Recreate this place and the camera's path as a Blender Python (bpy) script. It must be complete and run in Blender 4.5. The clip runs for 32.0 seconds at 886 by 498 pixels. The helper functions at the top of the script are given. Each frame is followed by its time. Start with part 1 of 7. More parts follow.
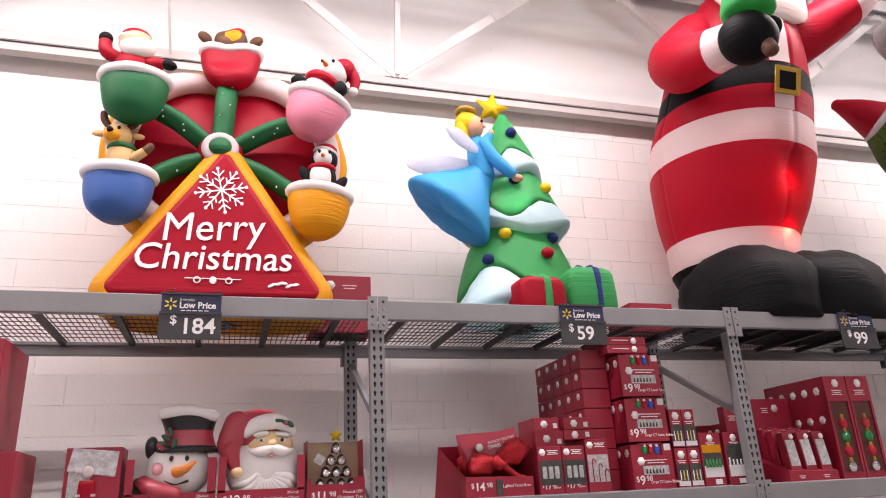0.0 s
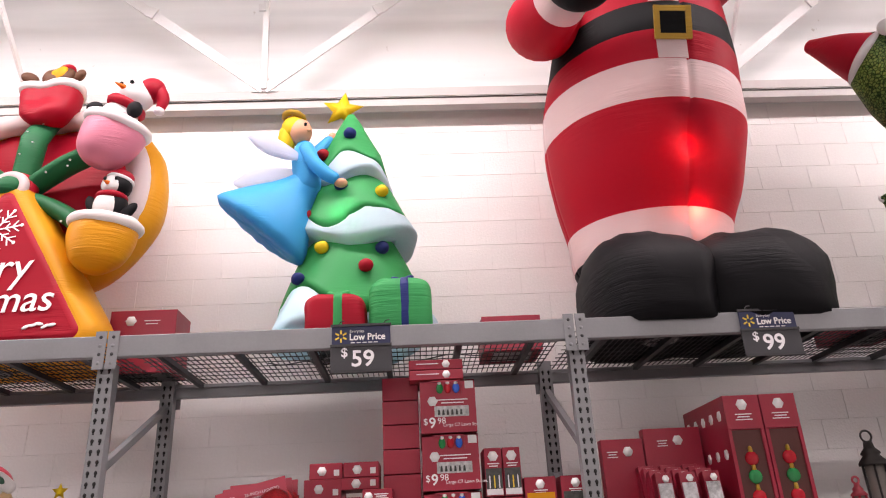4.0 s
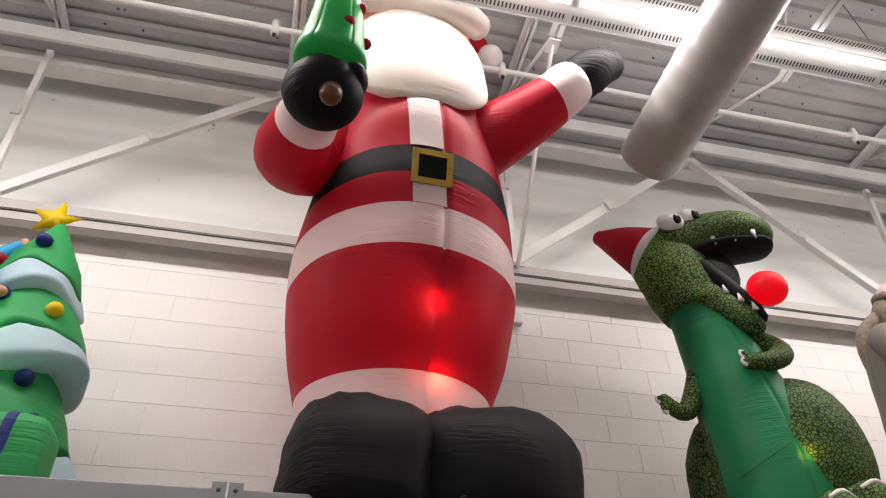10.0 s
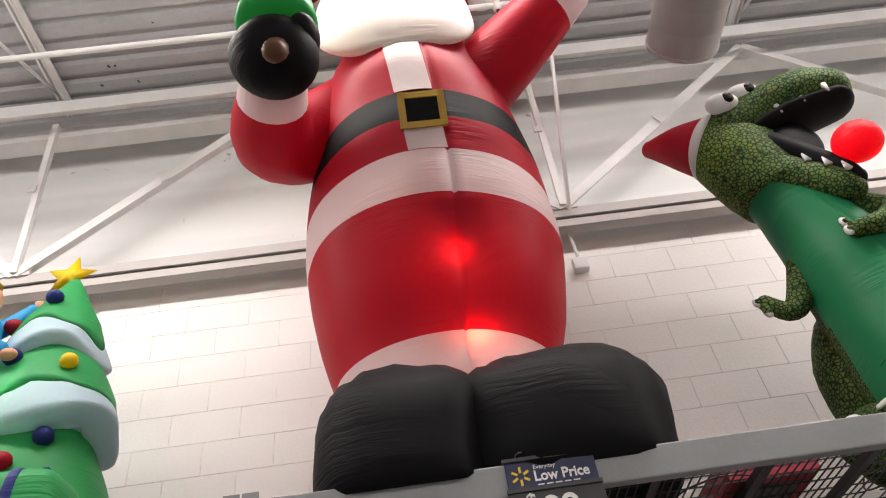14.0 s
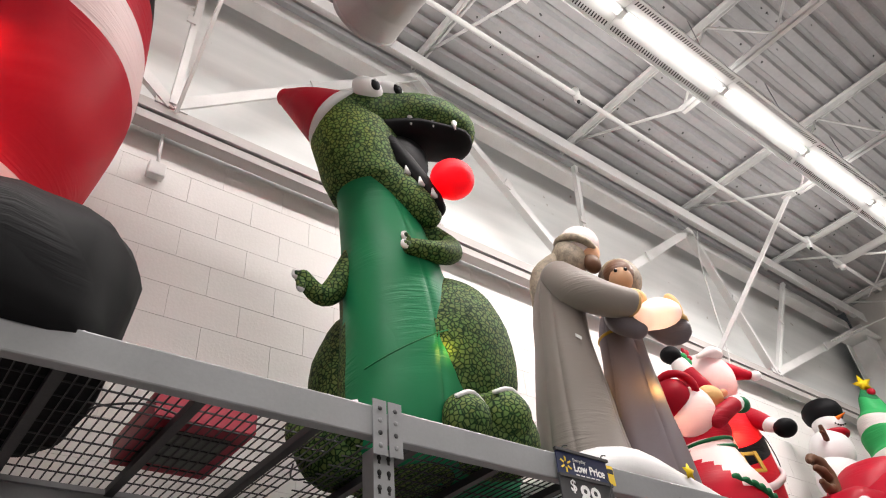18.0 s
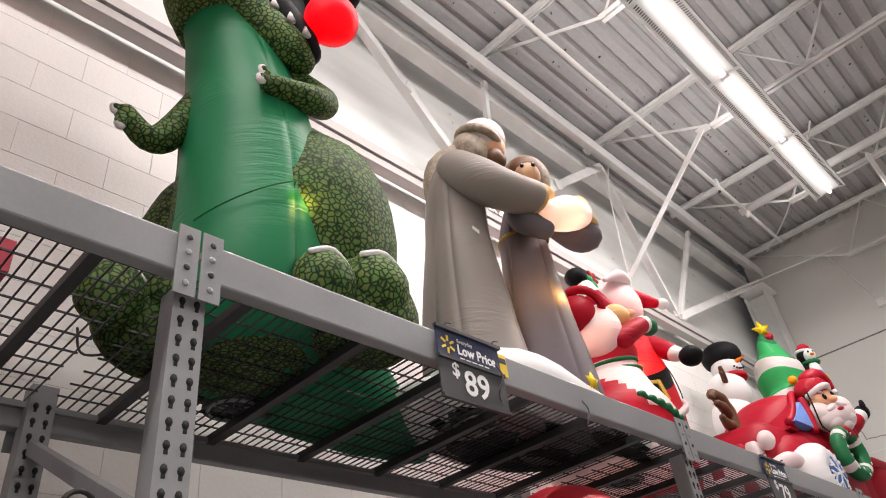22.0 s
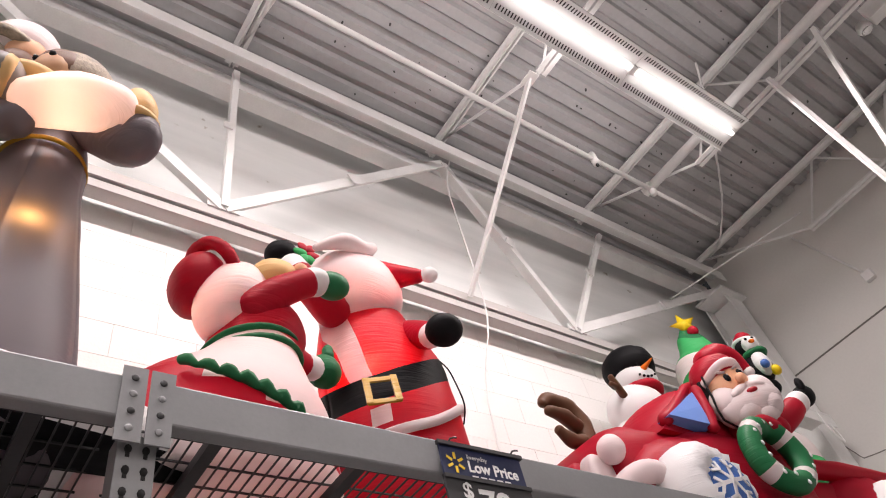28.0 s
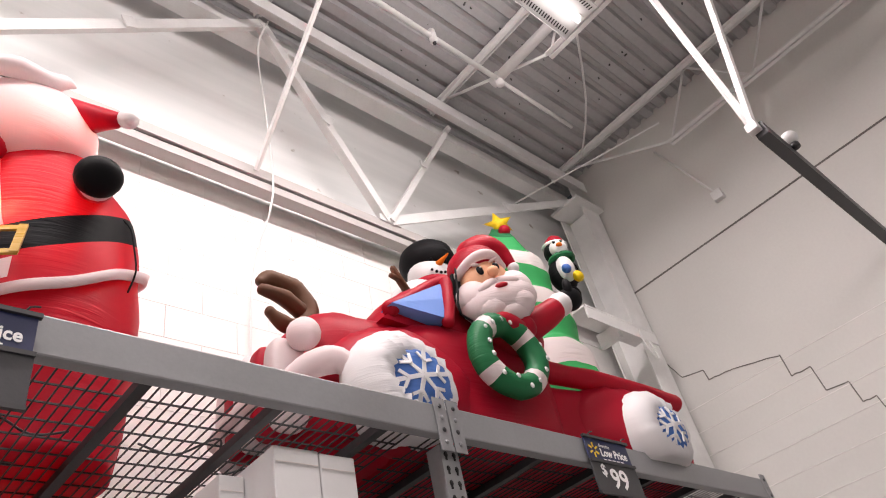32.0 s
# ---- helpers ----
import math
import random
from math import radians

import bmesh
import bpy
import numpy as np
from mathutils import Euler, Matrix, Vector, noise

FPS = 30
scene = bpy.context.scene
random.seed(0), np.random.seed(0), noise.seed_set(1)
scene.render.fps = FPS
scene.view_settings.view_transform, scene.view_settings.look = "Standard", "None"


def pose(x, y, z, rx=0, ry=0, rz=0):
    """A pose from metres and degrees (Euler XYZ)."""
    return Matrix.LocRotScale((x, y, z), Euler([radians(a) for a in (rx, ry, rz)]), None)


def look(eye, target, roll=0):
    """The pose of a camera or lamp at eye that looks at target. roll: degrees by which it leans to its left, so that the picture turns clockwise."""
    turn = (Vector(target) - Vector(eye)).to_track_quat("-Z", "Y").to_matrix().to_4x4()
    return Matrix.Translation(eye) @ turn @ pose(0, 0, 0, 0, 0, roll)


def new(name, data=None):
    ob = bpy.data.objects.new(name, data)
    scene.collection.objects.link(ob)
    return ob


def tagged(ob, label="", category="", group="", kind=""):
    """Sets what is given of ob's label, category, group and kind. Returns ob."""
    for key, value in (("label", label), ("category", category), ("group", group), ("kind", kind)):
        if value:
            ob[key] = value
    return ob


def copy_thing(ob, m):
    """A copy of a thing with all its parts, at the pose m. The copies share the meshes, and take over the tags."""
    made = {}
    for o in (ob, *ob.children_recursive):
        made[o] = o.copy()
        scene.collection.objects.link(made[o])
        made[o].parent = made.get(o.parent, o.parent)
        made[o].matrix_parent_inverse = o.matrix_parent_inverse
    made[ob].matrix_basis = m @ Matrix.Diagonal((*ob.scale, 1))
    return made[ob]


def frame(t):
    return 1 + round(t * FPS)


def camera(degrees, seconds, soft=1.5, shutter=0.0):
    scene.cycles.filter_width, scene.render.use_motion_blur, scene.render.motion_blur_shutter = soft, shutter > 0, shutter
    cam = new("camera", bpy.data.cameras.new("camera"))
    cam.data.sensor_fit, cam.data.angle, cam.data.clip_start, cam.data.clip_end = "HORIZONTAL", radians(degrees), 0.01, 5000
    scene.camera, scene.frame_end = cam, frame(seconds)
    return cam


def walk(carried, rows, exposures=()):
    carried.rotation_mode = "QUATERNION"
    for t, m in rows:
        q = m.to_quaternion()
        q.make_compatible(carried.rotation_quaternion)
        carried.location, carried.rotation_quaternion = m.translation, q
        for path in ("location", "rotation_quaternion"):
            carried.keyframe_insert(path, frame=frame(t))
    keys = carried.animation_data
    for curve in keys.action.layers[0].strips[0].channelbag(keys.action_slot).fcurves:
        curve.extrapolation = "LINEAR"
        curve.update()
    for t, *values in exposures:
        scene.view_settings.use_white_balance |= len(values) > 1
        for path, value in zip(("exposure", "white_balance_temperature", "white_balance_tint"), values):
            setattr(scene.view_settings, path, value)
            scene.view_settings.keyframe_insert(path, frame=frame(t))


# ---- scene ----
cam = camera(64.2, 32.0, soft=1.1)
PATH = [
    (0, (0.696, 0.35, 1.682), (1.256, 2.149, 2.351), -3.0),
    (0.5, (1.007, 0.26, 1.698), (1.56, 2.07, 2.346), -3.2),
    (1, (1.377, 0.271, 1.718), (1.925, 2.076, 2.384), -2.9),
    (1.5, (1.752, 0.275, 1.711), (2.306, 2.078, 2.376), -1.9),
    (2, (2.202, 0.303, 1.704), (2.737, 2.107, 2.383), -1.7),
    (2.5, (2.492, 0.439, 1.736), (2.907, 2.263, 2.443), -3.5),
    (4.5, (3.223, 0.75, 1.714), (3.233, 2.583, 2.515), -2.6),
    (5, (3.372, 0.882, 1.727), (3.284, 2.682, 2.594), -3.0),
    (5.5, (3.55, 1.022, 1.725), (3.384, 2.744, 2.728), -2.7),
    (6, (3.613, 1.102, 1.741), (3.491, 2.754, 2.862), -2.6),
    (6.5, (3.679, 1.146, 1.74), (3.706, 2.72, 2.973), -3.2),
    (7, (3.747, 1.133, 1.764), (3.933, 2.66, 3.041), -4.3),
    (7.5, (3.763, 1.141, 1.767), (4.058, 2.609, 3.092), -4.9),
    (8, (3.786, 1.152, 1.766), (4.142, 2.546, 3.155), -4.8),
    (8.5, (3.816, 1.164, 1.748), (4.188, 2.511, 3.179), -4.3),
    (9, (3.867, 1.18, 1.726), (4.24, 2.535, 3.15), -3.9),
    (9.5, (3.942, 1.289, 1.715), (4.312, 2.709, 3.073), -3.4),
    (10, (4.114, 1.459, 1.712), (4.493, 2.936, 3.006), -1.8),
    (10.5, (4.337, 1.563, 1.721), (4.618, 3.025, 3.056), -2.2),
    (11, (4.453, 1.688, 1.773), (4.716, 3.006, 3.254), -5.0),
    (11.5, (4.542, 1.811, 1.792), (4.825, 3.0, 3.375), -9.0),
    (12, (4.597, 1.88, 1.79), (4.782, 3.055, 3.398), -10.9),
    (12.5, (4.62, 1.955, 1.776), (4.716, 3.238, 3.307), -11.1),
    (13, (4.61, 2.004, 1.746), (4.672, 3.394, 3.183), -10.6),
    (13.5, (4.601, 2.01, 1.735), (4.681, 3.472, 3.098), -10.1),
    (15.5, (4.671, 1.895, 1.755), (4.805, 3.374, 3.094), -6.6),
    (16, (4.684, 1.884, 1.748), (4.941, 3.311, 3.125), -6.0),
    (16.5, (4.799, 1.925, 1.704), (5.312, 3.284, 3.079), -5.7),
    (17, (4.864, 2.038, 1.705), (5.712, 3.305, 3.0), -6.3),
    (17.5, (4.989, 2.229, 1.689), (5.914, 3.465, 2.961), -5.8),
    (18, (5.088, 2.399, 1.672), (6.112, 3.577, 2.923), -5.8),
    (18.5, (5.12, 2.55, 1.706), (6.233, 3.58, 3.009), -7.6),
    (19, (5.143, 2.617, 1.72), (6.31, 3.552, 3.047), -8.6),
    (19.5, (5.188, 2.629, 1.708), (6.418, 3.51, 3.015), -9.3),
    (20, (5.245, 2.634, 1.697), (6.555, 3.489, 2.943), -9.6),
    (20.5, (5.27, 2.661, 1.696), (6.64, 3.521, 2.872), -9.6),
    (21, (5.345, 2.741, 1.641), (6.725, 3.652, 2.766), -9.2),
    (21.5, (5.558, 2.833, 1.646), (6.873, 3.828, 2.778), -8.5),
    (22, (5.714, 2.92, 1.67), (6.954, 3.971, 2.836), -8.5),
    (22.5, (5.969, 2.979, 1.657), (7.136, 4.085, 2.846), -7.0),
    (23, (6.129, 3.002, 1.654), (7.286, 4.106, 2.855), -6.6),
    (23.5, (6.323, 3.055, 1.659), (7.511, 4.081, 2.899), -8.2),
    (24, (6.605, 3.025, 1.664), (7.823, 4.037, 2.886), -11.4),
    (24.5, (6.869, 2.986, 1.65), (8.099, 3.976, 2.877), -13.2),
    (25, (7.026, 3.021, 1.653), (8.26, 3.961, 2.915), -13.4),
    (25.5, (7.307, 2.953, 1.651), (8.54, 3.855, 2.942), -13.6),
    (27.5, (8.258, 2.917, 1.694), (9.194, 3.967, 3.116), -16.1),
    (28, (8.463, 2.916, 1.67), (9.461, 3.859, 3.124), -17.0),
    (28.5, (8.728, 2.914, 1.653), (9.832, 3.809, 3.06), -17.0),
    (29, (9.032, 2.846, 1.663), (10.218, 3.744, 3.0), -17.1),
    (29.5, (9.092, 2.789, 1.652), (10.277, 3.776, 2.925), -17.3),
    (30, (9.168, 2.773, 1.64), (10.257, 3.885, 2.895), -16.3),
    (30.5, (9.408, 2.765, 1.643), (10.436, 3.932, 2.9), -13.4),
    (31, (9.515, 2.74, 1.648), (10.572, 3.873, 2.912), -12.7),
    (31.5, (9.55, 2.706, 1.645), (10.678, 3.773, 2.906), -13.4),
    (32, (9.58, 2.694, 1.658), (10.781, 3.696, 2.905), -14.5),
]
EXPOSURES = [(0, 0.08, 6900, 27), (2, 0.12, 6850, 26), (5, 0.08, 6850, 23), (6, -0.04, 6850, 17), (7, -0.40, 6850, 15), (8, -0.52, 6850, 13), (9, -0.52, 6850, 13), (10, -0.46, 6850, 13), (11, -0.37, 6850, 14), (12, -0.50, 6850, 15), (13, -0.30, 6850, 14), (16, -0.10, 6850, 13), (18, 0.05, 6700, 11), (19, -0.07, 6700, 12), (21, 0.02, 6700, 13), (23, 0.14, 6850, 15), (25, 0.14, 6850, 16), (28, -0.04, 6850, 19), (29, -0.20, 6850, 20), (30, -0.02, 6850, 20), (32, 0.17, 6850, 19)]
walk(cam, [(t, look(eye, target, roll)) for t, eye, target, roll in PATH], EXPOSURES)

# ---- light ----
world = bpy.data.worlds.new("world")
scene.world = world
world.use_nodes = True
world.node_tree.nodes["Background"].inputs[0].default_value = (0.9, 0.95, 1.0, 1)
world.node_tree.nodes["Background"].inputs[1].default_value = 0.02
scene.view_settings.exposure = 0.0


def strip_lamp(x0, x1, y, z, watts, turn=0):
    data = bpy.data.lights.new("tube_light", "AREA")
    data.shape, data.size, data.size_y = "RECTANGLE", x1 - x0, 0.026
    data.energy, data.color = watts, (1.0, 0.965, 0.955)
    ob = new("tube_light", data)
    ob.matrix_world = pose((x0 + x1) / 2, y, z, turn)
    return ob


ROWS = [(3.68, -9.0, 12.95), (-1.1, -9.0, 14.0), (-5.8, -9.0, 14.0), (-10.5, -9.0, 14.0)]
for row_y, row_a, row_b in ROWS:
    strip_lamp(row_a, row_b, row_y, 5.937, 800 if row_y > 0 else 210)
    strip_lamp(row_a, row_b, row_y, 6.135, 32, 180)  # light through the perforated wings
    strip_lamp(row_a, row_b, row_y, 6.115, 100 if row_y > 0 else 60, 90)


def bulb(x, y, z, watts, colour, radius=0.05):
    data = bpy.data.lights.new("inner_bulb", "POINT")
    data.energy, data.color, data.shadow_soft_size = watts, colour, radius
    ob = new("inner_bulb", data)
    ob.location = (x, y, z)
    return ob


# ---- materials ----
def nodes_of(name):
    m = bpy.data.materials.new(name)
    m.use_nodes = True
    nt = m.node_tree
    return m, nt, nt.nodes["Principled BSDF"]


def plain(name, colour, rough=0.6, metal=0.0, vary=0.08, scale=6.0, fine=90.0, bump=0.05, dirt=0.0, spec=0.5):
    """Painted, moulded or printed surface: two scales of tone, fine relief."""
    m, nt, b = nodes_of(name)
    L = nt.links
    tc = nt.nodes.new("ShaderNodeTexCoord")
    info = nt.nodes.new("ShaderNodeObjectInfo")
    n1 = nt.nodes.new("ShaderNodeTexNoise"); n1.inputs["Scale"].default_value = scale; n1.inputs["Detail"].default_value = 6
    n2 = nt.nodes.new("ShaderNodeTexNoise"); n2.inputs["Scale"].default_value = fine; n2.inputs["Detail"].default_value = 3
    L.new(tc.outputs["Object"], n1.inputs["Vector"]); L.new(tc.outputs["Object"], n2.inputs["Vector"])
    mix = nt.nodes.new("ShaderNodeMixRGB"); mix.blend_type = "MIX"; mix.inputs[0].default_value = 0.3
    L.new(n1.outputs["Fac"], mix.inputs[1]); L.new(n2.outputs["Fac"], mix.inputs[2])
    ramp = nt.nodes.new("ShaderNodeMapRange")
    ramp.inputs["From Min"].default_value, ramp.inputs["From Max"].default_value = 0.3, 0.7
    ramp.inputs["To Min"].default_value, ramp.inputs["To Max"].default_value = 1 - vary - dirt, 1 + vary
    L.new(mix.outputs[0], ramp.inputs["Value"])
    hsv = nt.nodes.new("ShaderNodeHueSaturation"); hsv.inputs["Color"].default_value = (*colour, 1)
    L.new(ramp.outputs[0], hsv.inputs["Value"])
    L.new(hsv.outputs[0], b.inputs["Base Color"])
    rr = nt.nodes.new("ShaderNodeMapRange")
    rr.inputs["To Min"].default_value, rr.inputs["To Max"].default_value = max(0.03, rough - 0.1), min(1, rough + 0.1)
    L.new(n1.outputs["Fac"], rr.inputs["Value"]); L.new(rr.outputs[0], b.inputs["Roughness"])
    b.inputs["Metallic"].default_value = metal
    b.inputs["Specular IOR Level"].default_value = spec
    bp = nt.nodes.new("ShaderNodeBump"); bp.inputs["Strength"].default_value = bump; bp.inputs["Distance"].default_value = 0.01
    L.new(n2.outputs["Fac"], bp.inputs["Height"]); L.new(bp.outputs[0], b.inputs["Normal"])
    return m


def fabric(name, colour, thin=0.25, rough=0.45, wrinkle=0.4, spec=0.22):
    """Inflated nylon: puckers near the seams, a fine weave, some light through it."""
    m, nt, b = nodes_of(name)
    L = nt.links
    tc = nt.nodes.new("ShaderNodeTexCoord")
    mp = nt.nodes.new("ShaderNodeMapping"); mp.inputs["Scale"].default_value = (4.0, 4.0, 44.0)
    L.new(tc.outputs["Object"], mp.inputs["Vector"])
    fold = nt.nodes.new("ShaderNodeTexNoise"); fold.inputs["Scale"].default_value = 1.0; fold.inputs["Detail"].default_value = 3
    fold.inputs["Distortion"].default_value = 0.6
    L.new(mp.outputs[0], fold.inputs["Vector"])
    area = nt.nodes.new("ShaderNodeTexNoise"); area.inputs["Scale"].default_value = 2.2; area.inputs["Detail"].default_value = 2
    L.new(tc.outputs["Object"], area.inputs["Vector"])
    gate = nt.nodes.new("ShaderNodeMapRange"); gate.inputs["From Min"].default_value = 0.48; gate.inputs["From Max"].default_value = 0.66
    L.new(area.outputs["Fac"], gate.inputs["Value"])
    mul = nt.nodes.new("ShaderNodeMath"); mul.operation = "MULTIPLY"
    L.new(fold.outputs["Fac"], mul.inputs[0]); L.new(gate.outputs[0], mul.inputs[1])
    weave = nt.nodes.new("ShaderNodeTexNoise"); weave.inputs["Scale"].default_value = 420
    L.new(tc.outputs["Object"], weave.inputs["Vector"])
    bp = nt.nodes.new("ShaderNodeBump"); bp.inputs["Strength"].default_value = wrinkle; bp.inputs["Distance"].default_value = 0.018
    L.new(mul.outputs[0], bp.inputs["Height"])
    bp2 = nt.nodes.new("ShaderNodeBump"); bp2.inputs["Strength"].default_value = 0.06; bp2.inputs["Distance"].default_value = 0.002
    L.new(weave.outputs["Fac"], bp2.inputs["Height"]); L.new(bp.outputs[0], bp2.inputs["Normal"])
    tone = nt.nodes.new("ShaderNodeMapRange"); tone.inputs["To Min"].default_value = 0.92; tone.inputs["To Max"].default_value = 1.06
    L.new(area.outputs["Fac"], tone.inputs["Value"])
    hsv = nt.nodes.new("ShaderNodeHueSaturation"); hsv.inputs["Color"].default_value = (*colour, 1)
    L.new(tone.outputs[0], hsv.inputs["Value"])
    L.new(hsv.outputs[0], b.inputs["Base Color"])
    b.inputs["Roughness"].default_value = rough
    b.inputs["Specular IOR Level"].default_value = spec
    L.new(bp2.outputs[0], b.inputs["Normal"])
    if thin > 0:
        tr = nt.nodes.new("ShaderNodeBsdfTranslucent")
        L.new(hsv.outputs[0], tr.inputs["Color"]); L.new(bp2.outputs[0], tr.inputs["Normal"])
        mx = nt.nodes.new("ShaderNodeMixShader"); mx.inputs[0].default_value = thin
        L.new(b.outputs[0], mx.inputs[1]); L.new(tr.outputs[0], mx.inputs[2])
        L.new(mx.outputs[0], nt.nodes["Material Output"].inputs["Surface"])
    return m


def scales(name):
    """Printed reptile scales on nylon: yellow-green cells with dark borders."""
    m, nt, b = nodes_of(name)
    L = nt.links
    tc = nt.nodes.new("ShaderNodeTexCoord")
    v = nt.nodes.new("ShaderNodeTexVoronoi"); v.feature = "DISTANCE_TO_EDGE"; v.inputs["Scale"].default_value = 46
    v2 = nt.nodes.new("ShaderNodeTexVoronoi"); v2.inputs["Scale"].default_value = 46
    for n in (v, v2):
        L.new(tc.outputs["Object"], n.inputs["Vector"])
    big = nt.nodes.new("ShaderNodeTexNoise"); big.inputs["Scale"].default_value = 3.5
    L.new(tc.outputs["Object"], big.inputs["Vector"])
    r = nt.nodes.new("ShaderNodeValToRGB")
    r.color_ramp.elements[0].position, r.color_ramp.elements[0].color = 0.03, (0.009, 0.028, 0.010, 1)
    r.color_ramp.elements[1].position, r.color_ramp.elements[1].color = 0.20, (0.125, 0.19, 0.055, 1)
    L.new(v.outputs["Distance"], r.inputs[0])
    hs = nt.nodes.new("ShaderNodeHueSaturation")
    L.new(r.outputs[0], hs.inputs["Color"])
    mr = nt.nodes.new("ShaderNodeMapRange"); mr.inputs["To Min"].default_value = 0.45; mr.inputs["To Max"].default_value = 1.6
    L.new(big.outputs["Fac"], mr.inputs["Value"]); L.new(mr.outputs[0], hs.inputs["Value"])
    mh = nt.nodes.new("ShaderNodeMapRange"); mh.inputs["To Min"].default_value = 0.47; mh.inputs["To Max"].default_value = 0.54
    L.new(v2.outputs["Color"], mh.inputs["Value"]); L.new(mh.outputs[0], hs.inputs["Hue"])
    L.new(hs.outputs[0], b.inputs["Base Color"])
    b.inputs["Roughness"].default_value = 0.6
    b.inputs["Specular IOR Level"].default_value = 0.12
    tr = nt.nodes.new("ShaderNodeBsdfTranslucent"); L.new(hs.outputs[0], tr.inputs["Color"])
    mx = nt.nodes.new("ShaderNodeMixShader"); mx.inputs[0].default_value = 0.2
    L.new(b.outputs[0], mx.inputs[1]); L.new(tr.outputs[0], mx.inputs[2])
    L.new(mx.outputs[0], nt.nodes["Material Output"].inputs["Surface"])
    return m


def glow(name, colour, strength):
    m, nt, b = nodes_of(name)
    b.inputs["Base Color"].default_value = (*colour, 1)
    b.inputs["Emission Color"].default_value = (*colour, 1)
    b.inputs["Emission Strength"].default_value = strength
    return m


def upper_wall(name):
    """White painted panels with scuffs; grey horizontal streaks paint in soft roof-steel shadows."""
    m, nt, b = nodes_of(name)
    L = nt.links
    tc = nt.nodes.new("ShaderNodeTexCoord")
    mp = nt.nodes.new("ShaderNodeMapping"); mp.inputs["Scale"].default_value = (0.35, 1, 4.5)
    L.new(tc.outputs["Object"], mp.inputs["Vector"])
    n = nt.nodes.new("ShaderNodeTexNoise"); n.inputs["Scale"].default_value = 1.0; n.inputs["Detail"].default_value = 5
    L.new(mp.outputs[0], n.inputs["Vector"])
    n2 = nt.nodes.new("ShaderNodeTexNoise"); n2.inputs["Scale"].default_value = 7; n2.inputs["Detail"].default_value = 8
    L.new(tc.outputs["Object"], n2.inputs["Vector"])
    r = nt.nodes.new("ShaderNodeValToRGB")
    r.color_ramp.elements[0].position, r.color_ramp.elements[0].color = 0.33, (0.76, 0.78, 0.77, 1)
    r.color_ramp.elements[1].position, r.color_ramp.elements[1].color = 0.62, (0.88, 0.89, 0.88, 1)
    L.new(n.outputs["Fac"], r.inputs[0])
    r2 = nt.nodes.new("ShaderNodeValToRGB")
    r2.color_ramp.elements[0].position, r2.color_ramp.elements[0].color = 0.24, (0.55, 0.5, 0.45, 1)
    r2.color_ramp.elements[1].position, r2.color_ramp.elements[1].color = 0.30, (1, 1, 1, 1)
    L.new(n2.outputs["Fac"], r2.inputs[0])
    mx = nt.nodes.new("ShaderNodeMixRGB"); mx.blend_type = "MULTIPLY"; mx.inputs[0].default_value = 1
    L.new(r.outputs[0], mx.inputs[1]); L.new(r2.outputs[0], mx.inputs[2])
    L.new(mx.outputs[0], b.inputs["Base Color"]); b.inputs["Roughness"].default_value = 0.7
    bp = nt.nodes.new("ShaderNodeBump"); bp.inputs["Strength"].default_value = 0.12; bp.inputs["Distance"].default_value = 0.01
    L.new(n2.outputs["Fac"], bp.inputs["Height"]); L.new(bp.outputs[0], b.inputs["Normal"])
    return m


BLOCK = plain("block_paint", (0.84, 0.82, 0.80), 0.62, vary=0.04, scale=1.6, fine=60, bump=0.16)
JOINT = plain("joint_paint", (0.82, 0.80, 0.78), 0.8, vary=0.05, bump=0.2)
PANEL = upper_wall("upper_wall_paint")
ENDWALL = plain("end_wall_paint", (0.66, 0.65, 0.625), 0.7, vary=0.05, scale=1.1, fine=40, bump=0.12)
CRACKGAP = plain("crack_and_gap_shade", (0.16, 0.15, 0.14), 0.9)
CONCRETE = plain("floor_concrete", (0.33, 0.315, 0.30), 0.35, vary=0.1, scale=0.8, fine=30)
STEELWHITE = plain("white_steel_paint", (0.78, 0.78, 0.77), 0.5, vary=0.06, scale=5, bump=0.03, dirt=0.05)
BEAMGREY = plain("warm_grey_steel_paint", (0.50, 0.475, 0.46), 0.5, vary=0.05, scale=3, bump=0.03)
DECKGREY = plain("roof_deck_paint", (0.43, 0.43, 0.435), 0.6, vary=0.10, scale=1.5, fine=25, bump=0.05, dirt=0.05)
SPECK = plain("roof_speck_dark", (0.06, 0.06, 0.06), 0.8)
DUCT = plain("duct_paint", (0.37, 0.36, 0.355), 0.45, metal=0.15, vary=0.06, scale=3, bump=0.02)
RACK = plain("rack_grey_paint", (0.25, 0.255, 0.265), 0.42, metal=0.2, vary=0.06, scale=4, bump=0.03, dirt=0.06)
RACKDARK = plain("rack_dark_steel", (0.03, 0.03, 0.033), 0.5, metal=0.2, vary=0.1)
HOLE = plain("hole_shadow_black", (0.01, 0.01, 0.01), 0.9)
WIRE = plain("deck_wire_black", (0.018, 0.018, 0.02), 0.5, metal=0.0)
POLEGREY = plain("post_grey_paint", (0.52, 0.53, 0.55), 0.42, metal=0.3, vary=0.06, scale=3)
REFLECT = plain("lamp_white_enamel", (0.66, 0.67, 0.67), 0.35, vary=0.03)
TUBE = glow("lamp_tube_glow", (1.0, 0.98, 0.95), 6.5)
BLACKPIPE = plain("black_pipe", (0.03, 0.03, 0.033), 0.45)

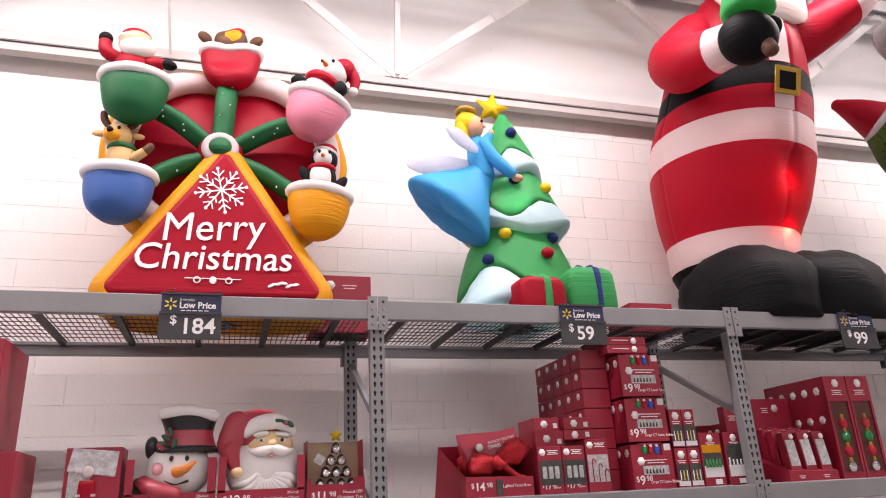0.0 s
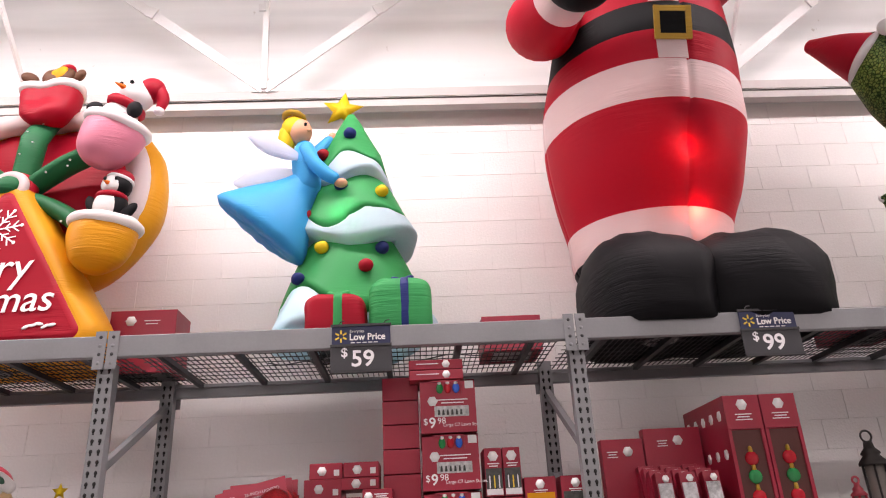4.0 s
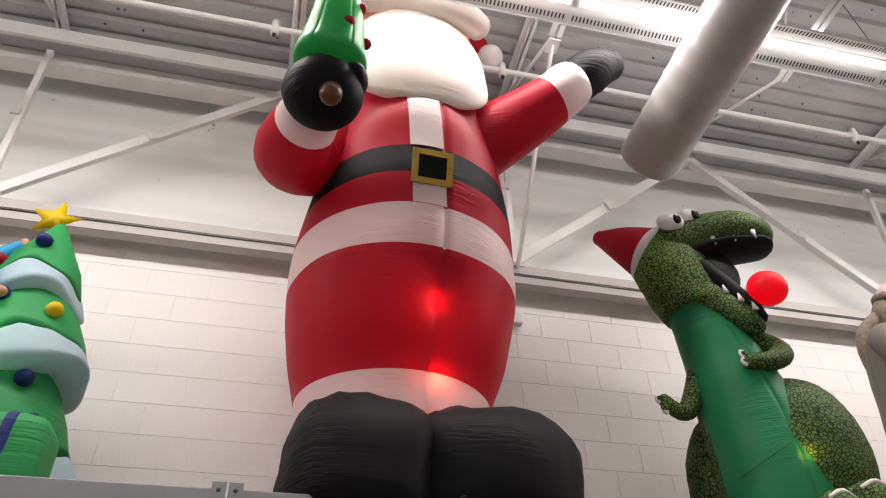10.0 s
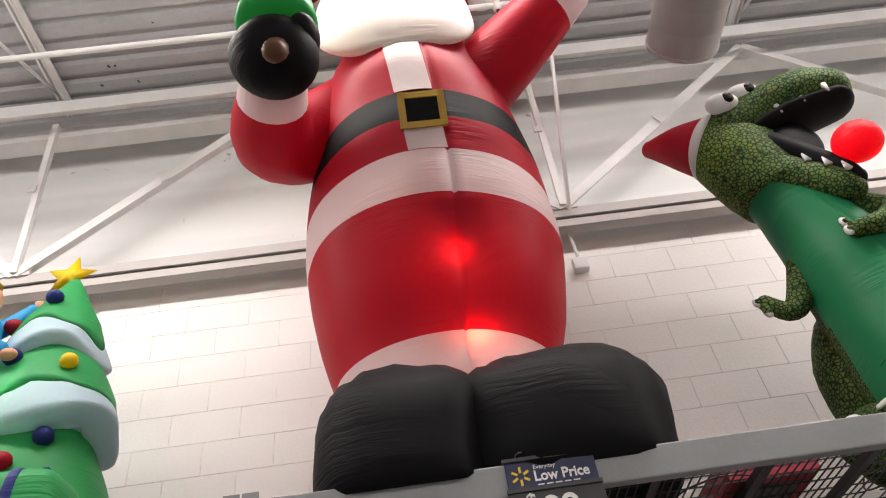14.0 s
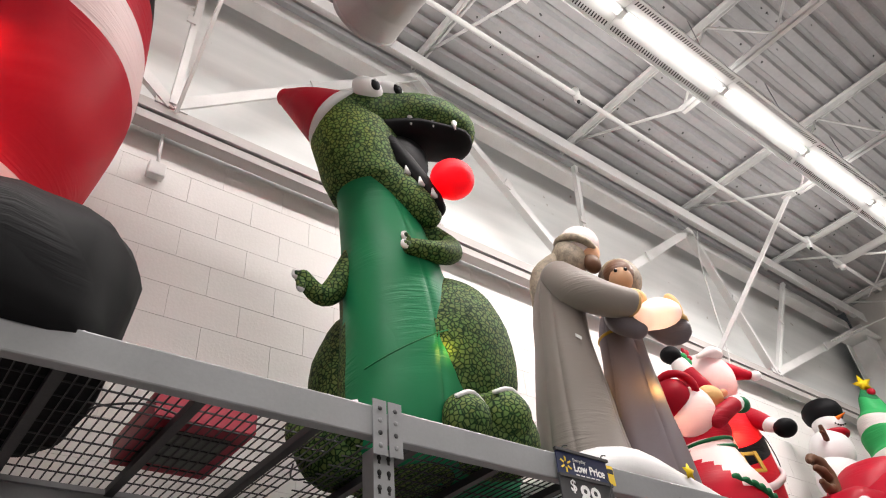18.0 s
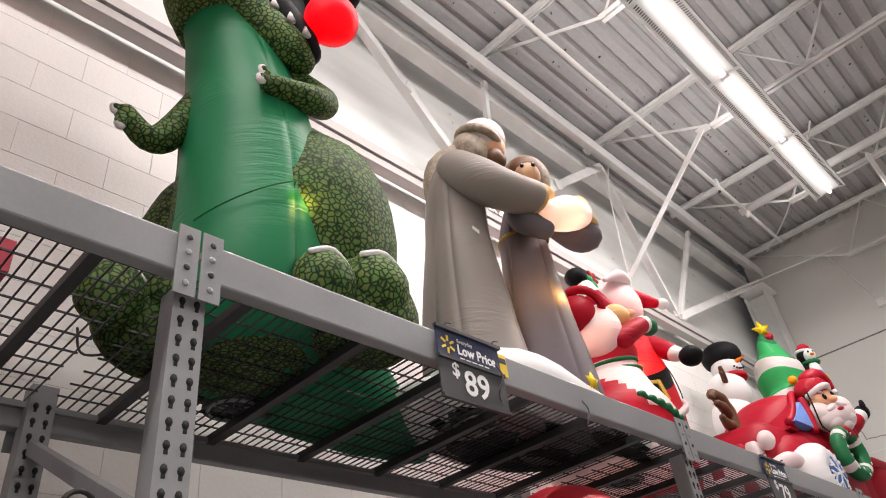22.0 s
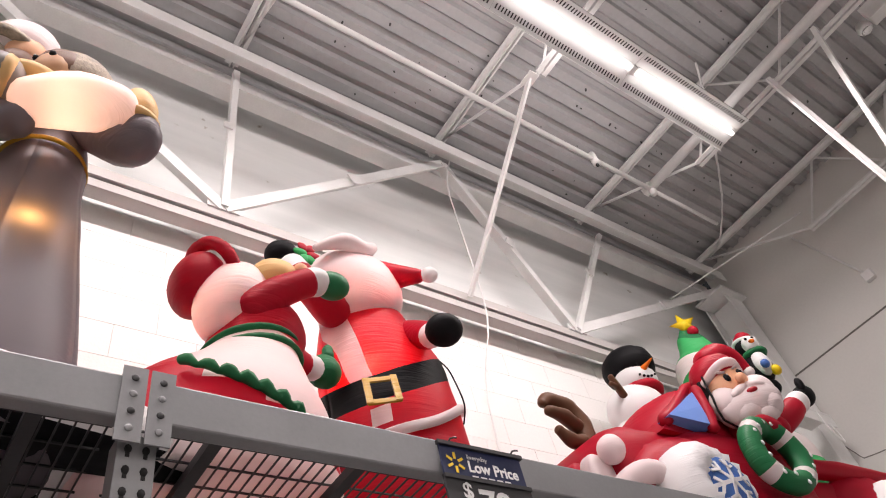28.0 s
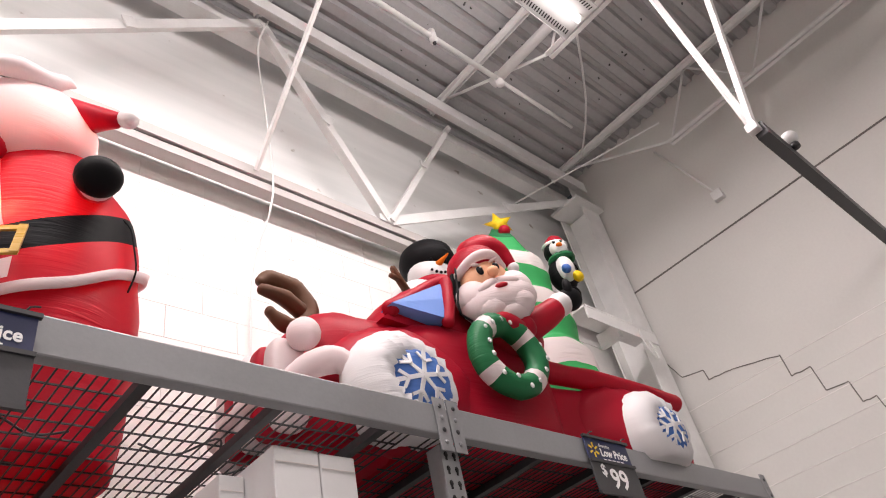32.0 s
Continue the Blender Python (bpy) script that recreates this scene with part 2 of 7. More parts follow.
RED = fabric("red_nylon", (0.50, 0.011, 0.032), 0.38)
DEEPRED = fabric("deep_red_nylon", (0.40, 0.012, 0.022))
PINKWHITE = fabric("white_trim_nylon", (0.82, 0.72, 0.72), 0.35)
WHITE = fabric("white_nylon", (0.85, 0.84, 0.84), 0.3)
ICE = fabric("ice_white_nylon", (0.58, 0.76, 0.85), 0.35)
BLACK = fabric("black_nylon", (0.006, 0.006, 0.007), 0.0, 0.6, 0.45, 0.10)
CREAM = fabric("cream_beard_nylon", (0.80, 0.73, 0.69), 0.35)
GREEN = fabric("green_nylon", (0.04, 0.42, 0.13), 0.35)
DARKGREEN = fabric("dark_green_nylon", (0.014, 0.16, 0.06), 0.2)
DINOGREEN = fabric("dino_green_nylon", (0.014, 0.22, 0.09), 0.25)
SCALE = scales("scale_print_nylon")
YELLOW = fabric("yellow_nylon", (0.85, 0.62, 0.02))
AMBER = fabric("amber_nylon", (0.84, 0.37, 0.012))
BLUE = fabric("sky_blue_nylon", (0.04, 0.42, 0.80))
NAVY = fabric("navy_nylon", (0.015, 0.03, 0.16), 0.1)
MIDBLUE = fabric("mid_blue_nylon", (0.06, 0.16, 0.46), 0.2)
PINK = fabric("pink_nylon", (0.80, 0.28, 0.38))
SKIN = fabric("peach_nylon", (0.80, 0.44, 0.27), 0.25)
TAN = fabric("tan_nylon", (0.75, 0.50, 0.22), 0.25)
BROWN = fabric("brown_nylon", (0.12, 0.055, 0.03), 0.1)
TAUPE = fabric("taupe_nylon", (0.27, 0.235, 0.215), 0.2)
MAUVE = fabric("mauve_grey_nylon", (0.17, 0.145, 0.16), 0.25)
ORANGE = fabric("orange_nylon", (0.80, 0.20, 0.02))
LILAC = fabric("sheer_lilac_nylon", (0.80, 0.84, 0.93), 0.6)
WINDOWBLUE = fabric("window_blue_nylon", (0.16, 0.30, 0.70), 0.1)
GOLD = fabric("gold_nylon", (0.42, 0.25, 0.03), 0.0, 0.3)

FACE = fabric("brown_face_nylon", (0.52, 0.30, 0.17), 0.2)
MOTTLE = plain("mottled_scarf_cloth", (0.25, 0.20, 0.15), 0.7, vary=0.55, scale=28, fine=120, bump=0.2)
SIGNBLUE = plain("sign_navy_print", (0.010, 0.018, 0.075), 0.4, vary=0.04)
SIGNGREY = plain("sign_charcoal_print", (0.035, 0.036, 0.04), 0.45, vary=0.05)
INKWHITE = plain("white_ink", (0.85, 0.85, 0.85), 0.5, vary=0.02)
INKYELLOW = plain("yellow_ink", (0.85, 0.6, 0.04), 0.5, vary=0.02)
CARTON = plain("crimson_carton", (0.33, 0.014, 0.036), 0.42, vary=0.08, scale=9)
CARTONDARK = plain("dark_carton_inside", (0.10, 0.03, 0.025), 0.7)
CARTONPALE = plain("pale_carton", (0.66, 0.62, 0.60), 0.6, vary=0.04)
KRAFT = plain("kraft_card", (0.30, 0.22, 0.14), 0.8)
WHITECARD = plain("white_card", (0.68, 0.68, 0.68), 0.55, vary=0.03)
PHOTO = plain("printed_photo_dark", (0.05, 0.055, 0.05), 0.35, vary=0.5, scale=40)
PHOTOPALE = plain("printed_photo_pale", (0.45, 0.46, 0.46), 0.35, vary=0.35, scale=45)
CLEAR = plain("clear_plastic_wrap", (0.55, 0.56, 0.57), 0.15, vary=0.4, scale=30)
SILVER = plain("silver_bauble", (0.75, 0.75, 0.76), 0.12, metal=1.0, vary=0.02)
IRON = plain("black_lantern_iron", (0.03, 0.027, 0.025), 0.5, metal=0.4)
GLITTER = plain("red_glitter", (0.45, 0.015, 0.02), 0.35, metal=0.5, vary=0.6, scale=120, fine=300, bump=0.5)


# ---- builder ----
def part(name, bm, materials, parent=None, label="", smooth=False):
    mesh = bpy.data.meshes.new(name)
    bmesh.ops.recalc_face_normals(bm, faces=bm.faces)
    if smooth:
        for f in bm.faces:
            f.smooth = True
    bm.to_mesh(mesh)
    bm.free()
    for m in (materials if isinstance(materials, (list, tuple)) else [materials]):
        mesh.materials.append(m)
    ob = new(name, mesh)
    if parent is not None:
        ob.parent = parent
    if label:
        ob["label"] = label
    return ob


def thing(name, label, category, group="", kind="", at=(0, 0, 0)):
    ob = new(name)
    ob.location = at
    return tagged(ob, label, category, group, kind)


class Shape:
    """Gathers rounded and boxy pieces, each with its own material, into one mesh."""

    def __init__(self):
        self.bm = bmesh.new()
        self.mats = []

    def mi(self, m):
        if m not in self.mats:
            self.mats.append(m)
        return self.mats.index(m)

    def rings(self, rings, mats, paint=None, cap=True, seams=()):
        """rings: (centre, u, v, n); mats: a material, or one per band."""
        bm, rows = self.bm, []
        n = rings[0][3]
        turn = [(2 * math.pi * k / n, 1.0) for k in range(n)]
        for s in (radians(q) % (2 * math.pi) for q in seams):
            turn = [q for q in turn if min(abs(q[0] - s), 2 * math.pi - abs(q[0] - s)) > 0.05] + [(s - 0.022, 1.0), (s, 0.976), (s + 0.022, 1.0)]
        turn.sort()
        n = len(turn)
        for c, u, v, _ in rings:
            rows.append([bm.verts.new(c + (u * math.cos(a) + v * math.sin(a)) * q) for a, q in turn])
        for i in range(len(rows) - 1):
            for k in range(n):
                f = bm.faces.new((rows[i][k], rows[i][(k + 1) % n], rows[i + 1][(k + 1) % n], rows[i + 1][k]))
                f.smooth = True
                m = mats[i] if isinstance(mats, list) else mats
                if paint:
                    m = paint(f.calc_center_median(), m)
                f.material_index = self.mi(m)
        if cap:
            for row, m in ((rows[0], mats[0] if isinstance(mats, list) else mats), (rows[-1], mats[-1] if isinstance(mats, list) else mats)):
                f = bm.faces.new(row)
                f.smooth = True
                f.material_index = self.mi(m)
        return self

    def body(self, prof, mats, seg=40, sub=4, paint=None, seams=()):
        """Upright body: rows (x, y, z, rx, ry), smoothed; mats: one per gap."""
        pts = [np.array(p, float) for p in prof]
        rows, bands = [], []
        for i in range(len(pts) - 1):
            p0, p1, p2, p3 = pts[max(i - 1, 0)], pts[i], pts[i + 1], pts[min(i + 2, len(pts) - 1)]
            for k in range(sub):
                t = k / sub
                q = 0.5 * (2 * p1 + (p2 - p0) * t + (2 * p0 - 5 * p1 + 4 * p2 - p3) * t * t + (3 * p1 - p0 - 3 * p2 + p3) * t ** 3)
                rows.append(q)
                bands.append(mats[i] if isinstance(mats, list) else mats)
        rows.append(pts[-1])
        self.profile = rows
        rings = [(Vector(q[:3]), Vector((max(q[3], 0.004), 0, 0)), Vector((0, max(q[4], 0.004), 0)), seg) for q in rows]
        return self.rings(rings, bands, paint, seams=seams)

    def prism(self, outline, z0, z1, m):
        """An upright bar of any outline."""
        lo = [self.bm.verts.new((x, y, z0)) for x, y in outline]
        hi = [self.bm.verts.new((x, y, z1)) for x, y in outline]
        n = len(outline)
        fs = [self.bm.faces.new((lo[k], lo[(k + 1) % n], hi[(k + 1) % n], hi[k])) for k in range(n)]
        fs += [self.bm.faces.new(lo), self.bm.faces.new(hi)]
        for f in fs:
            f.material_index = self.mi(m)
        return self

    def strip(self, z0, z1, centre, half, m, lift=0.004, n=6):
        """A band of cloth down the front of the body made last; centre(z) gives its middle."""
        rows = []
        for q in self.profile:
            if z0 <= q[2] <= z1:
                row = []
                for k in range(n + 1):
                    x = centre(q[2]) + half * (2 * k / n - 1)
                    w = max(0.0, 1 - ((x - q[0]) / q[3]) ** 2)
                    row.append(self.bm.verts.new((x, q[1] - q[4] * math.sqrt(w) - lift, q[2])))
                rows.append(row)
        for a, b in zip(rows, rows[1:]):
            for k in range(n):
                f = self.bm.faces.new((a[k], a[k + 1], b[k + 1], b[k]))
                f.smooth = True
                f.material_index = self.mi(m)
        return self

    def tube(self, pts, radii, mats, seg=18, sub=4, flat=1.0, round_ends=True):
        """A limb through points with radii; mats: one, or one per gap between points."""
        P = [Vector(p) for p in pts]
        R = list(radii)
        C, rad, band = [], [], []
        for i in range(len(P) - 1):
            p0, p1, p2, p3 = P[max(i - 1, 0)], P[i], P[i + 1], P[min(i + 2, len(P) - 1)]
            r0, r1, r2, r3 = R[max(i - 1, 0)], R[i], R[i + 1], R[min(i + 2, len(P) - 1)]
            for k in range(sub):
                t = k / sub
                f = lambda a, b, c, d: 0.5 * (2 * b + (c - a) * t + (2 * a - 5 * b + 4 * c - d) * t * t + (3 * b - a - 3 * c + d) * t ** 3)
                C.append(f(p0, p1, p2, p3)); rad.append(f(r0, r1, r2, r3)); band.append(mats[i] if isinstance(mats, list) else mats)
        C.append(P[-1]); rad.append(R[-1])
        T = [(C[min(i + 1, len(C) - 1)] - C[max(i - 1, 0)]).normalized() for i in range(len(C))]
        if round_ends:
            head = [(C[0] - T[0] * rad[0] * math.sin(a) * 0.8, rad[0] * math.cos(a)) for a in (1.45, 1.15, 0.8, 0.4)]
            tail = [(C[-1] + T[-1] * rad[-1] * math.sin(a) * 0.8, rad[-1] * math.cos(a)) for a in (0.4, 0.8, 1.15, 1.45)]
            C = [c for c, _ in head] + C + [c for c, _ in tail]
            rad = [r for _, r in head] + rad + [r for _, r in tail]
            T = [T[0]] * 4 + T + [T[-1]] * 4
            band = [band[0]] * 4 + band + [band[-1]] * 4
        u = T[0].orthogonal().normalized()
        if abs(T[0].z) < 0.9:
            u = T[0].cross(Vector((0, 0, 1))).normalized()
        rings = []
        for c, r, t in zip(C, rad, T):
            u = (u - t * u.dot(t)).normalized()
            v = t.cross(u).normalized()
            r = max(r, 0.003)
            rings.append((c, u * r, v * r * flat, seg))
        return self.rings(rings, band)

    def ball(self, c, r, m, rot=None, seg=20, paint=None, floor=None):
        if not isinstance(r, (tuple, list)):
            r = (r, r, r)
        mat = Matrix.Translation(c) @ (rot if rot is not None else Matrix()) @ Matrix.Diagonal((*r, 1))
        res = bmesh.ops.create_uvsphere(self.bm, u_segments=seg, v_segments=max(8, seg * 2 // 3), radius=1, matrix=mat)
        fs = {f for v in res["verts"] for f in v.link_faces}
        if floor is not None:
            for v in res["verts"]:
                v.co.z = max(v.co.z, floor)
        for f in fs:
            f.smooth = True
            f.material_index = self.mi(paint(f.calc_center_median(), m) if paint else m)
        return self

    def torus(self, c, R, r, m, rot=None, seg=32, sub=12, squash=1.0, bands=None):
        base = Matrix.Translation(c) @ (rot if rot is not None else Matrix())
        grid = []
        for i in range(seg):
            a = 2 * math.pi * i / seg
            grid.append([self.bm.verts.new(base @ Vector(((R + r * math.cos(b)) * math.cos(a), (R + r * math.cos(b)) * math.sin(a) * squash, r * math.sin(b))))
                         for b in (2 * math.pi * j / sub for j in range(sub))])
        for i in range(seg):
            for j in range(sub):
                f = self.bm.faces.new((grid[i][j], grid[(i + 1) % seg][j], grid[(i + 1) % seg][(j + 1) % sub], grid[i][(j + 1) % sub]))
                f.smooth = True
                f.material_index = self.mi(bands(i) if bands else m)
        return self

    def box(self, c, size, m, rot=None, bevel=0.0):
        mat = Matrix.Translation(c) @ (rot if rot is not None else Matrix()) @ Matrix.Diagonal((*size, 1))
        res = bmesh.ops.create_cube(self.bm, size=1, matrix=mat)
        fs = {f for v in res["verts"] for f in v.link_faces}
        for f in fs:
            f.material_index = self.mi(m)
        if bevel:
            es = {e for f in fs for e in f.edges}
            out = bmesh.ops.bevel(self.bm, geom=list(es), offset=bevel, segments=2, affect="EDGES", profile=0.5)
            for f in out["faces"]:
                f.material_index = self.mi(m)
        return self

    def rod(self, a, b, r, m, seg=8):
        a, b = Vector(a), Vector(b)
        t = (b - a).normalized()
        u = t.orthogonal().normalized()
        v = t.cross(u)
        return self.rings([(a, u * r, v * r, seg), (b, u * r, v * r, seg)], m)

    def bar(self, a, b, w, h, m, up=(0, 0, 1)):
        """A square bar from a to b: w across, h along the up side."""
        a, b = Vector(a), Vector(b)
        t = (b - a).normalized()
        side = t.cross(Vector(up)).normalized()
        top = side.cross(t).normalized()
        rot = Matrix((side, t, top)).transposed().to_4x4()
        return self.box((a + b) / 2, (w, (b - a).length, h), m, rot)

    def star(self, c, R, r, depth, m, rot=None, points=5):
        base = Matrix.Translation(c) @ (rot if rot is not None else Matrix())
        rim = []
        for k in range(points * 2):
            a = math.pi / 2 + math.pi * k / points
            q = R if k % 2 == 0 else r
            rim.append(self.bm.verts.new(base @ Vector((q * math.cos(a), 0, q * math.sin(a)))))
        for side in (-1, 1):
            tip = self.bm.verts.new(base @ Vector((0, side * depth, 0)))
            for k in range(points * 2):
                f = self.bm.faces.new((rim[k], rim[(k + 1) % (points * 2)], tip))
                f.smooth = True
                f.material_index = self.mi(m)
        return self

    def swell(self, amount, size):
        """Uneven, hand-sewn surface."""
        self.bm.normal_update()
        for v in self.bm.verts:
            v.co += v.normal * amount * noise.noise(v.co * size)
        return self

    def done(self, name, parent=None, label=""):
        mesh = bpy.data.meshes.new(name)
        bmesh.ops.recalc_face_normals(self.bm, faces=self.bm.faces)
        self.bm.to_mesh(mesh)
        self.bm.free()
        for m in self.mats:
            mesh.materials.append(m)
        ob = new(name, mesh)
        if parent is not None:
            ob.parent = parent
        if label:
            ob["label"] = label
        return ob


def R3(x=0, y=0, z=0):
    return Euler([radians(a) for a in (x, y, z)]).to_matrix().to_4x4()


def settle(top, move, only=(), skip=()):
    """Carries the parts of a thing over to where they stand: move(x, y, z) gives the new place."""
    for ob in list(top.children_recursive):
        name = ob.name.split(".")[0]
        if ob.type != "MESH" or (only and name not in only) or name in skip:
            continue
        m = ob.matrix_basis.copy()
        back = m.inverted()
        for v in ob.data.vertices:
            v.co = back @ Vector(move(*(m @ v.co)))


def lettering(text, size, m, place, name="lettering", parent=None, depth=0.002, align="LEFT", shear=0.0, squeeze=1.0, bold=0.0):
    data = bpy.data.curves.new(name, "FONT")
    data.body, data.size, data.extrude, data.align_x, data.shear, data.offset = text, size, depth, align, shear, bold
    data.resolution_u = 3
    tmp = new(name, data)
    dg = bpy.context.evaluated_depsgraph_get()
    mesh = bpy.data.meshes.new_from_object(tmp.evaluated_get(dg))
    bpy.data.objects.remove(tmp)
    bpy.data.curves.remove(data)
    mesh.transform(Matrix.Diagonal((squeeze, 1, 1, 1)))
    mesh.materials.clear()
    mesh.materials.append(m)
    ob = new(name, mesh)
    if parent is not None:
        ob.parent = parent
    ob.matrix_basis = place
    return ob


# ---- large structure ----
WALL_Y, ROOF_Z, END_X = 5.65, 6.94, 15.25
Shape().box((1.5, -3.3, -0.1), (28.0, 18.0, 0.2), CONCRETE).done("floor")
tagged(bpy.data.objects["floor"], "polished grey concrete sales floor", "floor", kind="structure")
wall_n = Shape().box((1.5, WALL_Y + 0.106, 2.5208), (28.0, 0.2, 5.0416), JOINT).done("wall_north")
tagged(wall_n, "white painted concrete block wall behind the rack", "wall", kind="structure")
wall_u = Shape().box((1.5, WALL_Y + 0.12, 6.03), (28.0, 0.2, 1.98), PANEL).done("wall_upper")
tagged(wall_u, "white painted upper wall with painted-in shadow streaks and scuffs", "wall", kind="structure")
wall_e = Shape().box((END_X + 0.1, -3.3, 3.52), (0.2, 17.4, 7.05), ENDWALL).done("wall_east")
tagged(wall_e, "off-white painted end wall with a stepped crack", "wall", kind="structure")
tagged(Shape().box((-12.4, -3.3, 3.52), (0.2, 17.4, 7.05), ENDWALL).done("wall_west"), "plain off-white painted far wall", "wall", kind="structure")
tagged(Shape().box((1.5, -12.1, 3.52), (27.6, 0.2, 7.05), ENDWALL).done("wall_south"), "plain off-white painted far wall", "wall", kind="structure")

# dark joint and crack of the end wall
sh = Shape()
sh.box((END_X - 0.002, -3.0, 5.27), (0.006, 17.0, 0.016), CRACKGAP)
sh.done("panel_joint", wall_e)
sh = Shape()
for k in range(14):
    sh.box((END_X - 0.001, -3.0, 3.98 - 0.2032 * k), (0.004, 16.4, 0.006), JOINT)
sh.done("block_joint", wall_e)
sh = Shape()
cy, cz = 5.20, 4.46
steps = [(-0.08, -0.18), (-0.2, -0.04), (-0.01, -0.1), (-0.21, -0.02), (-0.41, -0.1), (0.0, -0.19), (-0.16, -0.01), (-0.01, -0.21), (-0.17, -0.02), (-0.01, -0.17), (-0.1, -0.01), (-0.02, -0.17), (-0.21, -0.04)]
for dy, dz in steps:
    n = 4
    for q in range(n):
        a = Vector((END_X - 0.002, cy + dy * q / n, cz + dz * q / n + 0.012 * noise.noise((cy * 9 + q, cz * 7, 1))))
        b = Vector((END_X - 0.002, cy + dy * (q + 1) / n, cz + dz * (q + 1) / n + 0.012 * noise.noise((cy * 9 + q + 1, cz * 7, 1))))
        sh.bar(a, b, 0.005, 0.008, CRACKGAP, up=(0, 0.3, 1))
    cy, cz = cy + dy, cz + dz
sh.done("wall_crack", wall_e, "dark stepped settlement crack")

# roof deck: ribs along the rack, dark screws and blemishes
bm = bmesh.new()
prof = []
yy = -12.0
while yy < 5.62:
    prof += [(yy, 0.0), (yy + 0.085, 0.0), (yy + 0.105, 0.042), (yy + 0.145, 0.042), (yy + 0.165, 0.0)]
    yy += 0.165
va = [bm.verts.new((-12.3, y, ROOF_Z + z)) for y, z in prof]
vb = [bm.verts.new((15.3, y, ROOF_Z + z)) for y, z in prof]
for i in range(len(prof) - 1):
    bm.faces.new((va[i], va[i + 1], vb[i + 1], vb[i]))
rnd = random.Random(4)
for k in range(900):
    x, r = rnd.uniform(-2, 14.8), rnd.choice((0.006, 0.008, 0.012))
    y = -12.0 + 0.165 * rnd.randint(60, 104) + 0.04
    res = bmesh.ops.create_cube(bm, size=1, matrix=Matrix.Translation((x, y, ROOF_Z - 0.004)) @ R3(0, 0, rnd.uniform(0, 90)) @ Matrix.Diagonal((r * rnd.uniform(1, 2.5), r, 0.01, 1)))
    for f in {f for v in res["verts"] for f in v.link_faces}:
        f.material_index = 1
roof = part("ceiling", bm, [DECKGREY, SPECK])
tagged(roof, "grey painted corrugated steel roof deck", "ceiling", kind="structure")
tagged(Shape().box((1.4, -3.3, ROOF_Z + 0.15), (28.2, 17.9, 0.1), DECKGREY).done("ceiling_top"), "closed roof above the steel deck", "ceiling", kind="structure")

# corner column
col = thing("steel_column", "white painted steel corner column with a cap plate", "column", kind="structure")
Shape().box((15.06, 5.19, 3.15), (0.30, 0.014, 6.3), STEELWHITE).box((15.06, 5.47, 3.15), (0.30, 0.014, 6.3), STEELWHITE).box((15.06, 5.33, 3.15), (0.012, 0.27, 6.3), STEELWHITE).done("shaft", col)
Shape().box((15.0, 5.3, 6.32), (0.46, 0.36, 0.03), STEELWHITE).done("cap_plate", col)
Shape().box((14.36, 5.12, 4.57), (0.98, 0.22, 0.018), STEELWHITE).box((14.36, 5.02, 4.51), (0.98, 0.014, 0.12), STEELWHITE).box((14.36, 5.17, 4.50), (0.05, 0.20, 0.13), STEELWHITE).done("bracket_shelf", col)
sh = Shape()
sh.tube([(14.52, 4.98, 4.50), (14.48, 4.96, 4.36), (14.54, 4.95, 4.22), (14.62, 4.96, 4.24), (14.60, 4.97, 4.40)], [.006] * 5, STEELWHITE, seg=6)
sh.done("wire_loop", col, "loose wire loop")

# wind girder along the wall: beam, top chord, web
gir = thing("steel_girder", "white and grey painted steel wall girder", "girder", kind="structure")
Shape().box((1.5, 5.466, 5.112), (27.0, 0.012, 0.078), BEAMGREY).box((1.5, 5.51, 5.145), (27.0, 0.09, 0.010), BEAMGREY).done("top_angle", gir)
Shape().box((1.5, 5.478, 5.022), (27.0, 0.012, 0.062), BEAMGREY).box((1.5, 5.52, 4.996), (27.0, 0.08, 0.010), BEAMGREY).done("bottom_angle", gir)
# a dark strip stands in for the shade between the angles
Shape().box((1.5, 5.492, 5.066), (27.0, 0.010, 0.03), CRACKGAP).done("angle_gap", gir, "dark strip painting the shade between the two angles")
sh = Shape()
sh.box((1.5, 5.15, 6.615), (27.2, 0.012, 0.14), STEELWHITE).box((1.5, 5.215, 6.69), (27.2, 0.13, 0.012), STEELWHITE)
sh.done("chord_angle", gir)
sh = Shape()
sh.box((1.5, 5.395, 6.615), (27.2, 0.012, 0.13), STEELWHITE).box((1.5, 5.465, 6.555), (27.2, 0.13, 0.012), STEELWHITE)
sh.done("chord_angle", gir)
TOPS = [-7.38, -3.65, 0.09, 3.82, 7.50, 11.27, 15.2]
BOTS = [-9.25, -5.52, -1.78, 1.95, 5.69, 9.43, 12.38]
for i, tx in enumerate(TOPS):
    for bx in BOTS[i:i + 2]:
        a, b = Vector((tx, 5.27, 6.57)), Vector((bx, 5.45, 5.16))
        sh = Shape()
        sh.bar(a, b, 0.012, 0.085, STEELWHITE).bar(a + Vector((0, 0.045, 0.03)), b + Vector((0, 0.045, 0.03)), 0.09, 0.010, STEELWHITE)
        sh.done("diagonal", gir)
        mid = a.lerp(b, 0.5)
        Shape().box(mid + Vector((0, -0.018, 0)), (0.075, 0.014, 0.10), STEELWHITE, R3(0, 25 if bx > tx else -25, 0)).done("gusset", gir)
for bx, tx in ((-5.52, -5.52), (-1.78, -1.78), (1.95, 1.96), (5.69, 5.69), (9.43, 9.42), (12.38, 13.2)):
    a, b = Vector((tx, 5.29, 6.57)), Vector((bx, 5.45, 5.16))
    sh = Shape()
    sh.bar(a, b, 0.045, 0.045, STEELWHITE, up=(1, 0, 0))
    sh.done("vertical", gir)
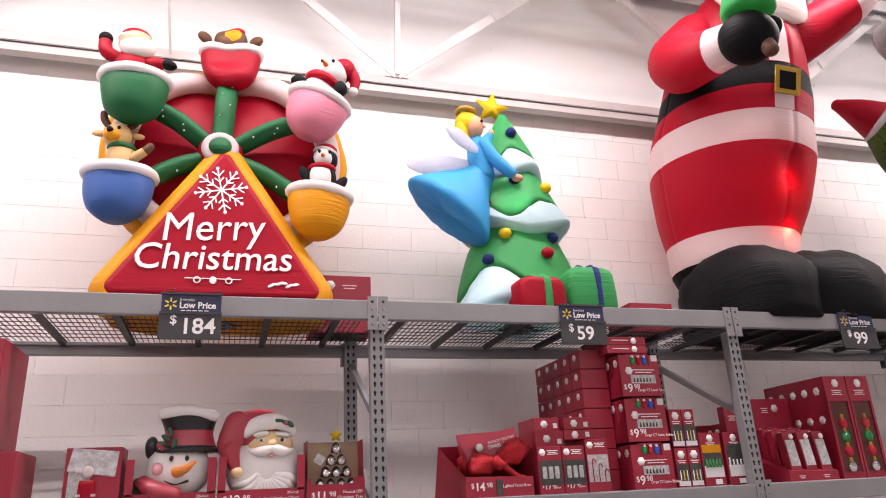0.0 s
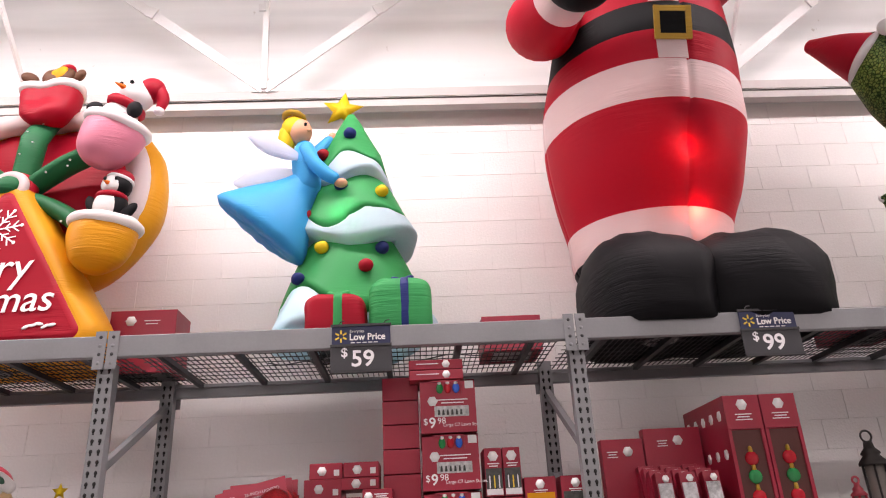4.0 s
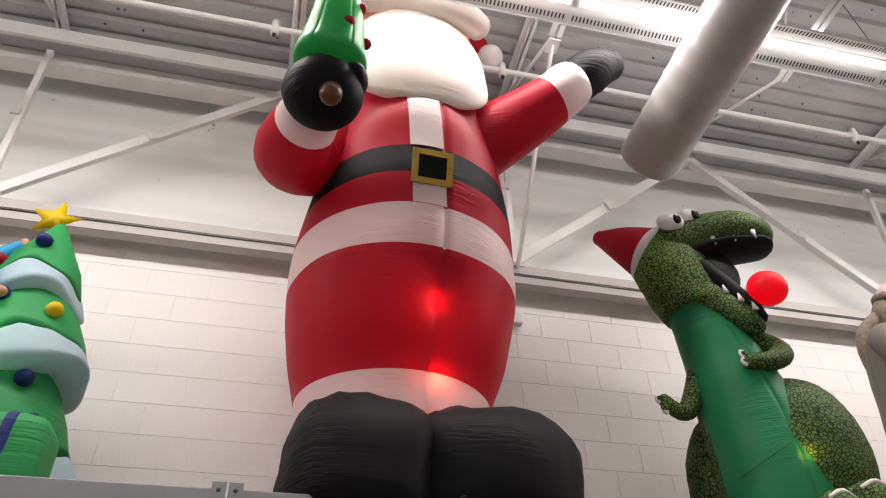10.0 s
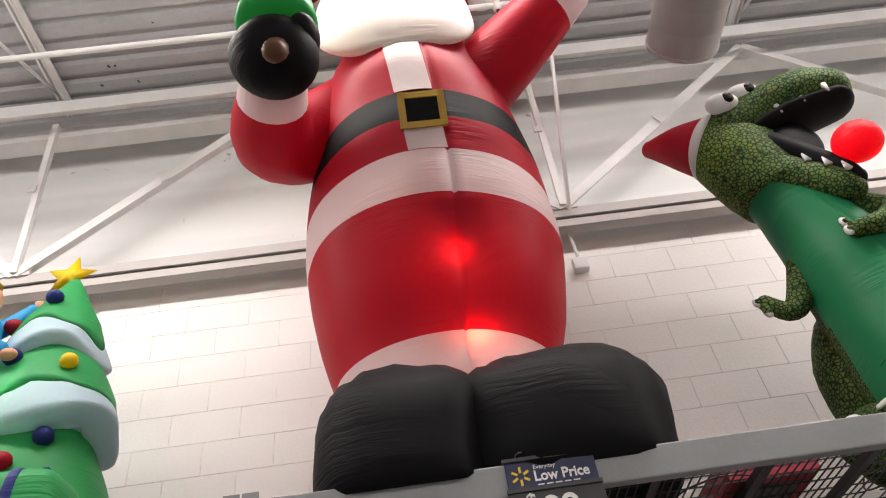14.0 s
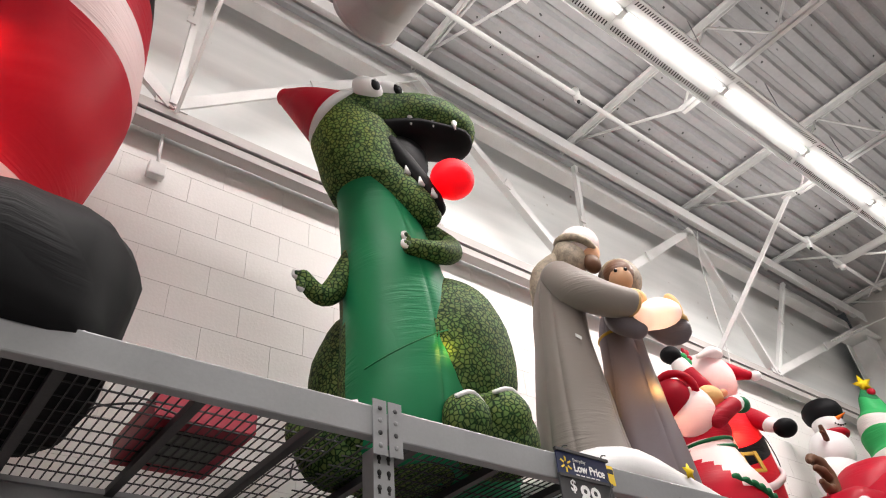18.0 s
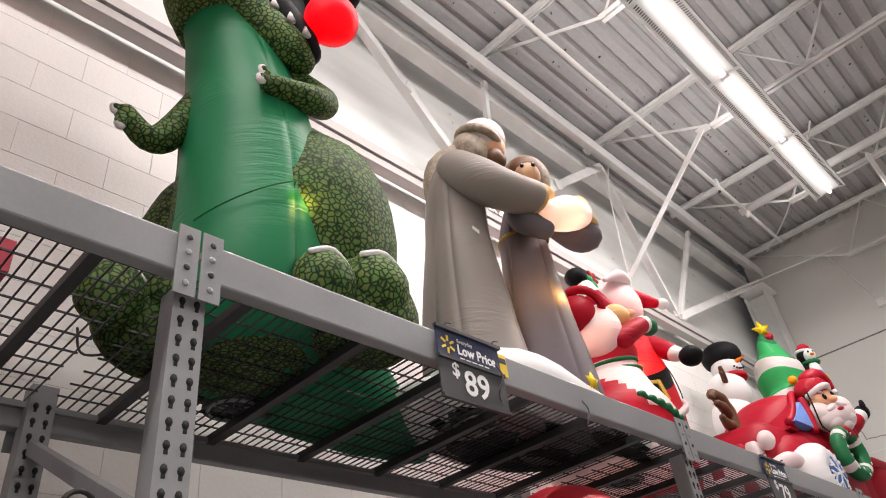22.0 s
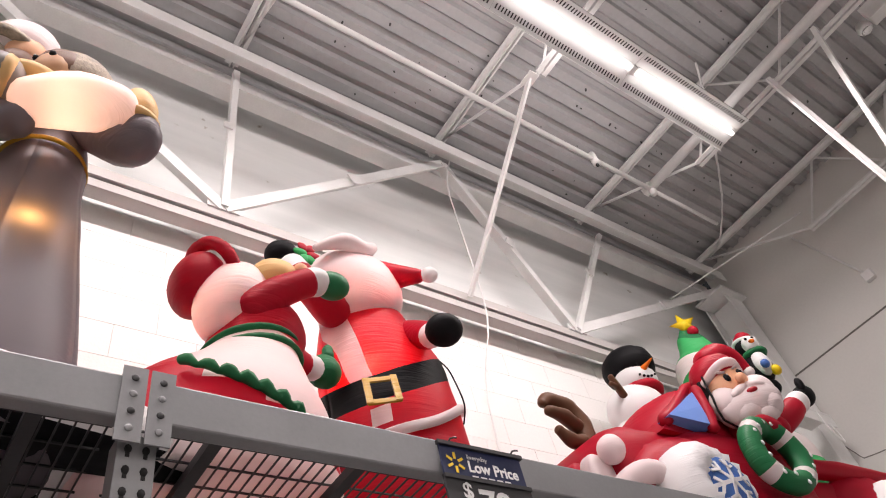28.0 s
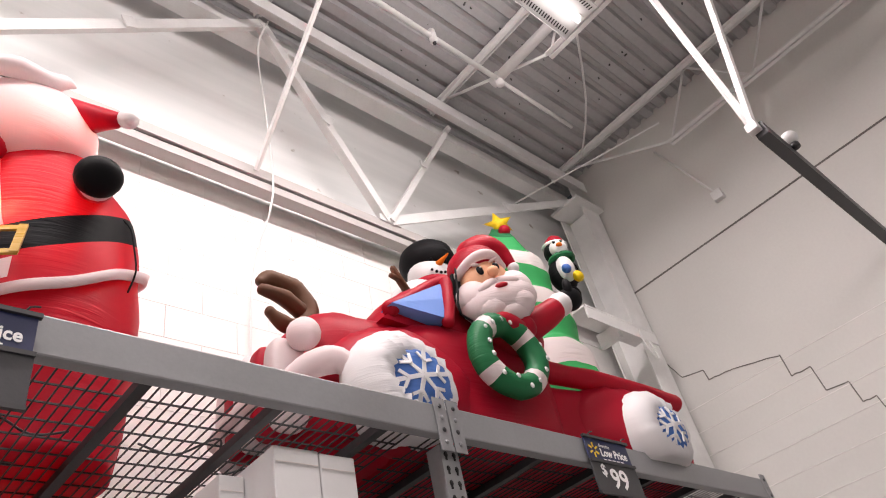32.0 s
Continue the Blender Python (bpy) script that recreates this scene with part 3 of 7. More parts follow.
    Shape().box(a.lerp(b, 0.48) + Vector((-0.03, -0.03, 0)), (0.06, 0.012, 0.07), STEELWHITE).done("gusset", gir)
for bx in BOTS:
    Shape().box((bx, 5.455, 5.17), (0.20, 0.012, 0.06), STEELWHITE).done("gusset", gir)

# bar joists
NODES = [1.95 + 1.868 * k for k in range(-6, 7)] + [14.95]
for jx in NODES:
    j = thing("bar_joist", "white painted open-web steel roof joist", "joist", group="roof joists", kind="structure")
    sh = Shape()
    for o in (-0.03, 0.03):
        sh.box((jx + o, -3.3, 6.895), (0.045, 17.4, 0.012), STEELWHITE).box((jx + o * 0.5, -3.3, 6.865), (0.008, 17.4, 0.05), STEELWHITE)
    sh.done("top_chord", j)
    sh = Shape()
    for o in (-0.03, 0.03):
        sh.box((jx + o, -3.8, 6.22), (0.04, 15.8, 0.010), STEELWHITE).box((jx + o * 0.5, -3.8, 6.24), (0.008, 15.8, 0.04), STEELWHITE)
    sh.done("bottom_chord", j)
    sh = Shape()
    sh.rod((jx, 5.18, 6.85), (jx, 4.07, 6.23), 0.014, STEELWHITE)
    y = 4.07
    while y > -7:
        sh.rod((jx, y, 6.23), (jx, y - 0.45, 6.87), 0.012, STEELWHITE, 6).rod((jx, y - 0.45, 6.87), (jx, y - 0.9, 6.23), 0.012, STEELWHITE, 6)
        y -= 0.9
    sh.done("web_bars", j)

# sway braces from joist to girder
for bx in (0.09, 5.69, 11.23):
    b = thing("sway_brace", "white flat steel brace from joist to girder", "brace", group="sway braces")
    Shape().bar((bx, 4.17, 6.21), (bx + 0.03, 5.44, 5.10), 0.045, 0.02, STEELWHITE, up=(1, 0, 0)).done("flat_bar", b)
    Shape().box((bx, 4.17, 6.20), (0.09, 0.12, 0.012), STEELWHITE).done("clip_plate", b)

# sprinkler main along the wall, branch at its end
sp = thing("sprinkler_pipe", "white painted sprinkler pipe under the joists", "pipe")
Shape().rod((-9, 4.53, 6.31), (13.04, 4.53, 6.31), 0.022, STEELWHITE, 12).done("main_pipe", sp)
Shape().rod((13.04, 4.60, 6.34), (13.04, -6, 6.34), 0.045, STEELWHITE, 14).done("branch_pipe", sp)
Shape().rod((13.04, 4.53, 6.25), (13.04, 4.53, 6.39), 0.035, STEELWHITE, 12).rod((13.04, 4.53, 6.31), (14.0, 4.53, 6.31), 0.018, STEELWHITE, 10).done("tee_fitting", sp)
for x in (-3.0, 0.9, 3.69, 5.42, 8.6, 12.3):
    Shape().rod((x, 4.53, 6.25), (x, 4.53, 6.39), 0.032, STEELWHITE, 10).ball((x, 4.53, 6.23), (0.016, 0.016, 0.02), RACKDARK, seg=8).done("sprinkler_head", sp)
# thin conduits
cd = thing("conduit", "thin painted electrical conduit on the roof steel", "conduit")
Shape().tube([(12.9, 3.5, 6.85), (13.05, 3.6, 6.80), (13.3, 3.75, 6.78), (14.3, 4.4, 6.78), (14.8, 4.9, 6.72)], [0.011] * 5, STEELWHITE, seg=6, sub=3).done("conduit_run", cd)
Shape().rod((14.6, 4.0, 6.2), (13.9, 5.3, 5.95), 0.008, STEELWHITE, 6).done("conduit_run", cd)
hb = thing("junction_box", "white painted junction box on a conduit stub", "box", group="junction boxes")
Shape().box((5.72, 5.60, 4.74), (0.10, 0.06, 0.10), STEELWHITE, bevel=0.006).done("box_body", hb)
Shape().rod((5.72, 5.60, 4.79), (5.70, 5.55, 5.0), 0.011, STEELWHITE).done("conduit_stub", hb)
hb = thing("junction_box", "white painted junction box on the end wall", "box", group="junction boxes")
Shape().box((END_X - 0.03, 4.04, 5.60), (0.06, 0.10, 0.10), STEELWHITE, bevel=0.006).done("box_body", hb)
Shape().rod((END_X - 0.02, 4.05, 5.64), (END_X - 0.02, 4.35, 6.5), 0.011, STEELWHITE).done("conduit_stub", hb)
# thin cable down the girder
cb = thing("cable", "thin white cable hanging down the wall", "cable")
Shape().tube([(11.27, 5.2, 6.5), (11.2, 5.25, 6.15), (11.3, 5.35, 5.6), (11.38, 5.45, 4.95), (11.3, 5.61, 4.3), (11.28, 5.63, 3.0)], [0.007] * 6, STEELWHITE, seg=6, sub=4, round_ends=False).done("cable_run", cb)

# strip lamps
SEC = 1.22


def lamp_section():
    t = thing("strip_lamp", "white perforated fluorescent strip lamp, lit", "lamp", group="strip lamps")
    Shape().box((SEC / 2, 0, 0.055), (SEC - 0.01, 0.075, 0.05), REFLECT).done("housing", t)
    for s in (-1, 1):
        Shape().box((SEC / 2, s * 0.098, 0.020), (SEC - 0.004, 0.125, 0.003), REFLECT, R3(s * -14, 0, 0)).done("wing", t, "white perforated wing")
        Shape().box((SEC / 2, s * 0.160, -0.006), (SEC - 0.004, 0.003, 0.022), REFLECT).done("lip", t)
    sh = Shape()
    for s in (-1, 1):
        for k in range(44):
            sh.box((0.03 + k * 0.0268, s * 0.118, 0.0115), (0.010, 0.036, 0.002), RACKDARK, R3(s * -14, 0, 0))
    tagged(sh.done("vent_pattern", t, "dark punched vent slots"), kind="stuff")
    sh = Shape()
    sh.rod((0.04, 0, -0.002), (SEC - 0.04, 0, -0.002), 0.016, TUBE, 12)
    sh.done("tube", t, "glowing white tube")
    Shape().box((0.0, 0, 0.012), (0.05, 0.07, 0.03), REFLECT, bevel=0.004).done("end_cap", t)
    Shape().rod((0, -0.03, 0.08), (0, 0.03, 0.08), 0.008, RACK).done("hanger_pin", t)
    Shape().box((0, 0, 0.1), (0.06, 0.05, 0.05), RACK).done("hanger_clip", t)
    Shape().rod((0, 0, 0.1), (0, 0, 1.03), 0.004, RACK, 6).done("hanger_rod", t)
    return t


first = lamp_section()
first.matrix_basis = pose(12.96 - SEC, 3.68, 5.96)
for row_y, row_a, row_b in ROWS:
    k = 1 if row_y == 3.68 else 0
    x = (12.96 if row_y == 3.68 else row_b) - SEC * (k + 1)
    while x > row_a:
        copy_thing(first, pose(x, row_y, 5.96))
        x -= SEC

# round duct with side registers
du = thing("air_duct", "grey painted round spiral duct with capped end", "duct")
sh = Shape()
DX, DZ, DR = 6.435, 5.45, 0.215
rings = []
y = 4.44
while y > -10:
    for dy, dr in ((0, 0), (0.012, 0.004), (0.024, 0)):
        rings.append((Vector((DX, y - dy, DZ)), Vector((DR + dr, 0, 0)), Vector((0, 0, DR + dr)), 36))
    y -= 0.155
sh.rings(rings, DUCT)
sh.done("duct_tube", du)
sh = Shape()
sh.rings([(Vector((DX, 4.452, DZ)), Vector((DR + 0.006, 0, 0)), Vector((0, 0, DR + 0.006)), 36), (Vector((DX, 4.425, DZ)), Vector((DR + 0.006, 0, 0)), Vector((0, 0, DR + 0.006)), 36)], DUCT)
sh.done("end_cap", du)
for s in (-1, 1):
    sh = Shape()
    sh.box((DX + s * 0.26, 2.40, DZ + 0.02), (0.24, 0.95, 0.24), DUCT, R3(0, s * -18, 0), bevel=0.004)
    reg = sh.done("register_box", du)
    sh = Shape()
    rot = R3(0, s * -18, 0)
    c = Vector((DX + s * 0.26, 2.40, DZ + 0.02))
    sh.box(c + rot @ Vector((s * 0.122, 0, 0)), (0.006, 0.93, 0.22), STEELWHITE, rot)
    sh.done("register_frame", reg, "white register frame")
    sh = Shape()
    for k in range(34):
        sh.box(c + rot @ Vector((s * 0.127, -0.43 + k * 0.0258, 0)), (0.006, 0.013, 0.17), RACKDARK, rot)
    sh.done("louvre", reg, "dark louvre slots")

# hanging V brace and black rail by the end wall
vb_ = thing("ceiling_hanger", "white V-shaped steel hanger holding a black rail", "hanger")
tip = Vector((13.085, 3.173, 4.33))
Shape().bar(tip, (13.06, 3.22, 6.23), 0.035, 0.035, STEELWHITE).done("hanger_leg", vb_)
Shape().bar(tip, (13.03, 2.74, 6.23), 0.035, 0.035, STEELWHITE).done("hanger_leg", vb_)
Shape().box(tip, (0.07, 0.07, 0.06), STEELWHITE, bevel=0.006).done("hanger_foot", vb_)
Shape().bar(tip + Vector((0.02, -0.02, -0.02)), (END_X, 3.14, 4.30), 0.07, 0.10, BLACKPIPE).done("rail", vb_, "black steel rail")
Shape().ball((13.5, 3.10, 4.42), 0.05, WHITECARD).rod((13.5, 3.10, 4.37), (13.5, 3.10, 4.34), 0.03, BLACKPIPE).done("dome_camera", vb_)

# ---- rack ----
X0, BAY, FRONT, BACK = 1.50, 2.44, 4.295, 5.30
POSTS = [X0 + BAY * k for k in range(-3, 6)]
up = None
for px in POSTS:
    if up is None:
        up = thing("rack_upright", "grey steel rack upright with teardrop holes", "rack", group="rack uprights")
        for y, nm in ((FRONT + 0.035, "front_post"), (BACK - 0.035, "back_post")):
            top = 2.66 if nm == "front_post" else 2.80
            sh = Shape()
            sh.prism([(-.041, y - .033), (.041, y - .033), (.041, y + .035), (.037, y + .035), (.037, y - .029), (-.037, y - .029), (-.037, y + .035), (-.041, y + .035)], 0.0, top, RACK)
            post = sh.done(nm, up)
            sh = Shape()
            z = 1.0
            while z < top - 0.03:
                for s in (-1, 1):
                    sh.rings([(Vector((s * 0.019, y - 0.0325, z)), Vector((0.0085, 0, 0)), Vector((0, 0, 0.011)), 8), (Vector((s * 0.019, y - 0.0345, z)), Vector((0.0085, 0, 0)), Vector((0, 0, 0.011)), 8)], HOLE)
                    sh.box((s * 0.019, y - 0.0335, z - 0.013), (0.009, 0.002, 0.014), HOLE)
                z += 0.0508
            tagged(sh.done("teardrop_hole", post, "dark teardrop holes"), kind="stuff")
        for z0, z1 in ((2.62, 2.10), (2.10, 1.58), (1.58, 1.06), (1.06, 0.54)):
            Shape().bar((0, FRONT + 0.05, z1 + 0.02), (0, BACK - 0.05, z0 - 0.02), 0.035, 0.04, RACK).done("brace", up)
        up.matrix_basis = pose(px, 0, 0)
    else:
        copy_thing(up, pose(px, 0, 0))


def beam(z0, z1, y, sgn):
    t = thing("rack_beam", "grey steel rack beam with bolted end plates", "beam", group="rack beams")
    L = BAY - 0.05
    sh = Shape()
    sh.box((BAY / 2, y, (z0 + z1) / 2), (L, 0.045, z1 - z0), RACK, bevel=0.006)
    sh.box((BAY / 2, y + sgn * 0.03, z1 - 0.012), (L, 0.02, 0.02), RACK)
    sh.done("beam_body", t)
    for x in (0.032, BAY - 0.032):
        sh = Shape()
        sh.box((x, y - sgn * 0.027, (z0 + z1) / 2 - 0.02), (0.056, 0.005, z1 - z0 + 0.085), RACK)
        pl = sh.done("end_plate", t)
        sh = Shape()
        for k in range(4):
            sh.ball((x, y - sgn * 0.031, z0 - 0.03 + k * 0.045), (0.009, 0.004, 0.009), RACKDARK if k % 2 else RACK, seg=8)
        sh.done("bolt", pl)
    return t


bf = beam(2.685, 2.80, FRONT, 1)
bb = beam(2.665, 2.75, BACK, -1)
b2 = beam(1.565, 1.68, FRONT, 1)
b2b = beam(1.565, 1.66, BACK, -1)
for src in (bf, bb, b2, b2b):
    src.matrix_basis = pose(POSTS[0], 0, 0)
    for px in POSTS[1:-1]:
        copy_thing(src, pose(px, 0, 0))

# wire decks on the top level
wd = thing("wire_deck", "black wire mesh deck on dark support bars", "deck", group="wire decks")
for k in range(6):
    x = BAY * (k + 0.5) / 6
    Shape().bar((x, FRONT, 2.742), (x, BACK, 2.742), 0.034, 0.03, RACKDARK).done("support_bar", wd)
sh = Shape()
y = FRONT + 0.03
while y < BACK:
    sh.box((BAY / 2, y, 2.766), (BAY - 0.06, 0.005, 0.005), WIRE)
    y += 0.0985
x = 0.06
while x < BAY - 0.03:
    sh.box((x, (FRONT + BACK) / 2, 2.7615), (0.0045, BACK - FRONT, 0.0045), WIRE)
    x += 0.0339
tagged(sh.done("wire_grid", wd, "black welded wire"), kind="stuff")
wd.matrix_basis = pose(POSTS[0], 0, 0)
for px in POSTS[1:-1]:
    copy_thing(wd, pose(px, 0, 0))
sd = thing("shelf_panel", "grey steel shelf panel on the lower level", "shelf", group="shelf panels")
Shape().box((BAY / 2, (FRONT + BACK) / 2, 1.668), (BAY - 0.02, BACK - FRONT - 0.05, 0.012), RACK).done("panel", sd)
sd.matrix_basis = pose(POSTS[0], 0, 0)
for px in POSTS[1:-1]:
    copy_thing(sd, pose(px, 0, 0))

# post that stands in the aisle
po = thing("aisle_post", "grey painted square steel post with a latch", "post")
Shape().box((2.395, 1.40, 1.9), (0.068, 0.06, 3.8), POLEGREY, bevel=0.006).done("post_body", po)
Shape().box((2.385, 1.368, 1.9), (0.008, 0.004, 3.8), RACK).done("post_groove", po)
Shape().box((2.412, 1.364, 1.925), (0.012, 0.012, 0.075), RACK, bevel=0.002).box((2.404, 1.360, 1.95), (0.018, 0.012, 0.024), RACK, bevel=0.002).rod((2.418, 1.358, 1.885), (2.418, 1.358, 1.96), 0.0035, RACK).done("latch", po)
Shape().box((2.395, 1.40, 0.005), (0.16, 0.16, 0.01), POLEGREY).done("base_plate", po)


# ---- inflatables ----
DECK = 2.772


def santa_hat(sh, c, r, pom, trim=WHITE):
    c = Vector(c)
    sh.torus(c, r, r * 0.28, trim, R3(12, 0, 0), 24, 10)
    sh.ball(c + Vector((0, 0, r * 0.35)), (r * 0.98, r * 0.98, r * 0.8), RED)
    p = Vector(pom)
    sh.tube([c + Vector((0, 0, r * 0.7)), (c + p) / 2 + Vector((0, 0, r * 0.7)), p], [r * 0.7, r * 0.5, r * 0.15], RED)
    sh.ball(p, r * 0.28, trim)


def eyes(sh, c, gap, r, facing):
    f = Vector(facing).normalized()
    side = Vector((0, 0, 1)).cross(f).normalized()
    for s in (-1, 1):
        e = Vector(c) + side * gap * s
        sh.ball(e, (r, r, r * 1.3), BLACK, seg=10)
        sh.ball(e + f * r * 0.7 + Vector((0, 0, r * 0.5)), r * 0.35, WHITE, seg=6)


def slab(sh, x0, x1, y0, y1, z0, z1, m, power=0.42):
    """Puffed box: a cushion with rounded edges."""
    cx, cy_, cz_ = (x0 + x1) / 2, (y0 + y1) / 2, (z0 + z1) / 2
    res = bmesh.ops.create_uvsphere(sh.bm, u_segments=36, v_segments=20, radius=1)
    for v in res["verts"]:
        q = v.co.copy()
        p = [math.copysign(abs(c) ** power, c) for c in q]
        v.co = Vector((cx + p[0] * (x1 - x0) / 2, cy_ + p[1] * (y1 - y0) / 2, cz_ + p[2] * (z1 - z0) / 2))
    for f in {f for v in res["verts"] for f in v.link_faces}:
        f.smooth = True
        f.material_index = sh.mi(m)


def underside(sh):
    """The ground sheet sewn under an inflatable is black."""
    for f in sh.bm.faces:
        if max(v.co.z for v in f.verts) < DECK + .03:
            f.material_index = sh.mi(BLACK)


# giant red-suited figure with a small tree, leaning out over the aisle
giant = thing("inflatable_giant", "giant red-suited inflatable figure holding a small tree", "inflatable")
sh = Shape()
sh.body([(4.70, 5.04, 3.16, .42, .38), (4.71, 5.04, 3.35, .53, .48), (4.71, 5.03, 3.57, .555, .50), (4.72, 4.97, 3.85, .63, .58),
         (4.73, 4.90, 4.19, .69, .635), (4.73, 4.84, 4.43, .68, .64), (4.73, 4.76, 4.61, .65, .62), (4.73, 4.70, 4.80, .61, .59),
         (4.72, 4.60, 5.05, .56, .54), (4.72, 4.50, 5.32, .48, .44), (4.72, 4.42, 5.52, .36, .32), (4.72, 4.36, 5.64, .2, .2)],
        [BLACK, PINKWHITE, RED, RED, PINKWHITE, RED, BLACK, RED, RED, RED, RED], seg=96, sub=14, seams=(-80, 0, 180))
# cloth pulled in at the seam below the belly, with puckers fanning out from it
for v in sh.bm.verts:
    if v.co.y < 4.75 and 3.58 < v.co.z < 4.14:
        off = abs(v.co.x - (4.84 + .03 * (4.1 - v.co.z)))
        pull = math.exp(-(off / .10) ** 2) * .055 * math.exp(-((v.co.z - 3.98) / .17) ** 2)
        fan = .007 * math.sin(v.co.z * 85 - off * 45) * math.exp(-((off - .12) / .10) ** 2) * math.exp(-((v.co.z - 3.92) / .14) ** 2)
        v.co.y += pull + fan
sh.strip(4.43, 4.61, lambda z: 4.765 - 0.09 * (z - 4.3), .098, PINKWHITE)
sh.strip(4.80, 5.50, lambda z: 4.765 - 0.09 * (z - 4.3), .098, PINKWHITE)
# sleeves, cuffs and mitts
sh.tube([(4.98, 4.50, 5.12), (5.30, 4.28, 5.30), (5.56, 4.12, 5.46), (5.68, 4.07, 5.57)], [.25, .215, .18, .175], [RED, RED, PINKWHITE], seg=24)
sh.tube([(5.70, 4.06, 5.58), (5.84, 4.0, 5.70), (5.97, 3.97, 5.76)], [.15, .155, .11], BLACK, seg=20)
sh.ball((5.76, 4.05, 5.76), (.08, .08, .09), BLACK)
sh.tube([(4.36, 4.55, 5.22), (4.10, 4.48, 4.98), (3.97, 4.30, 4.79), (4.03, 4.01, 4.72), (4.065, 3.90, 4.70)], [.26, .245, .225, .172, .160], [RED, RED, RED, PINKWHITE], seg=24)
sh.ball((4.10, 3.75, 4.66), (.205, .20, .19), BLACK, R3(20, 0, 0), seg=24)
sh.ball((4.24, 3.70, 4.72), (.08, .12, .09), BLACK)
# head: beard with a stitched edge, moustache, face, cap
sh.body([(4.70, 4.08, 5.17, .27, .03), (4.69, 4.09, 5.21, .37, .06), (4.68, 4.11, 5.32, .44, .12), (4.67, 4.15, 5.52, .465, .19), (4.66, 4.22, 5.80, .46, .27), (4.65, 4.28, 6.00, .42, .29), (4.65, 4.31, 6.10, .32, .24), (4.65, 4.31, 6.13, .1, .1)], CREAM, seg=44)
sh.ball((4.70, 4.46, 6.34), (.43, .36, .42), SKIN, seg=28)
sh.tube([(4.28, 4.16, 6.29), (4.42, 4.06, 6.27), (4.58, 4.00, 6.20), (4.72, 3.97, 6.12), (4.92, 3.98, 6.07), (5.08, 4.04, 6.03)], [.09, .13, .115, .10, .105, .095], CREAM, seg=20)
sh.ball((4.80, 4.07, 6.30), .07, SKIN)
sh.tube([(4.30, 4.38, 6.60), (4.70, 4.15, 6.66), (5.10, 4.38, 6.58)], [.09, .10, .09], WHITE, seg=16)
sh.ball((4.72, 4.56, 6.62), (.43, .35, .28), RED, seg=24)
sh.tube([(4.98, 4.58, 6.68), (5.18, 4.56, 6.62), (5.28, 4.52, 6.50)], [.2, .14, .06], RED)
sh.ball((5.33, 4.52, 6.44), .10, WHITE)
for ex in (4.60, 4.86):
    sh.ball((ex, 4.125, 6.42), (.04, .02, .05), BLACK, seg=10)
sh.swell(0.012, 3.0)
sh.done("figure", giant)
sh = Shape()
sh.tube([(4.68 + .39 * math.sin(a), 4.085 + .10 * (1 - math.cos(a)) - .035, 5.285 + .05 * (1 - math.cos(a))) for a in [math.radians(-70 + 7 * k) for k in range(21)]], [.004] * 21, CARTONPALE, seg=6, sub=2)
sh.done("beard_seam", giant, "stitched seam along the beard")
for x0, x1, y0, y1 in ((4.13, 4.84, 4.20, 5.30), (4.66, 5.55, 4.22, 5.26)):
    sh = Shape()
    slab(sh, x0, x1, y0, y1, DECK - .18, 3.40, BLACK, 0.62)
    for v in sh.bm.verts:
        if v.co.z > 3.1:
            v.co.y += .30 * (v.co.z - 3.1) * (1 if v.co.y < 4.8 else 0)
        crease = math.exp(-((v.co.x - (x0 + x1) / 2 - .1) / .05) ** 2)
        v.co.y += .02 * crease
        v.co += Vector((0, .008 * math.sin(v.co.x * 60 + v.co.z * 40), .006 * math.sin(v.co.x * 45)))
    sh.swell(0.04, 4.0)
    for v in sh.bm.verts:
        v.co.z = max(v.co.z, DECK)
    sh.done("boot", giant, "puffed black boot")
sh = Shape()
by = 4.115
tilt = lambda z: by - .33 * (z - 4.63)
for a, b in (((4.635, 4.55), (4.865, 4.545)), ((4.635, 4.72), (4.865, 4.715)), ((4.65, 4.53), (4.65, 4.735)), ((4.85, 4.53), (4.85, 4.73))):
    o = 0.004 if a[0] == b[0] else 0
    sh.bar((a[0], tilt(a[1]) - o, a[1]), (b[0], tilt(b[1]) - o, b[1]), 0.036, 0.012, GOLD, up=(0, 1, 0.3))
sh.done("buckle", giant, "gold fabric buckle")
Shape().box((4.75, by + 0.004, 4.63), (0.19, 0.008, 0.19), BLACK, R3(18, 0, 0)).done("belt_front", giant, "black belt cloth in the buckle")
sh = Shape()
sh.body([(4.11, 3.70, 4.82, .13, .12), (4.11, 3.70, 4.845, .195, .18), (4.115, 3.69, 4.97, .178, .168), (4.118, 3.62, 5.25, .125, .115), (4.116, 3.55, 5.55, .062, .06), (4.115, 3.50, 5.77, .013, .013)], GREEN, seg=26, seams=(-60, -120))
sh.tube([(4.13, 3.66, 4.58), (4.135, 3.61, 4.47)], [.06, .055], BROWN, seg=12)
sh.swell(0.012, 6)
tr = sh.done("small_tree", giant, "small green inflatable tree")
Shape().star((4.115, 3.49, 5.825), .062, .028, .02, AMBER, R3(-20, 0, 0)).done("star", tr)
for c in ((4.18, 3.545, 5.02), (4.24, 3.58, 5.22), (4.285, 3.66, 5.02), (4.175, 3.50, 5.38)):
    Shape().ball(c, .034, DEEPRED, seg=12).done("bauble", tr)
bulb(4.815, 4.46, 3.94, 4, (1.0, 0.10, 0.06))
bulb(4.85, 4.60, 3.56, 4, (1.0, 0.12, 0.06))
bulb(4.68, 4.36, 6.43, 7.0, (1.0, 0.80, 0.62), 0.1)
bulb(4.117, 3.61, 5.28, 0.25, (0.9, 1.0, 0.3))

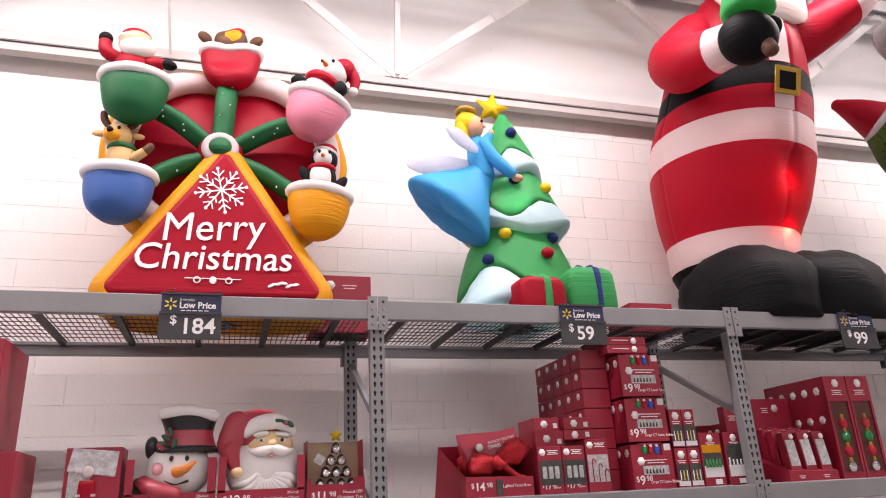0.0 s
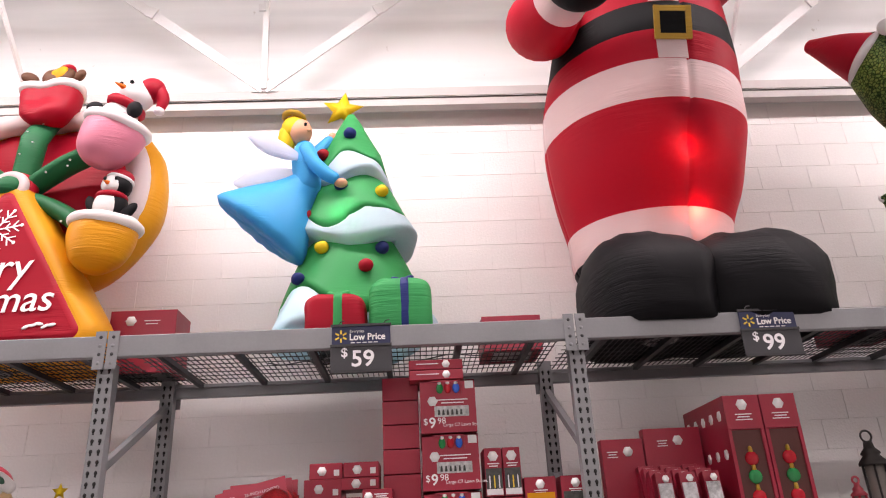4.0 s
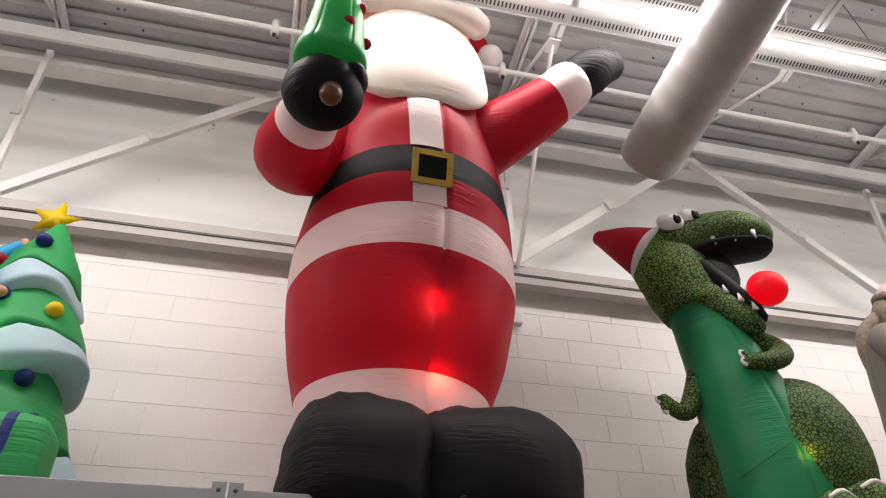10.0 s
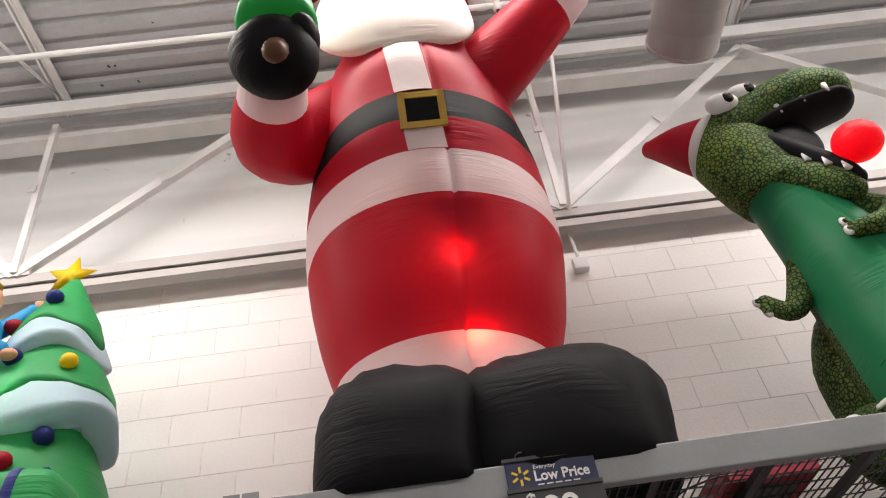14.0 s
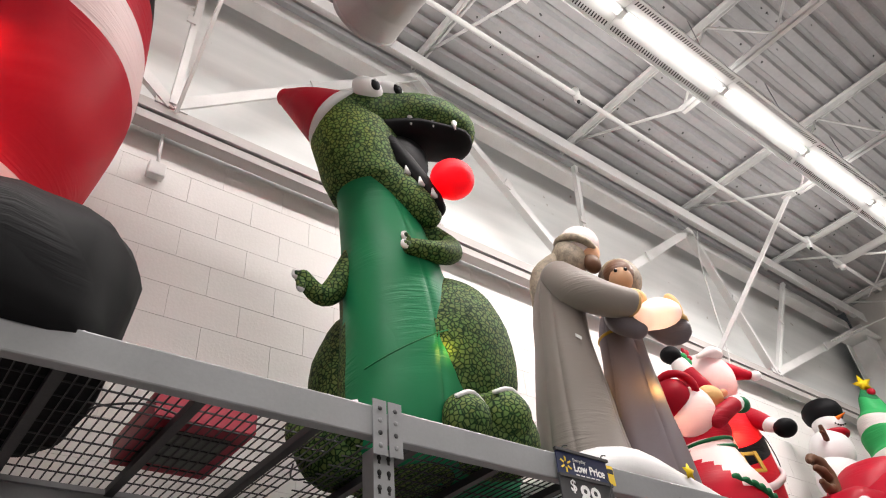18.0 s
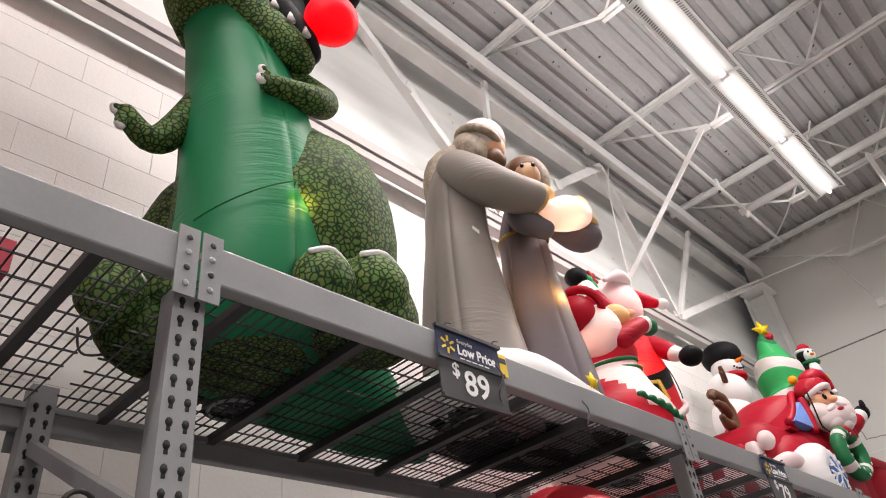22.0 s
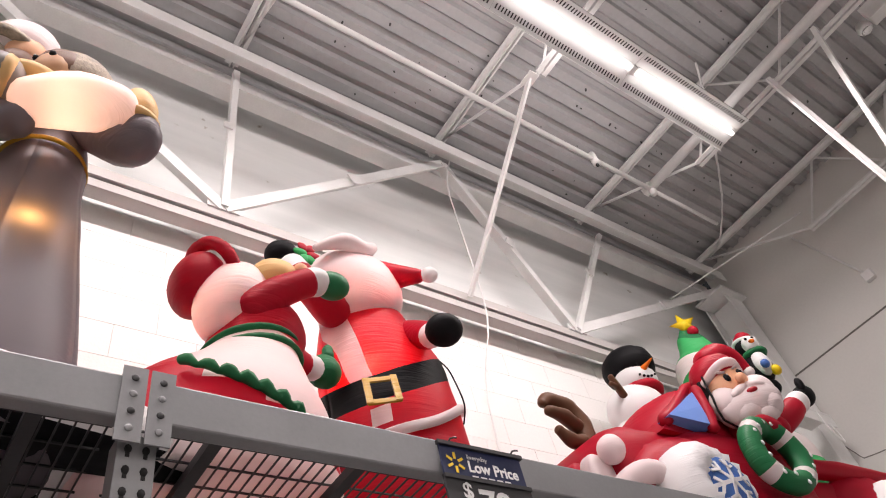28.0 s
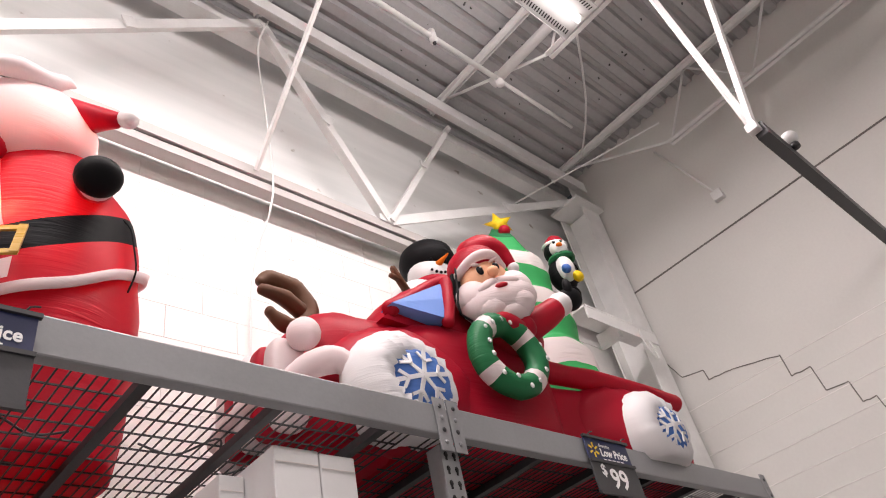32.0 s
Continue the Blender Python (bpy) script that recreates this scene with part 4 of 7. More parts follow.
# dinosaur
dino = thing("inflatable_dinosaur", "green scaly inflatable dinosaur in a red cap", "inflatable")


def belly_paint(c, m):
    return DINOGREEN if (c.y < 4.68 - 0.25 * (c.x - 6.7) and 6.34 < c.x < 7.02) or c.z < 2.9 else SCALE


sh = Shape()
sh.body([(6.76, 4.74, DECK, .18, .22), (6.76, 4.72, 2.88, .265, .31), (6.76, 4.70, 3.15, .285, .34), (6.76, 4.68, 3.45, .28, .33),
         (6.73, 4.65, 3.75, .255, .30), (6.69, 4.61, 4.00, .225, .25), (6.63, 4.57, 4.22, .20, .20), (6.58, 4.54, 4.36, .20, .19)],
        [SCALE] * 7, seg=48, paint=belly_paint, seams=(-98, -60))
sh.tube([(6.90, 4.86, 3.05), (7.25, 4.97, 2.95), (7.62, 5.08, 2.90), (7.95, 5.17, 2.85)], [.34, .27, .18, .06], DINOGREEN, seg=24)
for v in sh.bm.verts:
    v.co.z = max(v.co.z, DECK)
sh.swell(0.012, 4)
sh.done("body", dino)
sh = Shape()
sh.tube([(6.75 + .283 * math.cos(a), 4.672 + .338 * math.sin(a), 3.34 + .16 * math.cos(a)) for a in [math.radians(-165 + 8 * k) for k in range(18)]], [.0035] * 18, DARKGREEN, seg=6, sub=2)
sh.done("waist_seam", dino, "stitched waist seam")
sh = Shape()
sh.body([(6.57, 4.53, 4.30, .215, .20), (6.54, 4.52, 4.45, .25, .22), (6.50, 4.51, 4.65, .26, .23), (6.47, 4.50, 4.85, .235, .21), (6.46, 4.50, 4.97, .13, .13), (6.46, 4.5, 5.0, .03, .03)], SCALE, seg=32)
sh.tube([(6.50, 4.46, 4.82), (6.68, 4.38, 4.87), (6.89, 4.28, 4.88), (7.01, 4.235, 4.85)], [.215, .21, .205, .165], SCALE, seg=22, flat=0.84)
sh.tube([(6.52, 4.46, 4.46), (6.64, 4.41, 4.31), (6.75, 4.36, 4.17), (6.81, 4.345, 4.10)], [.15, .115, .095, .065], SCALE, seg=22)
sh.swell(0.008, 6)
hd = sh.done("head", dino)
sh = Shape()
sh.tube([(6.56, 4.43, 4.70), (6.78, 4.33, 4.74), (7.00, 4.235, 4.735)], [.14, .16, .135], BLACK, seg=18, flat=0.36)
sh.tube([(6.62, 4.41, 4.57), (6.72, 4.365, 4.40), (6.81, 4.325, 4.23), (6.84, 4.315, 4.17)], [.14, .11, .085, .06], BLACK, seg=18, flat=0.7)
sh.ball((6.71, 4.37, 4.54), (.155, .10, .20), BLACK, R3(0, 20, 0), seg=20)
sh.done("mouth_lining", hd, "black mouth lining")
for c in ((6.68, 4.22, 4.75), (6.80, 4.17, 4.76), (6.92, 4.12, 4.765)):
    Shape().body([(c[0], c[1], c[2] - .05, .004, .004), (c[0], c[1], c[2] + .02, .022, .016)], WHITE, seg=8, sub=1).done("tooth", hd, "white felt tooth")
for c in ((6.65, 4.29, 4.33), (6.71, 4.265, 4.25), (6.77, 4.25, 4.18)):
    Shape().body([(c[0], c[1], c[2] - .01, .022, .016), (c[0], c[1], c[2] + .055, .004, .004)], WHITE, seg=8, sub=1).done("tooth", hd, "white felt tooth")
for c in ((6.43, 4.255, 4.90), (6.585, 4.25, 4.97)):
    sh = Shape()
    sh.ball(c, (.095, .07, .072), WHITE, seg=18)
    sh.ball((c[0] + .012, c[1] - .052, c[2] - .012), (.036, .026, .042), BLACK, seg=14)
    sh.ball((c[0] + .004, c[1] - .076, c[2] + .002), .011, WHITE, seg=8)
    sh.done("eye", hd, "white eye with black pupil")
sh = Shape()
sh.ball((6.87, 4.19, 4.31), .118, RED, seg=24)
sh.done("nose_ball", dino, "glowing red ball")
sh = Shape()
sh.tube([(6.37, 4.53, 4.84), (6.26, 4.60, 4.97), (6.15, 4.69, 5.10)], [.20, .14, .06], RED, seg=20)
sh.done("cap", dino, "red cap")
sh = Shape().torus((6.39, 4.52, 4.82), .19, .032, WHITE, Vector((-0.6, 0.35, 0.7)).to_track_quat("Z", "Y").to_matrix().to_4x4(), 28, 10)
sh.done("cap_trim", dino, "white cap trim")
for pts, rad, claws in (
        (((6.82, 4.44, 4.08), (6.92, 4.38, 3.95), (6.80, 4.33, 3.84), (6.64, 4.35, 3.82)), (.07, .072, .062, .045), ((6.60, 4.33, 3.86), (6.59, 4.33, 3.80))),
        (((6.54, 4.66, 3.98), (6.44, 4.72, 3.72), (6.36, 4.74, 3.66), (6.27, 4.74, 3.74)), (.055, .062, .052, .04), ((6.235, 4.74, 3.74), (6.255, 4.73, 3.66)))):
    sh = Shape().tube(pts, rad, SCALE, seg=16)
    for c in claws:
        sh.tube([Vector(pts[-1]), Vector(c)], [.03, .022], SCALE, seg=10)
    arm = sh.done("arm", dino)
    sh = Shape()
    for c in claws:
        sh.ball(c, (.022, .018, .03), WHITE, seg=8)
    sh.done("claw", arm, "white claws")
for lx, ly, fx, fy in ((6.96, 4.57, 6.95, 4.44), (6.79, 4.98, 6.46, 4.84)):
    sh = Shape()
    sh.ball((lx, ly, 3.31), (.335, .28, .50), SCALE, R3(12, 0, 0), seg=26, floor=DECK)
    sh.swell(0.01, 6)
    leg = sh.done("leg", dino)
    sh = Shape().ball((fx + .07, fy + .02, 2.93), (.23, .18, .21), SCALE, seg=22, floor=DECK)
    sh.done("foot", leg)
    for dx, dy, dz, r in ((-.15, -.08, 2.92, (.105, .10, .12)), (.05, -.11, 2.97, (.12, .10, .125))):
        Shape().ball((fx + dx, fy + dy, dz), r, SCALE, seg=18, floor=DECK).done("toe", leg)
        sh = Shape()
        sh.tube([(fx + dx - r[0] * .8, fy + dy - .055, dz + r[2] * .52), (fx + dx, fy + dy - .062, dz + r[2] * .78), (fx + dx + r[0] * .85, fy + dy - .045, dz + r[2] * .36)], [.010, .014, .008], WHITE, seg=10)
        sh.done("toe_claw", leg, "white toe claw")


def dino_stand(x, y, z):
    return (x + .06, y + .02 + .115 * (z - DECK), z)


settle(dino, dino_stand)
bulb(*dino_stand(6.87, 4.20, 4.31), 2.0, (1.0, 0.06, 0.05), 0.03)
bulb(*dino_stand(6.45, 4.42, 4.62), 1.6, (1.0, 0.65, 0.1))
bulb(*dino_stand(6.75, 4.36, 3.25), 1.6, (1.0, 0.7, 0.12))

# robed pair on a snow base
pair = thing("inflatable_robed_pair", "pair of robed inflatable figures with a bundle on snow", "inflatable")
sh = Shape()
sh.body([(8.02, 4.74, DECK, .25, .25), (8.02, 4.74, 3.05, .26, .26), (8.02, 4.74, 3.45, .225, .22), (8.01, 4.72, 3.9, .175, .175), (8.01, 4.69, 4.2, .165, .165), (8.02, 4.66, 4.42, .12, .12), (8.03, 4.65, 4.50, .04, .04)], TAUPE, seg=36, seams=(-75, -150, -20, 60, 180))
sh.tube([(7.95, 4.60, 4.36), (7.95, 4.50, 4.20), (8.06, 4.40, 4.09), (8.21, 4.33, 4.06)], [.11, .125, .115, .10], TAUPE, seg=20)
sh.torus((8.22, 4.33, 4.06), .07, .03, TAN, R3(0, 90, 0), 16, 8)
sh.ball((8.29, 4.31, 4.13), (.09, .05, .05), TAN)
sh.ball((8.21, 4.51, 4.62), (.085, .08, .11), SKIN)
sh.ball((8.12, 4.60, 4.58), (.125, .12, .16), MOTTLE)
sh.ball((8.19, 4.55, 4.70), (.145, .14, .15), PINKWHITE)
sh.ball((8.20, 4.49, 4.50), (.065, .05, .08), BROWN)
sh.torus((8.16, 4.56, 4.67), .125, .03, MOTTLE, R3(20, 20, 0), 20, 8)
sh.tube([(8.08, 4.62, 4.62), (7.95, 4.72, 4.46), (7.90, 4.76, 4.20)], [.05, .07, .04], MOTTLE, seg=14)
sh.swell(0.008, 5)
sh.done("taller_figure", pair, "taupe robed figure")
sh = Shape()
sh.body([(8.46, 4.64, DECK, .24, .23), (8.46, 4.64, 3.0, .245, .23), (8.45, 4.63, 3.4, .20, .19), (8.43, 4.60, 3.8, .15, .145), (8.42, 4.58, 4.05, .135, .125), (8.40, 4.54, 4.24, .09, .09), (8.39, 4.53, 4.30, .04, .04)], MAUVE, seg=36, seams=(-110, -30, 60, 180))
sh.torus((8.42, 4.58, 4.0), .137, .010, GOLD, None, 24, 8)
sh.tube([(8.34, 4.50, 4.20), (8.24, 4.44, 4.00), (8.30, 4.36, 3.90)], [.07, .08, .06], MAUVE, seg=16)
sh.tube([(8.47, 4.48, 4.20), (8.62, 4.38, 4.02), (8.66, 4.31, 3.98), (8.66, 4.29, 4.04)], [.07, .085, .075, .055], MAUVE, seg=16)
sh.ball((8.64, 4.28, 4.16), (.05, .045, .10), TAN, R3(0, -20, 0))
sh.torus((8.65, 4.29, 4.07), .05, .02, TAN, R3(20, 20, 0), 14, 8)
sh.ball((8.34, 4.407, 4.365), (.082, .08, .10), FACE)
sh.ball((8.372, 4.43, 4.405), (.115, .11, .13), BROWN)
sh.ball((8.41, 4.457, 4.41), (.145, .14, .165), MOTTLE)
eyes(sh, (8.285, 4.352, 4.385), 0.032, 0.009, (-0.7, -0.72, 0))
sh.swell(0.008, 5)
sh.done("shorter_figure", pair, "mauve robed figure")
sh = Shape()
sh.tube([(8.32, 4.32, 3.98), (8.44, 4.29, 4.04), (8.56, 4.29, 4.09)], [.085, .105, .09], PINKWHITE, seg=20)
sh.done("swaddled_cloth", pair, "glowing cloth roll")
sh = Shape()
sh.tube([(7.70, 4.62, 2.90), (8.0, 4.56, 2.96), (8.35, 4.52, 2.90), (8.7, 4.52, 2.86), (9.02, 4.55, 2.84)], [.12, .17, .15, .12, .07], WHITE, seg=20)
sh.ball((8.25, 4.8, 2.9), (.72, .38, .15), WHITE, seg=28, floor=DECK)
for v in sh.bm.verts:
    v.co.z = max(v.co.z, DECK)
sh.swell(0.01, 4)
underside(sh)
sh.done("snow_base", pair, "white padded snow base")
Shape().star((8.37, 4.37, 2.99), .055, .03, .015, YELLOW).done("star", pair, "yellow star patch")
Shape().box((7.93, 4.53, 3.83), (0.05, 0.003, 0.025), WHITECARD, R3(0, 10, 0)).done("care_tag", pair)


def pair_stand(x, y, z):
    h = z - DECK
    return (x + .02 + .03 * h, y + .05 + .03 * h, DECK + h * .955)


settle(pair, pair_stand)
bulb(*pair_stand(8.40, 4.30, 4.02), 1.3, (1.0, 0.66, 0.40), 0.04)
bulb(*pair_stand(8.44, 4.47, 3.55), 5, (1.0, 0.55, 0.15), 0.04)

# dancing couple
duo = thing("inflatable_couple", "red-suited inflatable couple kissing under a sprig", "inflatable")


def ruffle_z(x):
    return 3.10 - 0.38 * (x - 8.96)


def skirt_paint(c, m):
    if m is RED and c.z < 3.50 and c.y < 4.74 and c.x > 8.97 and c.z > ruffle_z(c.x):
        return PINKWHITE
    return m


sh = Shape()
sh.body([(9.14, 4.76, DECK, .40, .36), (9.14, 4.76, 2.87, .425, .375), (9.15, 4.76, 3.12, .39, .36), (9.22, 4.75, 3.32, .26, .25), (9.27, 4.74, 3.45, .185, .18), (9.285, 4.74, 3.51, .175, .17), (9.30, 4.73, 3.62, .185, .17), (9.30, 4.73, 3.74, .14, .13), (9.29, 4.73, 3.80, .04, .04)],
        [PINKWHITE, RED, RED, RED, PINKWHITE, RED, RED, RED], seg=96, paint=skirt_paint)
for z, r in ((3.45, .187), (3.515, .177)):
    sh.torus((9.275, 4.74, z), r, .012, DARKGREEN, R3(0, -10, 0), 28, 8)
edge = []
for k in range(25):
    x = 8.93 + .019 * k
    y = 4.75 - .375 * math.sqrt(max(.05, 1 - ((x - 9.14) / .42) ** 2))
    edge.append((x, y, ruffle_z(x) + .009 * math.sin(k * 2.2)))
sh.tube(edge, [.017 + .005 * math.sin(k * 2.2) for k in range(25)], DARKGREEN, seg=8, sub=2)
sh.ball((9.19, 4.70, 3.74), (.145, .15, .215), PINKWHITE, R3(0, 12, 0), seg=26)
sh.ball((9.33, 4.62, 3.87), (.10, .085, .095), TAN, seg=18)
sh.ball((9.41, 4.56, 3.90), (.03, .03, .03), SKIN, seg=10)
sh.ball((9.07, 4.76, 3.86), (.105, .145, .145), RED, seg=22)
sh.torus((9.12, 4.73, 3.92), .135, .028, RED, R3(0, 55, 0), 24, 8)
sh.tube([(9.22, 4.60, 3.63), (9.32, 4.55, 3.72), (9.42, 4.53, 3.79), (9.46, 4.53, 3.81)], [.065, .065, .06, .06], [RED, RED, WHITE], seg=18)
sh.ball((9.53, 4.53, 3.82), (.075, .06, .065), DARKGREEN, seg=16)
sh.tube([(9.44, 4.80, 3.62), (9.55, 4.86, 3.66), (9.62, 4.90, 3.70)], [.075, .06, .06], [RED, WHITE], seg=14)
sh.ball((9.70, 4.93, 3.73), (.075, .07, .085), DARKGREEN, seg=16)
sh.ball((9.71, 4.90, 3.82), (.025, .025, .05), DARKGREEN, seg=10)
sh.swell(0.008, 6)
for v in sh.bm.verts:
    v.co.z = max(v.co.z, DECK)
sh.done("bonnet_figure", duo, "figure in a red bonnet and apron")


def tip(v):
    """The suited figure bends towards its partner: rings of the coat dip on that side."""
    w = min(1.0, max(0.0, (v.co.z - 2.9) / .5)) * min(1.0, max(0.0, (4.25 - v.co.z) / .3))
    v.co.z += .72 * w * ((v.co.x - 10.07) * .8 + (v.co.y - 5.03) * .6)


sh = Shape()
sh.body([(10.13, 5.08, DECK, .27, .26), (10.12, 5.08, 2.98, .31, .29), (10.11, 5.07, 3.28, .335, .315), (10.10, 5.06, 3.52, .325, .31), (10.09, 5.05, 3.72, .315, .30), (10.07, 5.04, 3.875, .30, .285), (10.02, 5.02, 4.05, .265, .25), (9.98, 5.0, 4.22, .20, .19), (9.96, 4.98, 4.30, .1, .1)],
        [RED, RED, RED, RED, BLACK, RED, RED, RED], seg=72, sub=6, seams=(-20, 180))
sh.strip(3.87, 4.26, lambda z: 9.885 - 0.22 * (z - 3.66), .033, PINKWHITE)
sh.strip(3.56, 3.71, lambda z: 9.885, .033, PINKWHITE)
for v in sh.bm.verts:
    tip(v)
sh.ball((9.89, 4.90, 4.32), (.265, .20, .235), PINKWHITE, seg=26)
sh.ball((9.80, 4.84, 4.40), (.13, .09, .10), PINKWHITE, seg=18)
sh.tube([(9.62, 4.76, 4.40), (9.74, 4.72, 4.46), (9.88, 4.74, 4.49), (9.95, 4.77, 4.57), (10.0, 4.80, 4.61)], [.02, .045, .045, .03, .008], PINKWHITE, seg=14)
sh.tube([(9.96, 4.86, 4.42), (10.08, 4.76, 4.38), (10.15, 4.69, 4.34)], [.11, .065, .04], RED, seg=16)
sh.ball((10.19, 4.65, 4.33), .045, WHITE, seg=14)
sh.tube([(10.13, 4.92, 4.10), (10.13, 4.76, 3.96), (10.11, 4.66, 3.86), (10.10, 4.62, 3.83)], [.085, .075, .065, .06], [RED, RED, WHITE], seg=16)
sh.ball((10.08, 4.54, 3.77), (.085, .085, .078), BLACK, R3(0, 15, 0), seg=20)
sh.tube([(9.76, 4.90, 4.12), (9.66, 4.84, 4.14), (9.58, 4.88, 4.30), (9.56, 4.90, 4.38)], [.09, .085, .07, .065], [RED, RED, WHITE], seg=16)
sh.ball((9.52, 4.92, 4.47), (.085, .08, .08), BLACK, seg=18)
sh.swell(0.008, 6)
sh.done("suited_figure", duo, "figure in a red suit and black belt")
sh = Shape()
for a, b in (((9.80, 3.475), (9.94, 3.485)), ((9.80, 3.635), (9.94, 3.645)), ((9.81, 3.465), (9.81, 3.65)), ((9.93, 3.475), (9.93, 3.66))):
    y = 4.791 if a[0] == b[0] else 4.795
    sh.bar((a[0], y, a[1]), (b[0], y, b[1]), 0.028, 0.010, GOLD, up=(0, 1, 0))
bmesh.ops.rotate(sh.bm, verts=sh.bm.verts, cent=(9.87, 4.79, 3.56), matrix=(R3(0, 0, -26) @ R3(-14, 0, 0)).to_3x3())
bmesh.ops.translate(sh.bm, verts=sh.bm.verts, vec=(-.012, -.035, -.03))
sh.done("buckle", duo, "gold fabric buckle")
sh = Shape()
n = 72
hem = []
for d, lift in ((.335, .0), (.352, -.004), (.362, .045), (.345, .055), (.330, .05)):
    hem.append([Vector((10.10 + (d + .008 * math.sin(9 * a)) * math.cos(a), 5.06 + (d + .008 * math.sin(9 * a)) * .955 * math.sin(a), 3.50 + lift + .010 * math.sin(5 * a))) for a in (2 * math.pi * k / n for k in range(n))])
rows_ = [[sh.bm.verts.new(p) for p in row] for row in hem]
for i in range(len(rows_)):
    a_, b_ = rows_[i], rows_[(i + 1) % len(rows_)]
    for k in range(n):
        f = sh.bm.faces.new((a_[k], a_[(k + 1) % n], b_[(k + 1) % n], b_[k]))
        f.smooth = True
        f.material_index = sh.mi(PINKWHITE)
for v in sh.bm.verts:
    tip(v)
sh.done("coat_hem", duo, "pale frayed coat hem")
Shape().tube([(10.27, 4.83, 3.90), (10.305, 4.815, 3.84), (10.32, 4.80, 3.72), (10.335, 4.80, 3.60), (10.32, 4.82, 3.50)], [.004] * 5, BLACK, seg=6, sub=3).done("tie_cord", duo, "thin black tie cord")
sh = Shape()
for k in range(6):
    a = k * math.pi / 3
    sh.ball((9.62 + .035 * math.cos(a), 4.85, 4.45 + .05 * math.sin(a)), (.04, .012, .025), RED if k < 3 else GREEN, R3(0, -math.degrees(a), 0), seg=8)
sh.done("sprig", duo, "red and green felt sprig")


def duo_stand(x, y, z):
    h = z - DECK
    return (x + .03, y + .07, DECK + h * .905)


settle(duo, duo_stand)
bulb(*duo_stand(9.90, 4.86, 3.76), 9, (1.0, 0.55, 0.1), 0.03)
bulb(*duo_stand(9.93, 4.90, 4.33), 15, (1.0, 0.55, 0.45), 0.06)
bulb(*duo_stand(9.20, 4.80, 3.78), 10, (1.0, 0.6, 0.4), 0.06)
bulb(*duo_stand(9.20, 4.82, 3.2), 4, (1.0, 0.7, 0.6), 0.08)

# red truck
truck = thing("inflatable_truck", "red inflatable pickup truck with festive riders", "inflatable")
sh = Shape()


def flank(x):
    """The truck stands askew: its rear is nearer to the aisle."""
    return 4.50 - .115 * (x - 11.2)


def askew(sh):
    for v in sh.bm.verts:
        v.co.y += flank(v.co.x)
        v.co.z = max(v.co.z, DECK)
    return sh


def skin_sides(sh, outline, y0, y1, m):
    """A block with the given side outline, from y0 to y1."""
    n = len(outline)
    near = [sh.bm.verts.new((x, y0, z)) for x, z in outline]
    far = [sh.bm.verts.new((x, y1, z)) for x, z in outline]
    for f in [near, far] + [(near[k], near[(k + 1) % n], far[(k + 1) % n], far[k]) for k in range(n)]:
        sh.bm.faces.new(f).material_index = sh.mi(m)


def pucker(sh, amount=.006):
    """Gathers where the seams pull the cloth."""
    sh.bm.normal_update()
    for v in sh.bm.verts:
        v.co += v.normal * amount * math.sin(v.co.x * 47 + v.co.z * 31) * (.5 + noise.noise(v.co * 5))
    return sh


slab(sh, 10.93, 11.78, .06, .72, 2.80, 3.45, RED, .5)
askew(sh.swell(0.014, 5))
pucker(sh).done("hood", truck, "red puffed hood")
sh = Shape()
slab(sh, 11.30, 12.25, 0, .74, 2.74, 3.43, RED)
askew(sh.swell(0.012, 5))
pucker(sh).done("door_panel", truck, "red puffed door side")
sh = Shape()
slab(sh, 12.0, 13.20, .02, .74, 2.74, 3.22, RED)
for d in (.05, .69):
    sh.tube([(12.05, d, 3.24), (12.6, d - .02, 3.22), (13.12, d, 3.19)], [.055, .055, .05], RED)
askew(sh.swell(0.012, 5))
pucker(sh).done("cargo_bed", truck, "red puffed cargo bed")
for q, r in (((11.36, .09, 3.03), (.36, .13, .31)), ((12.62, .08, 2.97), (.36, .15, .27))):
    sh = Shape().ball(q, r, RED, seg=28)
    pucker(askew(sh.swell(0.012, 5))).done("mudguard", truck, "red puffed mudguard")
sh = Shape()
sh.body([(11.80, 4.84, 3.34, .44, .36), (11.80, 4.84, 3.48, .40, .35), (11.80, 4.83, 3.64, .31, .30), (11.84, 4.82, 3.75, .22, .25), (11.87, 4.82, 3.80, .14, .18), (11.88, 4.82, 3.82, .04, .05)], RED, seg=32)
sh.tube([(11.33, 4.53, 3.42), (11.47, 4.52, 3.53), (11.64, 4.54, 3.665), (11.82, 4.57, 3.77), (12.05, 4.56, 3.78)], [.04, .028, .028, .034, .034], RED, seg=14)
sh.tube([(11.675, 4.48, 3.65), (11.64, 4.46, 3.52), (11.60, 4.455, 3.38)], [.030] * 3, RED, seg=12)
wedge = ((11.28, 3.36), (11.46, 3.52), (11.65, 3.66), (11.84, 3.76), (12.06, 3.76), (12.12, 3.36))
skin_sides(sh, wedge, 4.53, 5.12, RED)
pucker(sh, .004).done("cab", truck, "red cab with a sloped pillar")
sh = Shape()
v = [sh.bm.verts.new(p) for p in ((11.30, 4.478, 3.41), (11.60, 4.445, 3.39), (11.64, 4.46, 3.53), (11.665, 4.485, 3.65))]
w = [sh.bm.verts.new(p) for p in ((11.30, 4.56, 3.41), (11.60, 4.54, 3.39), (11.64, 4.55, 3.53), (11.665, 4.56, 3.65))]
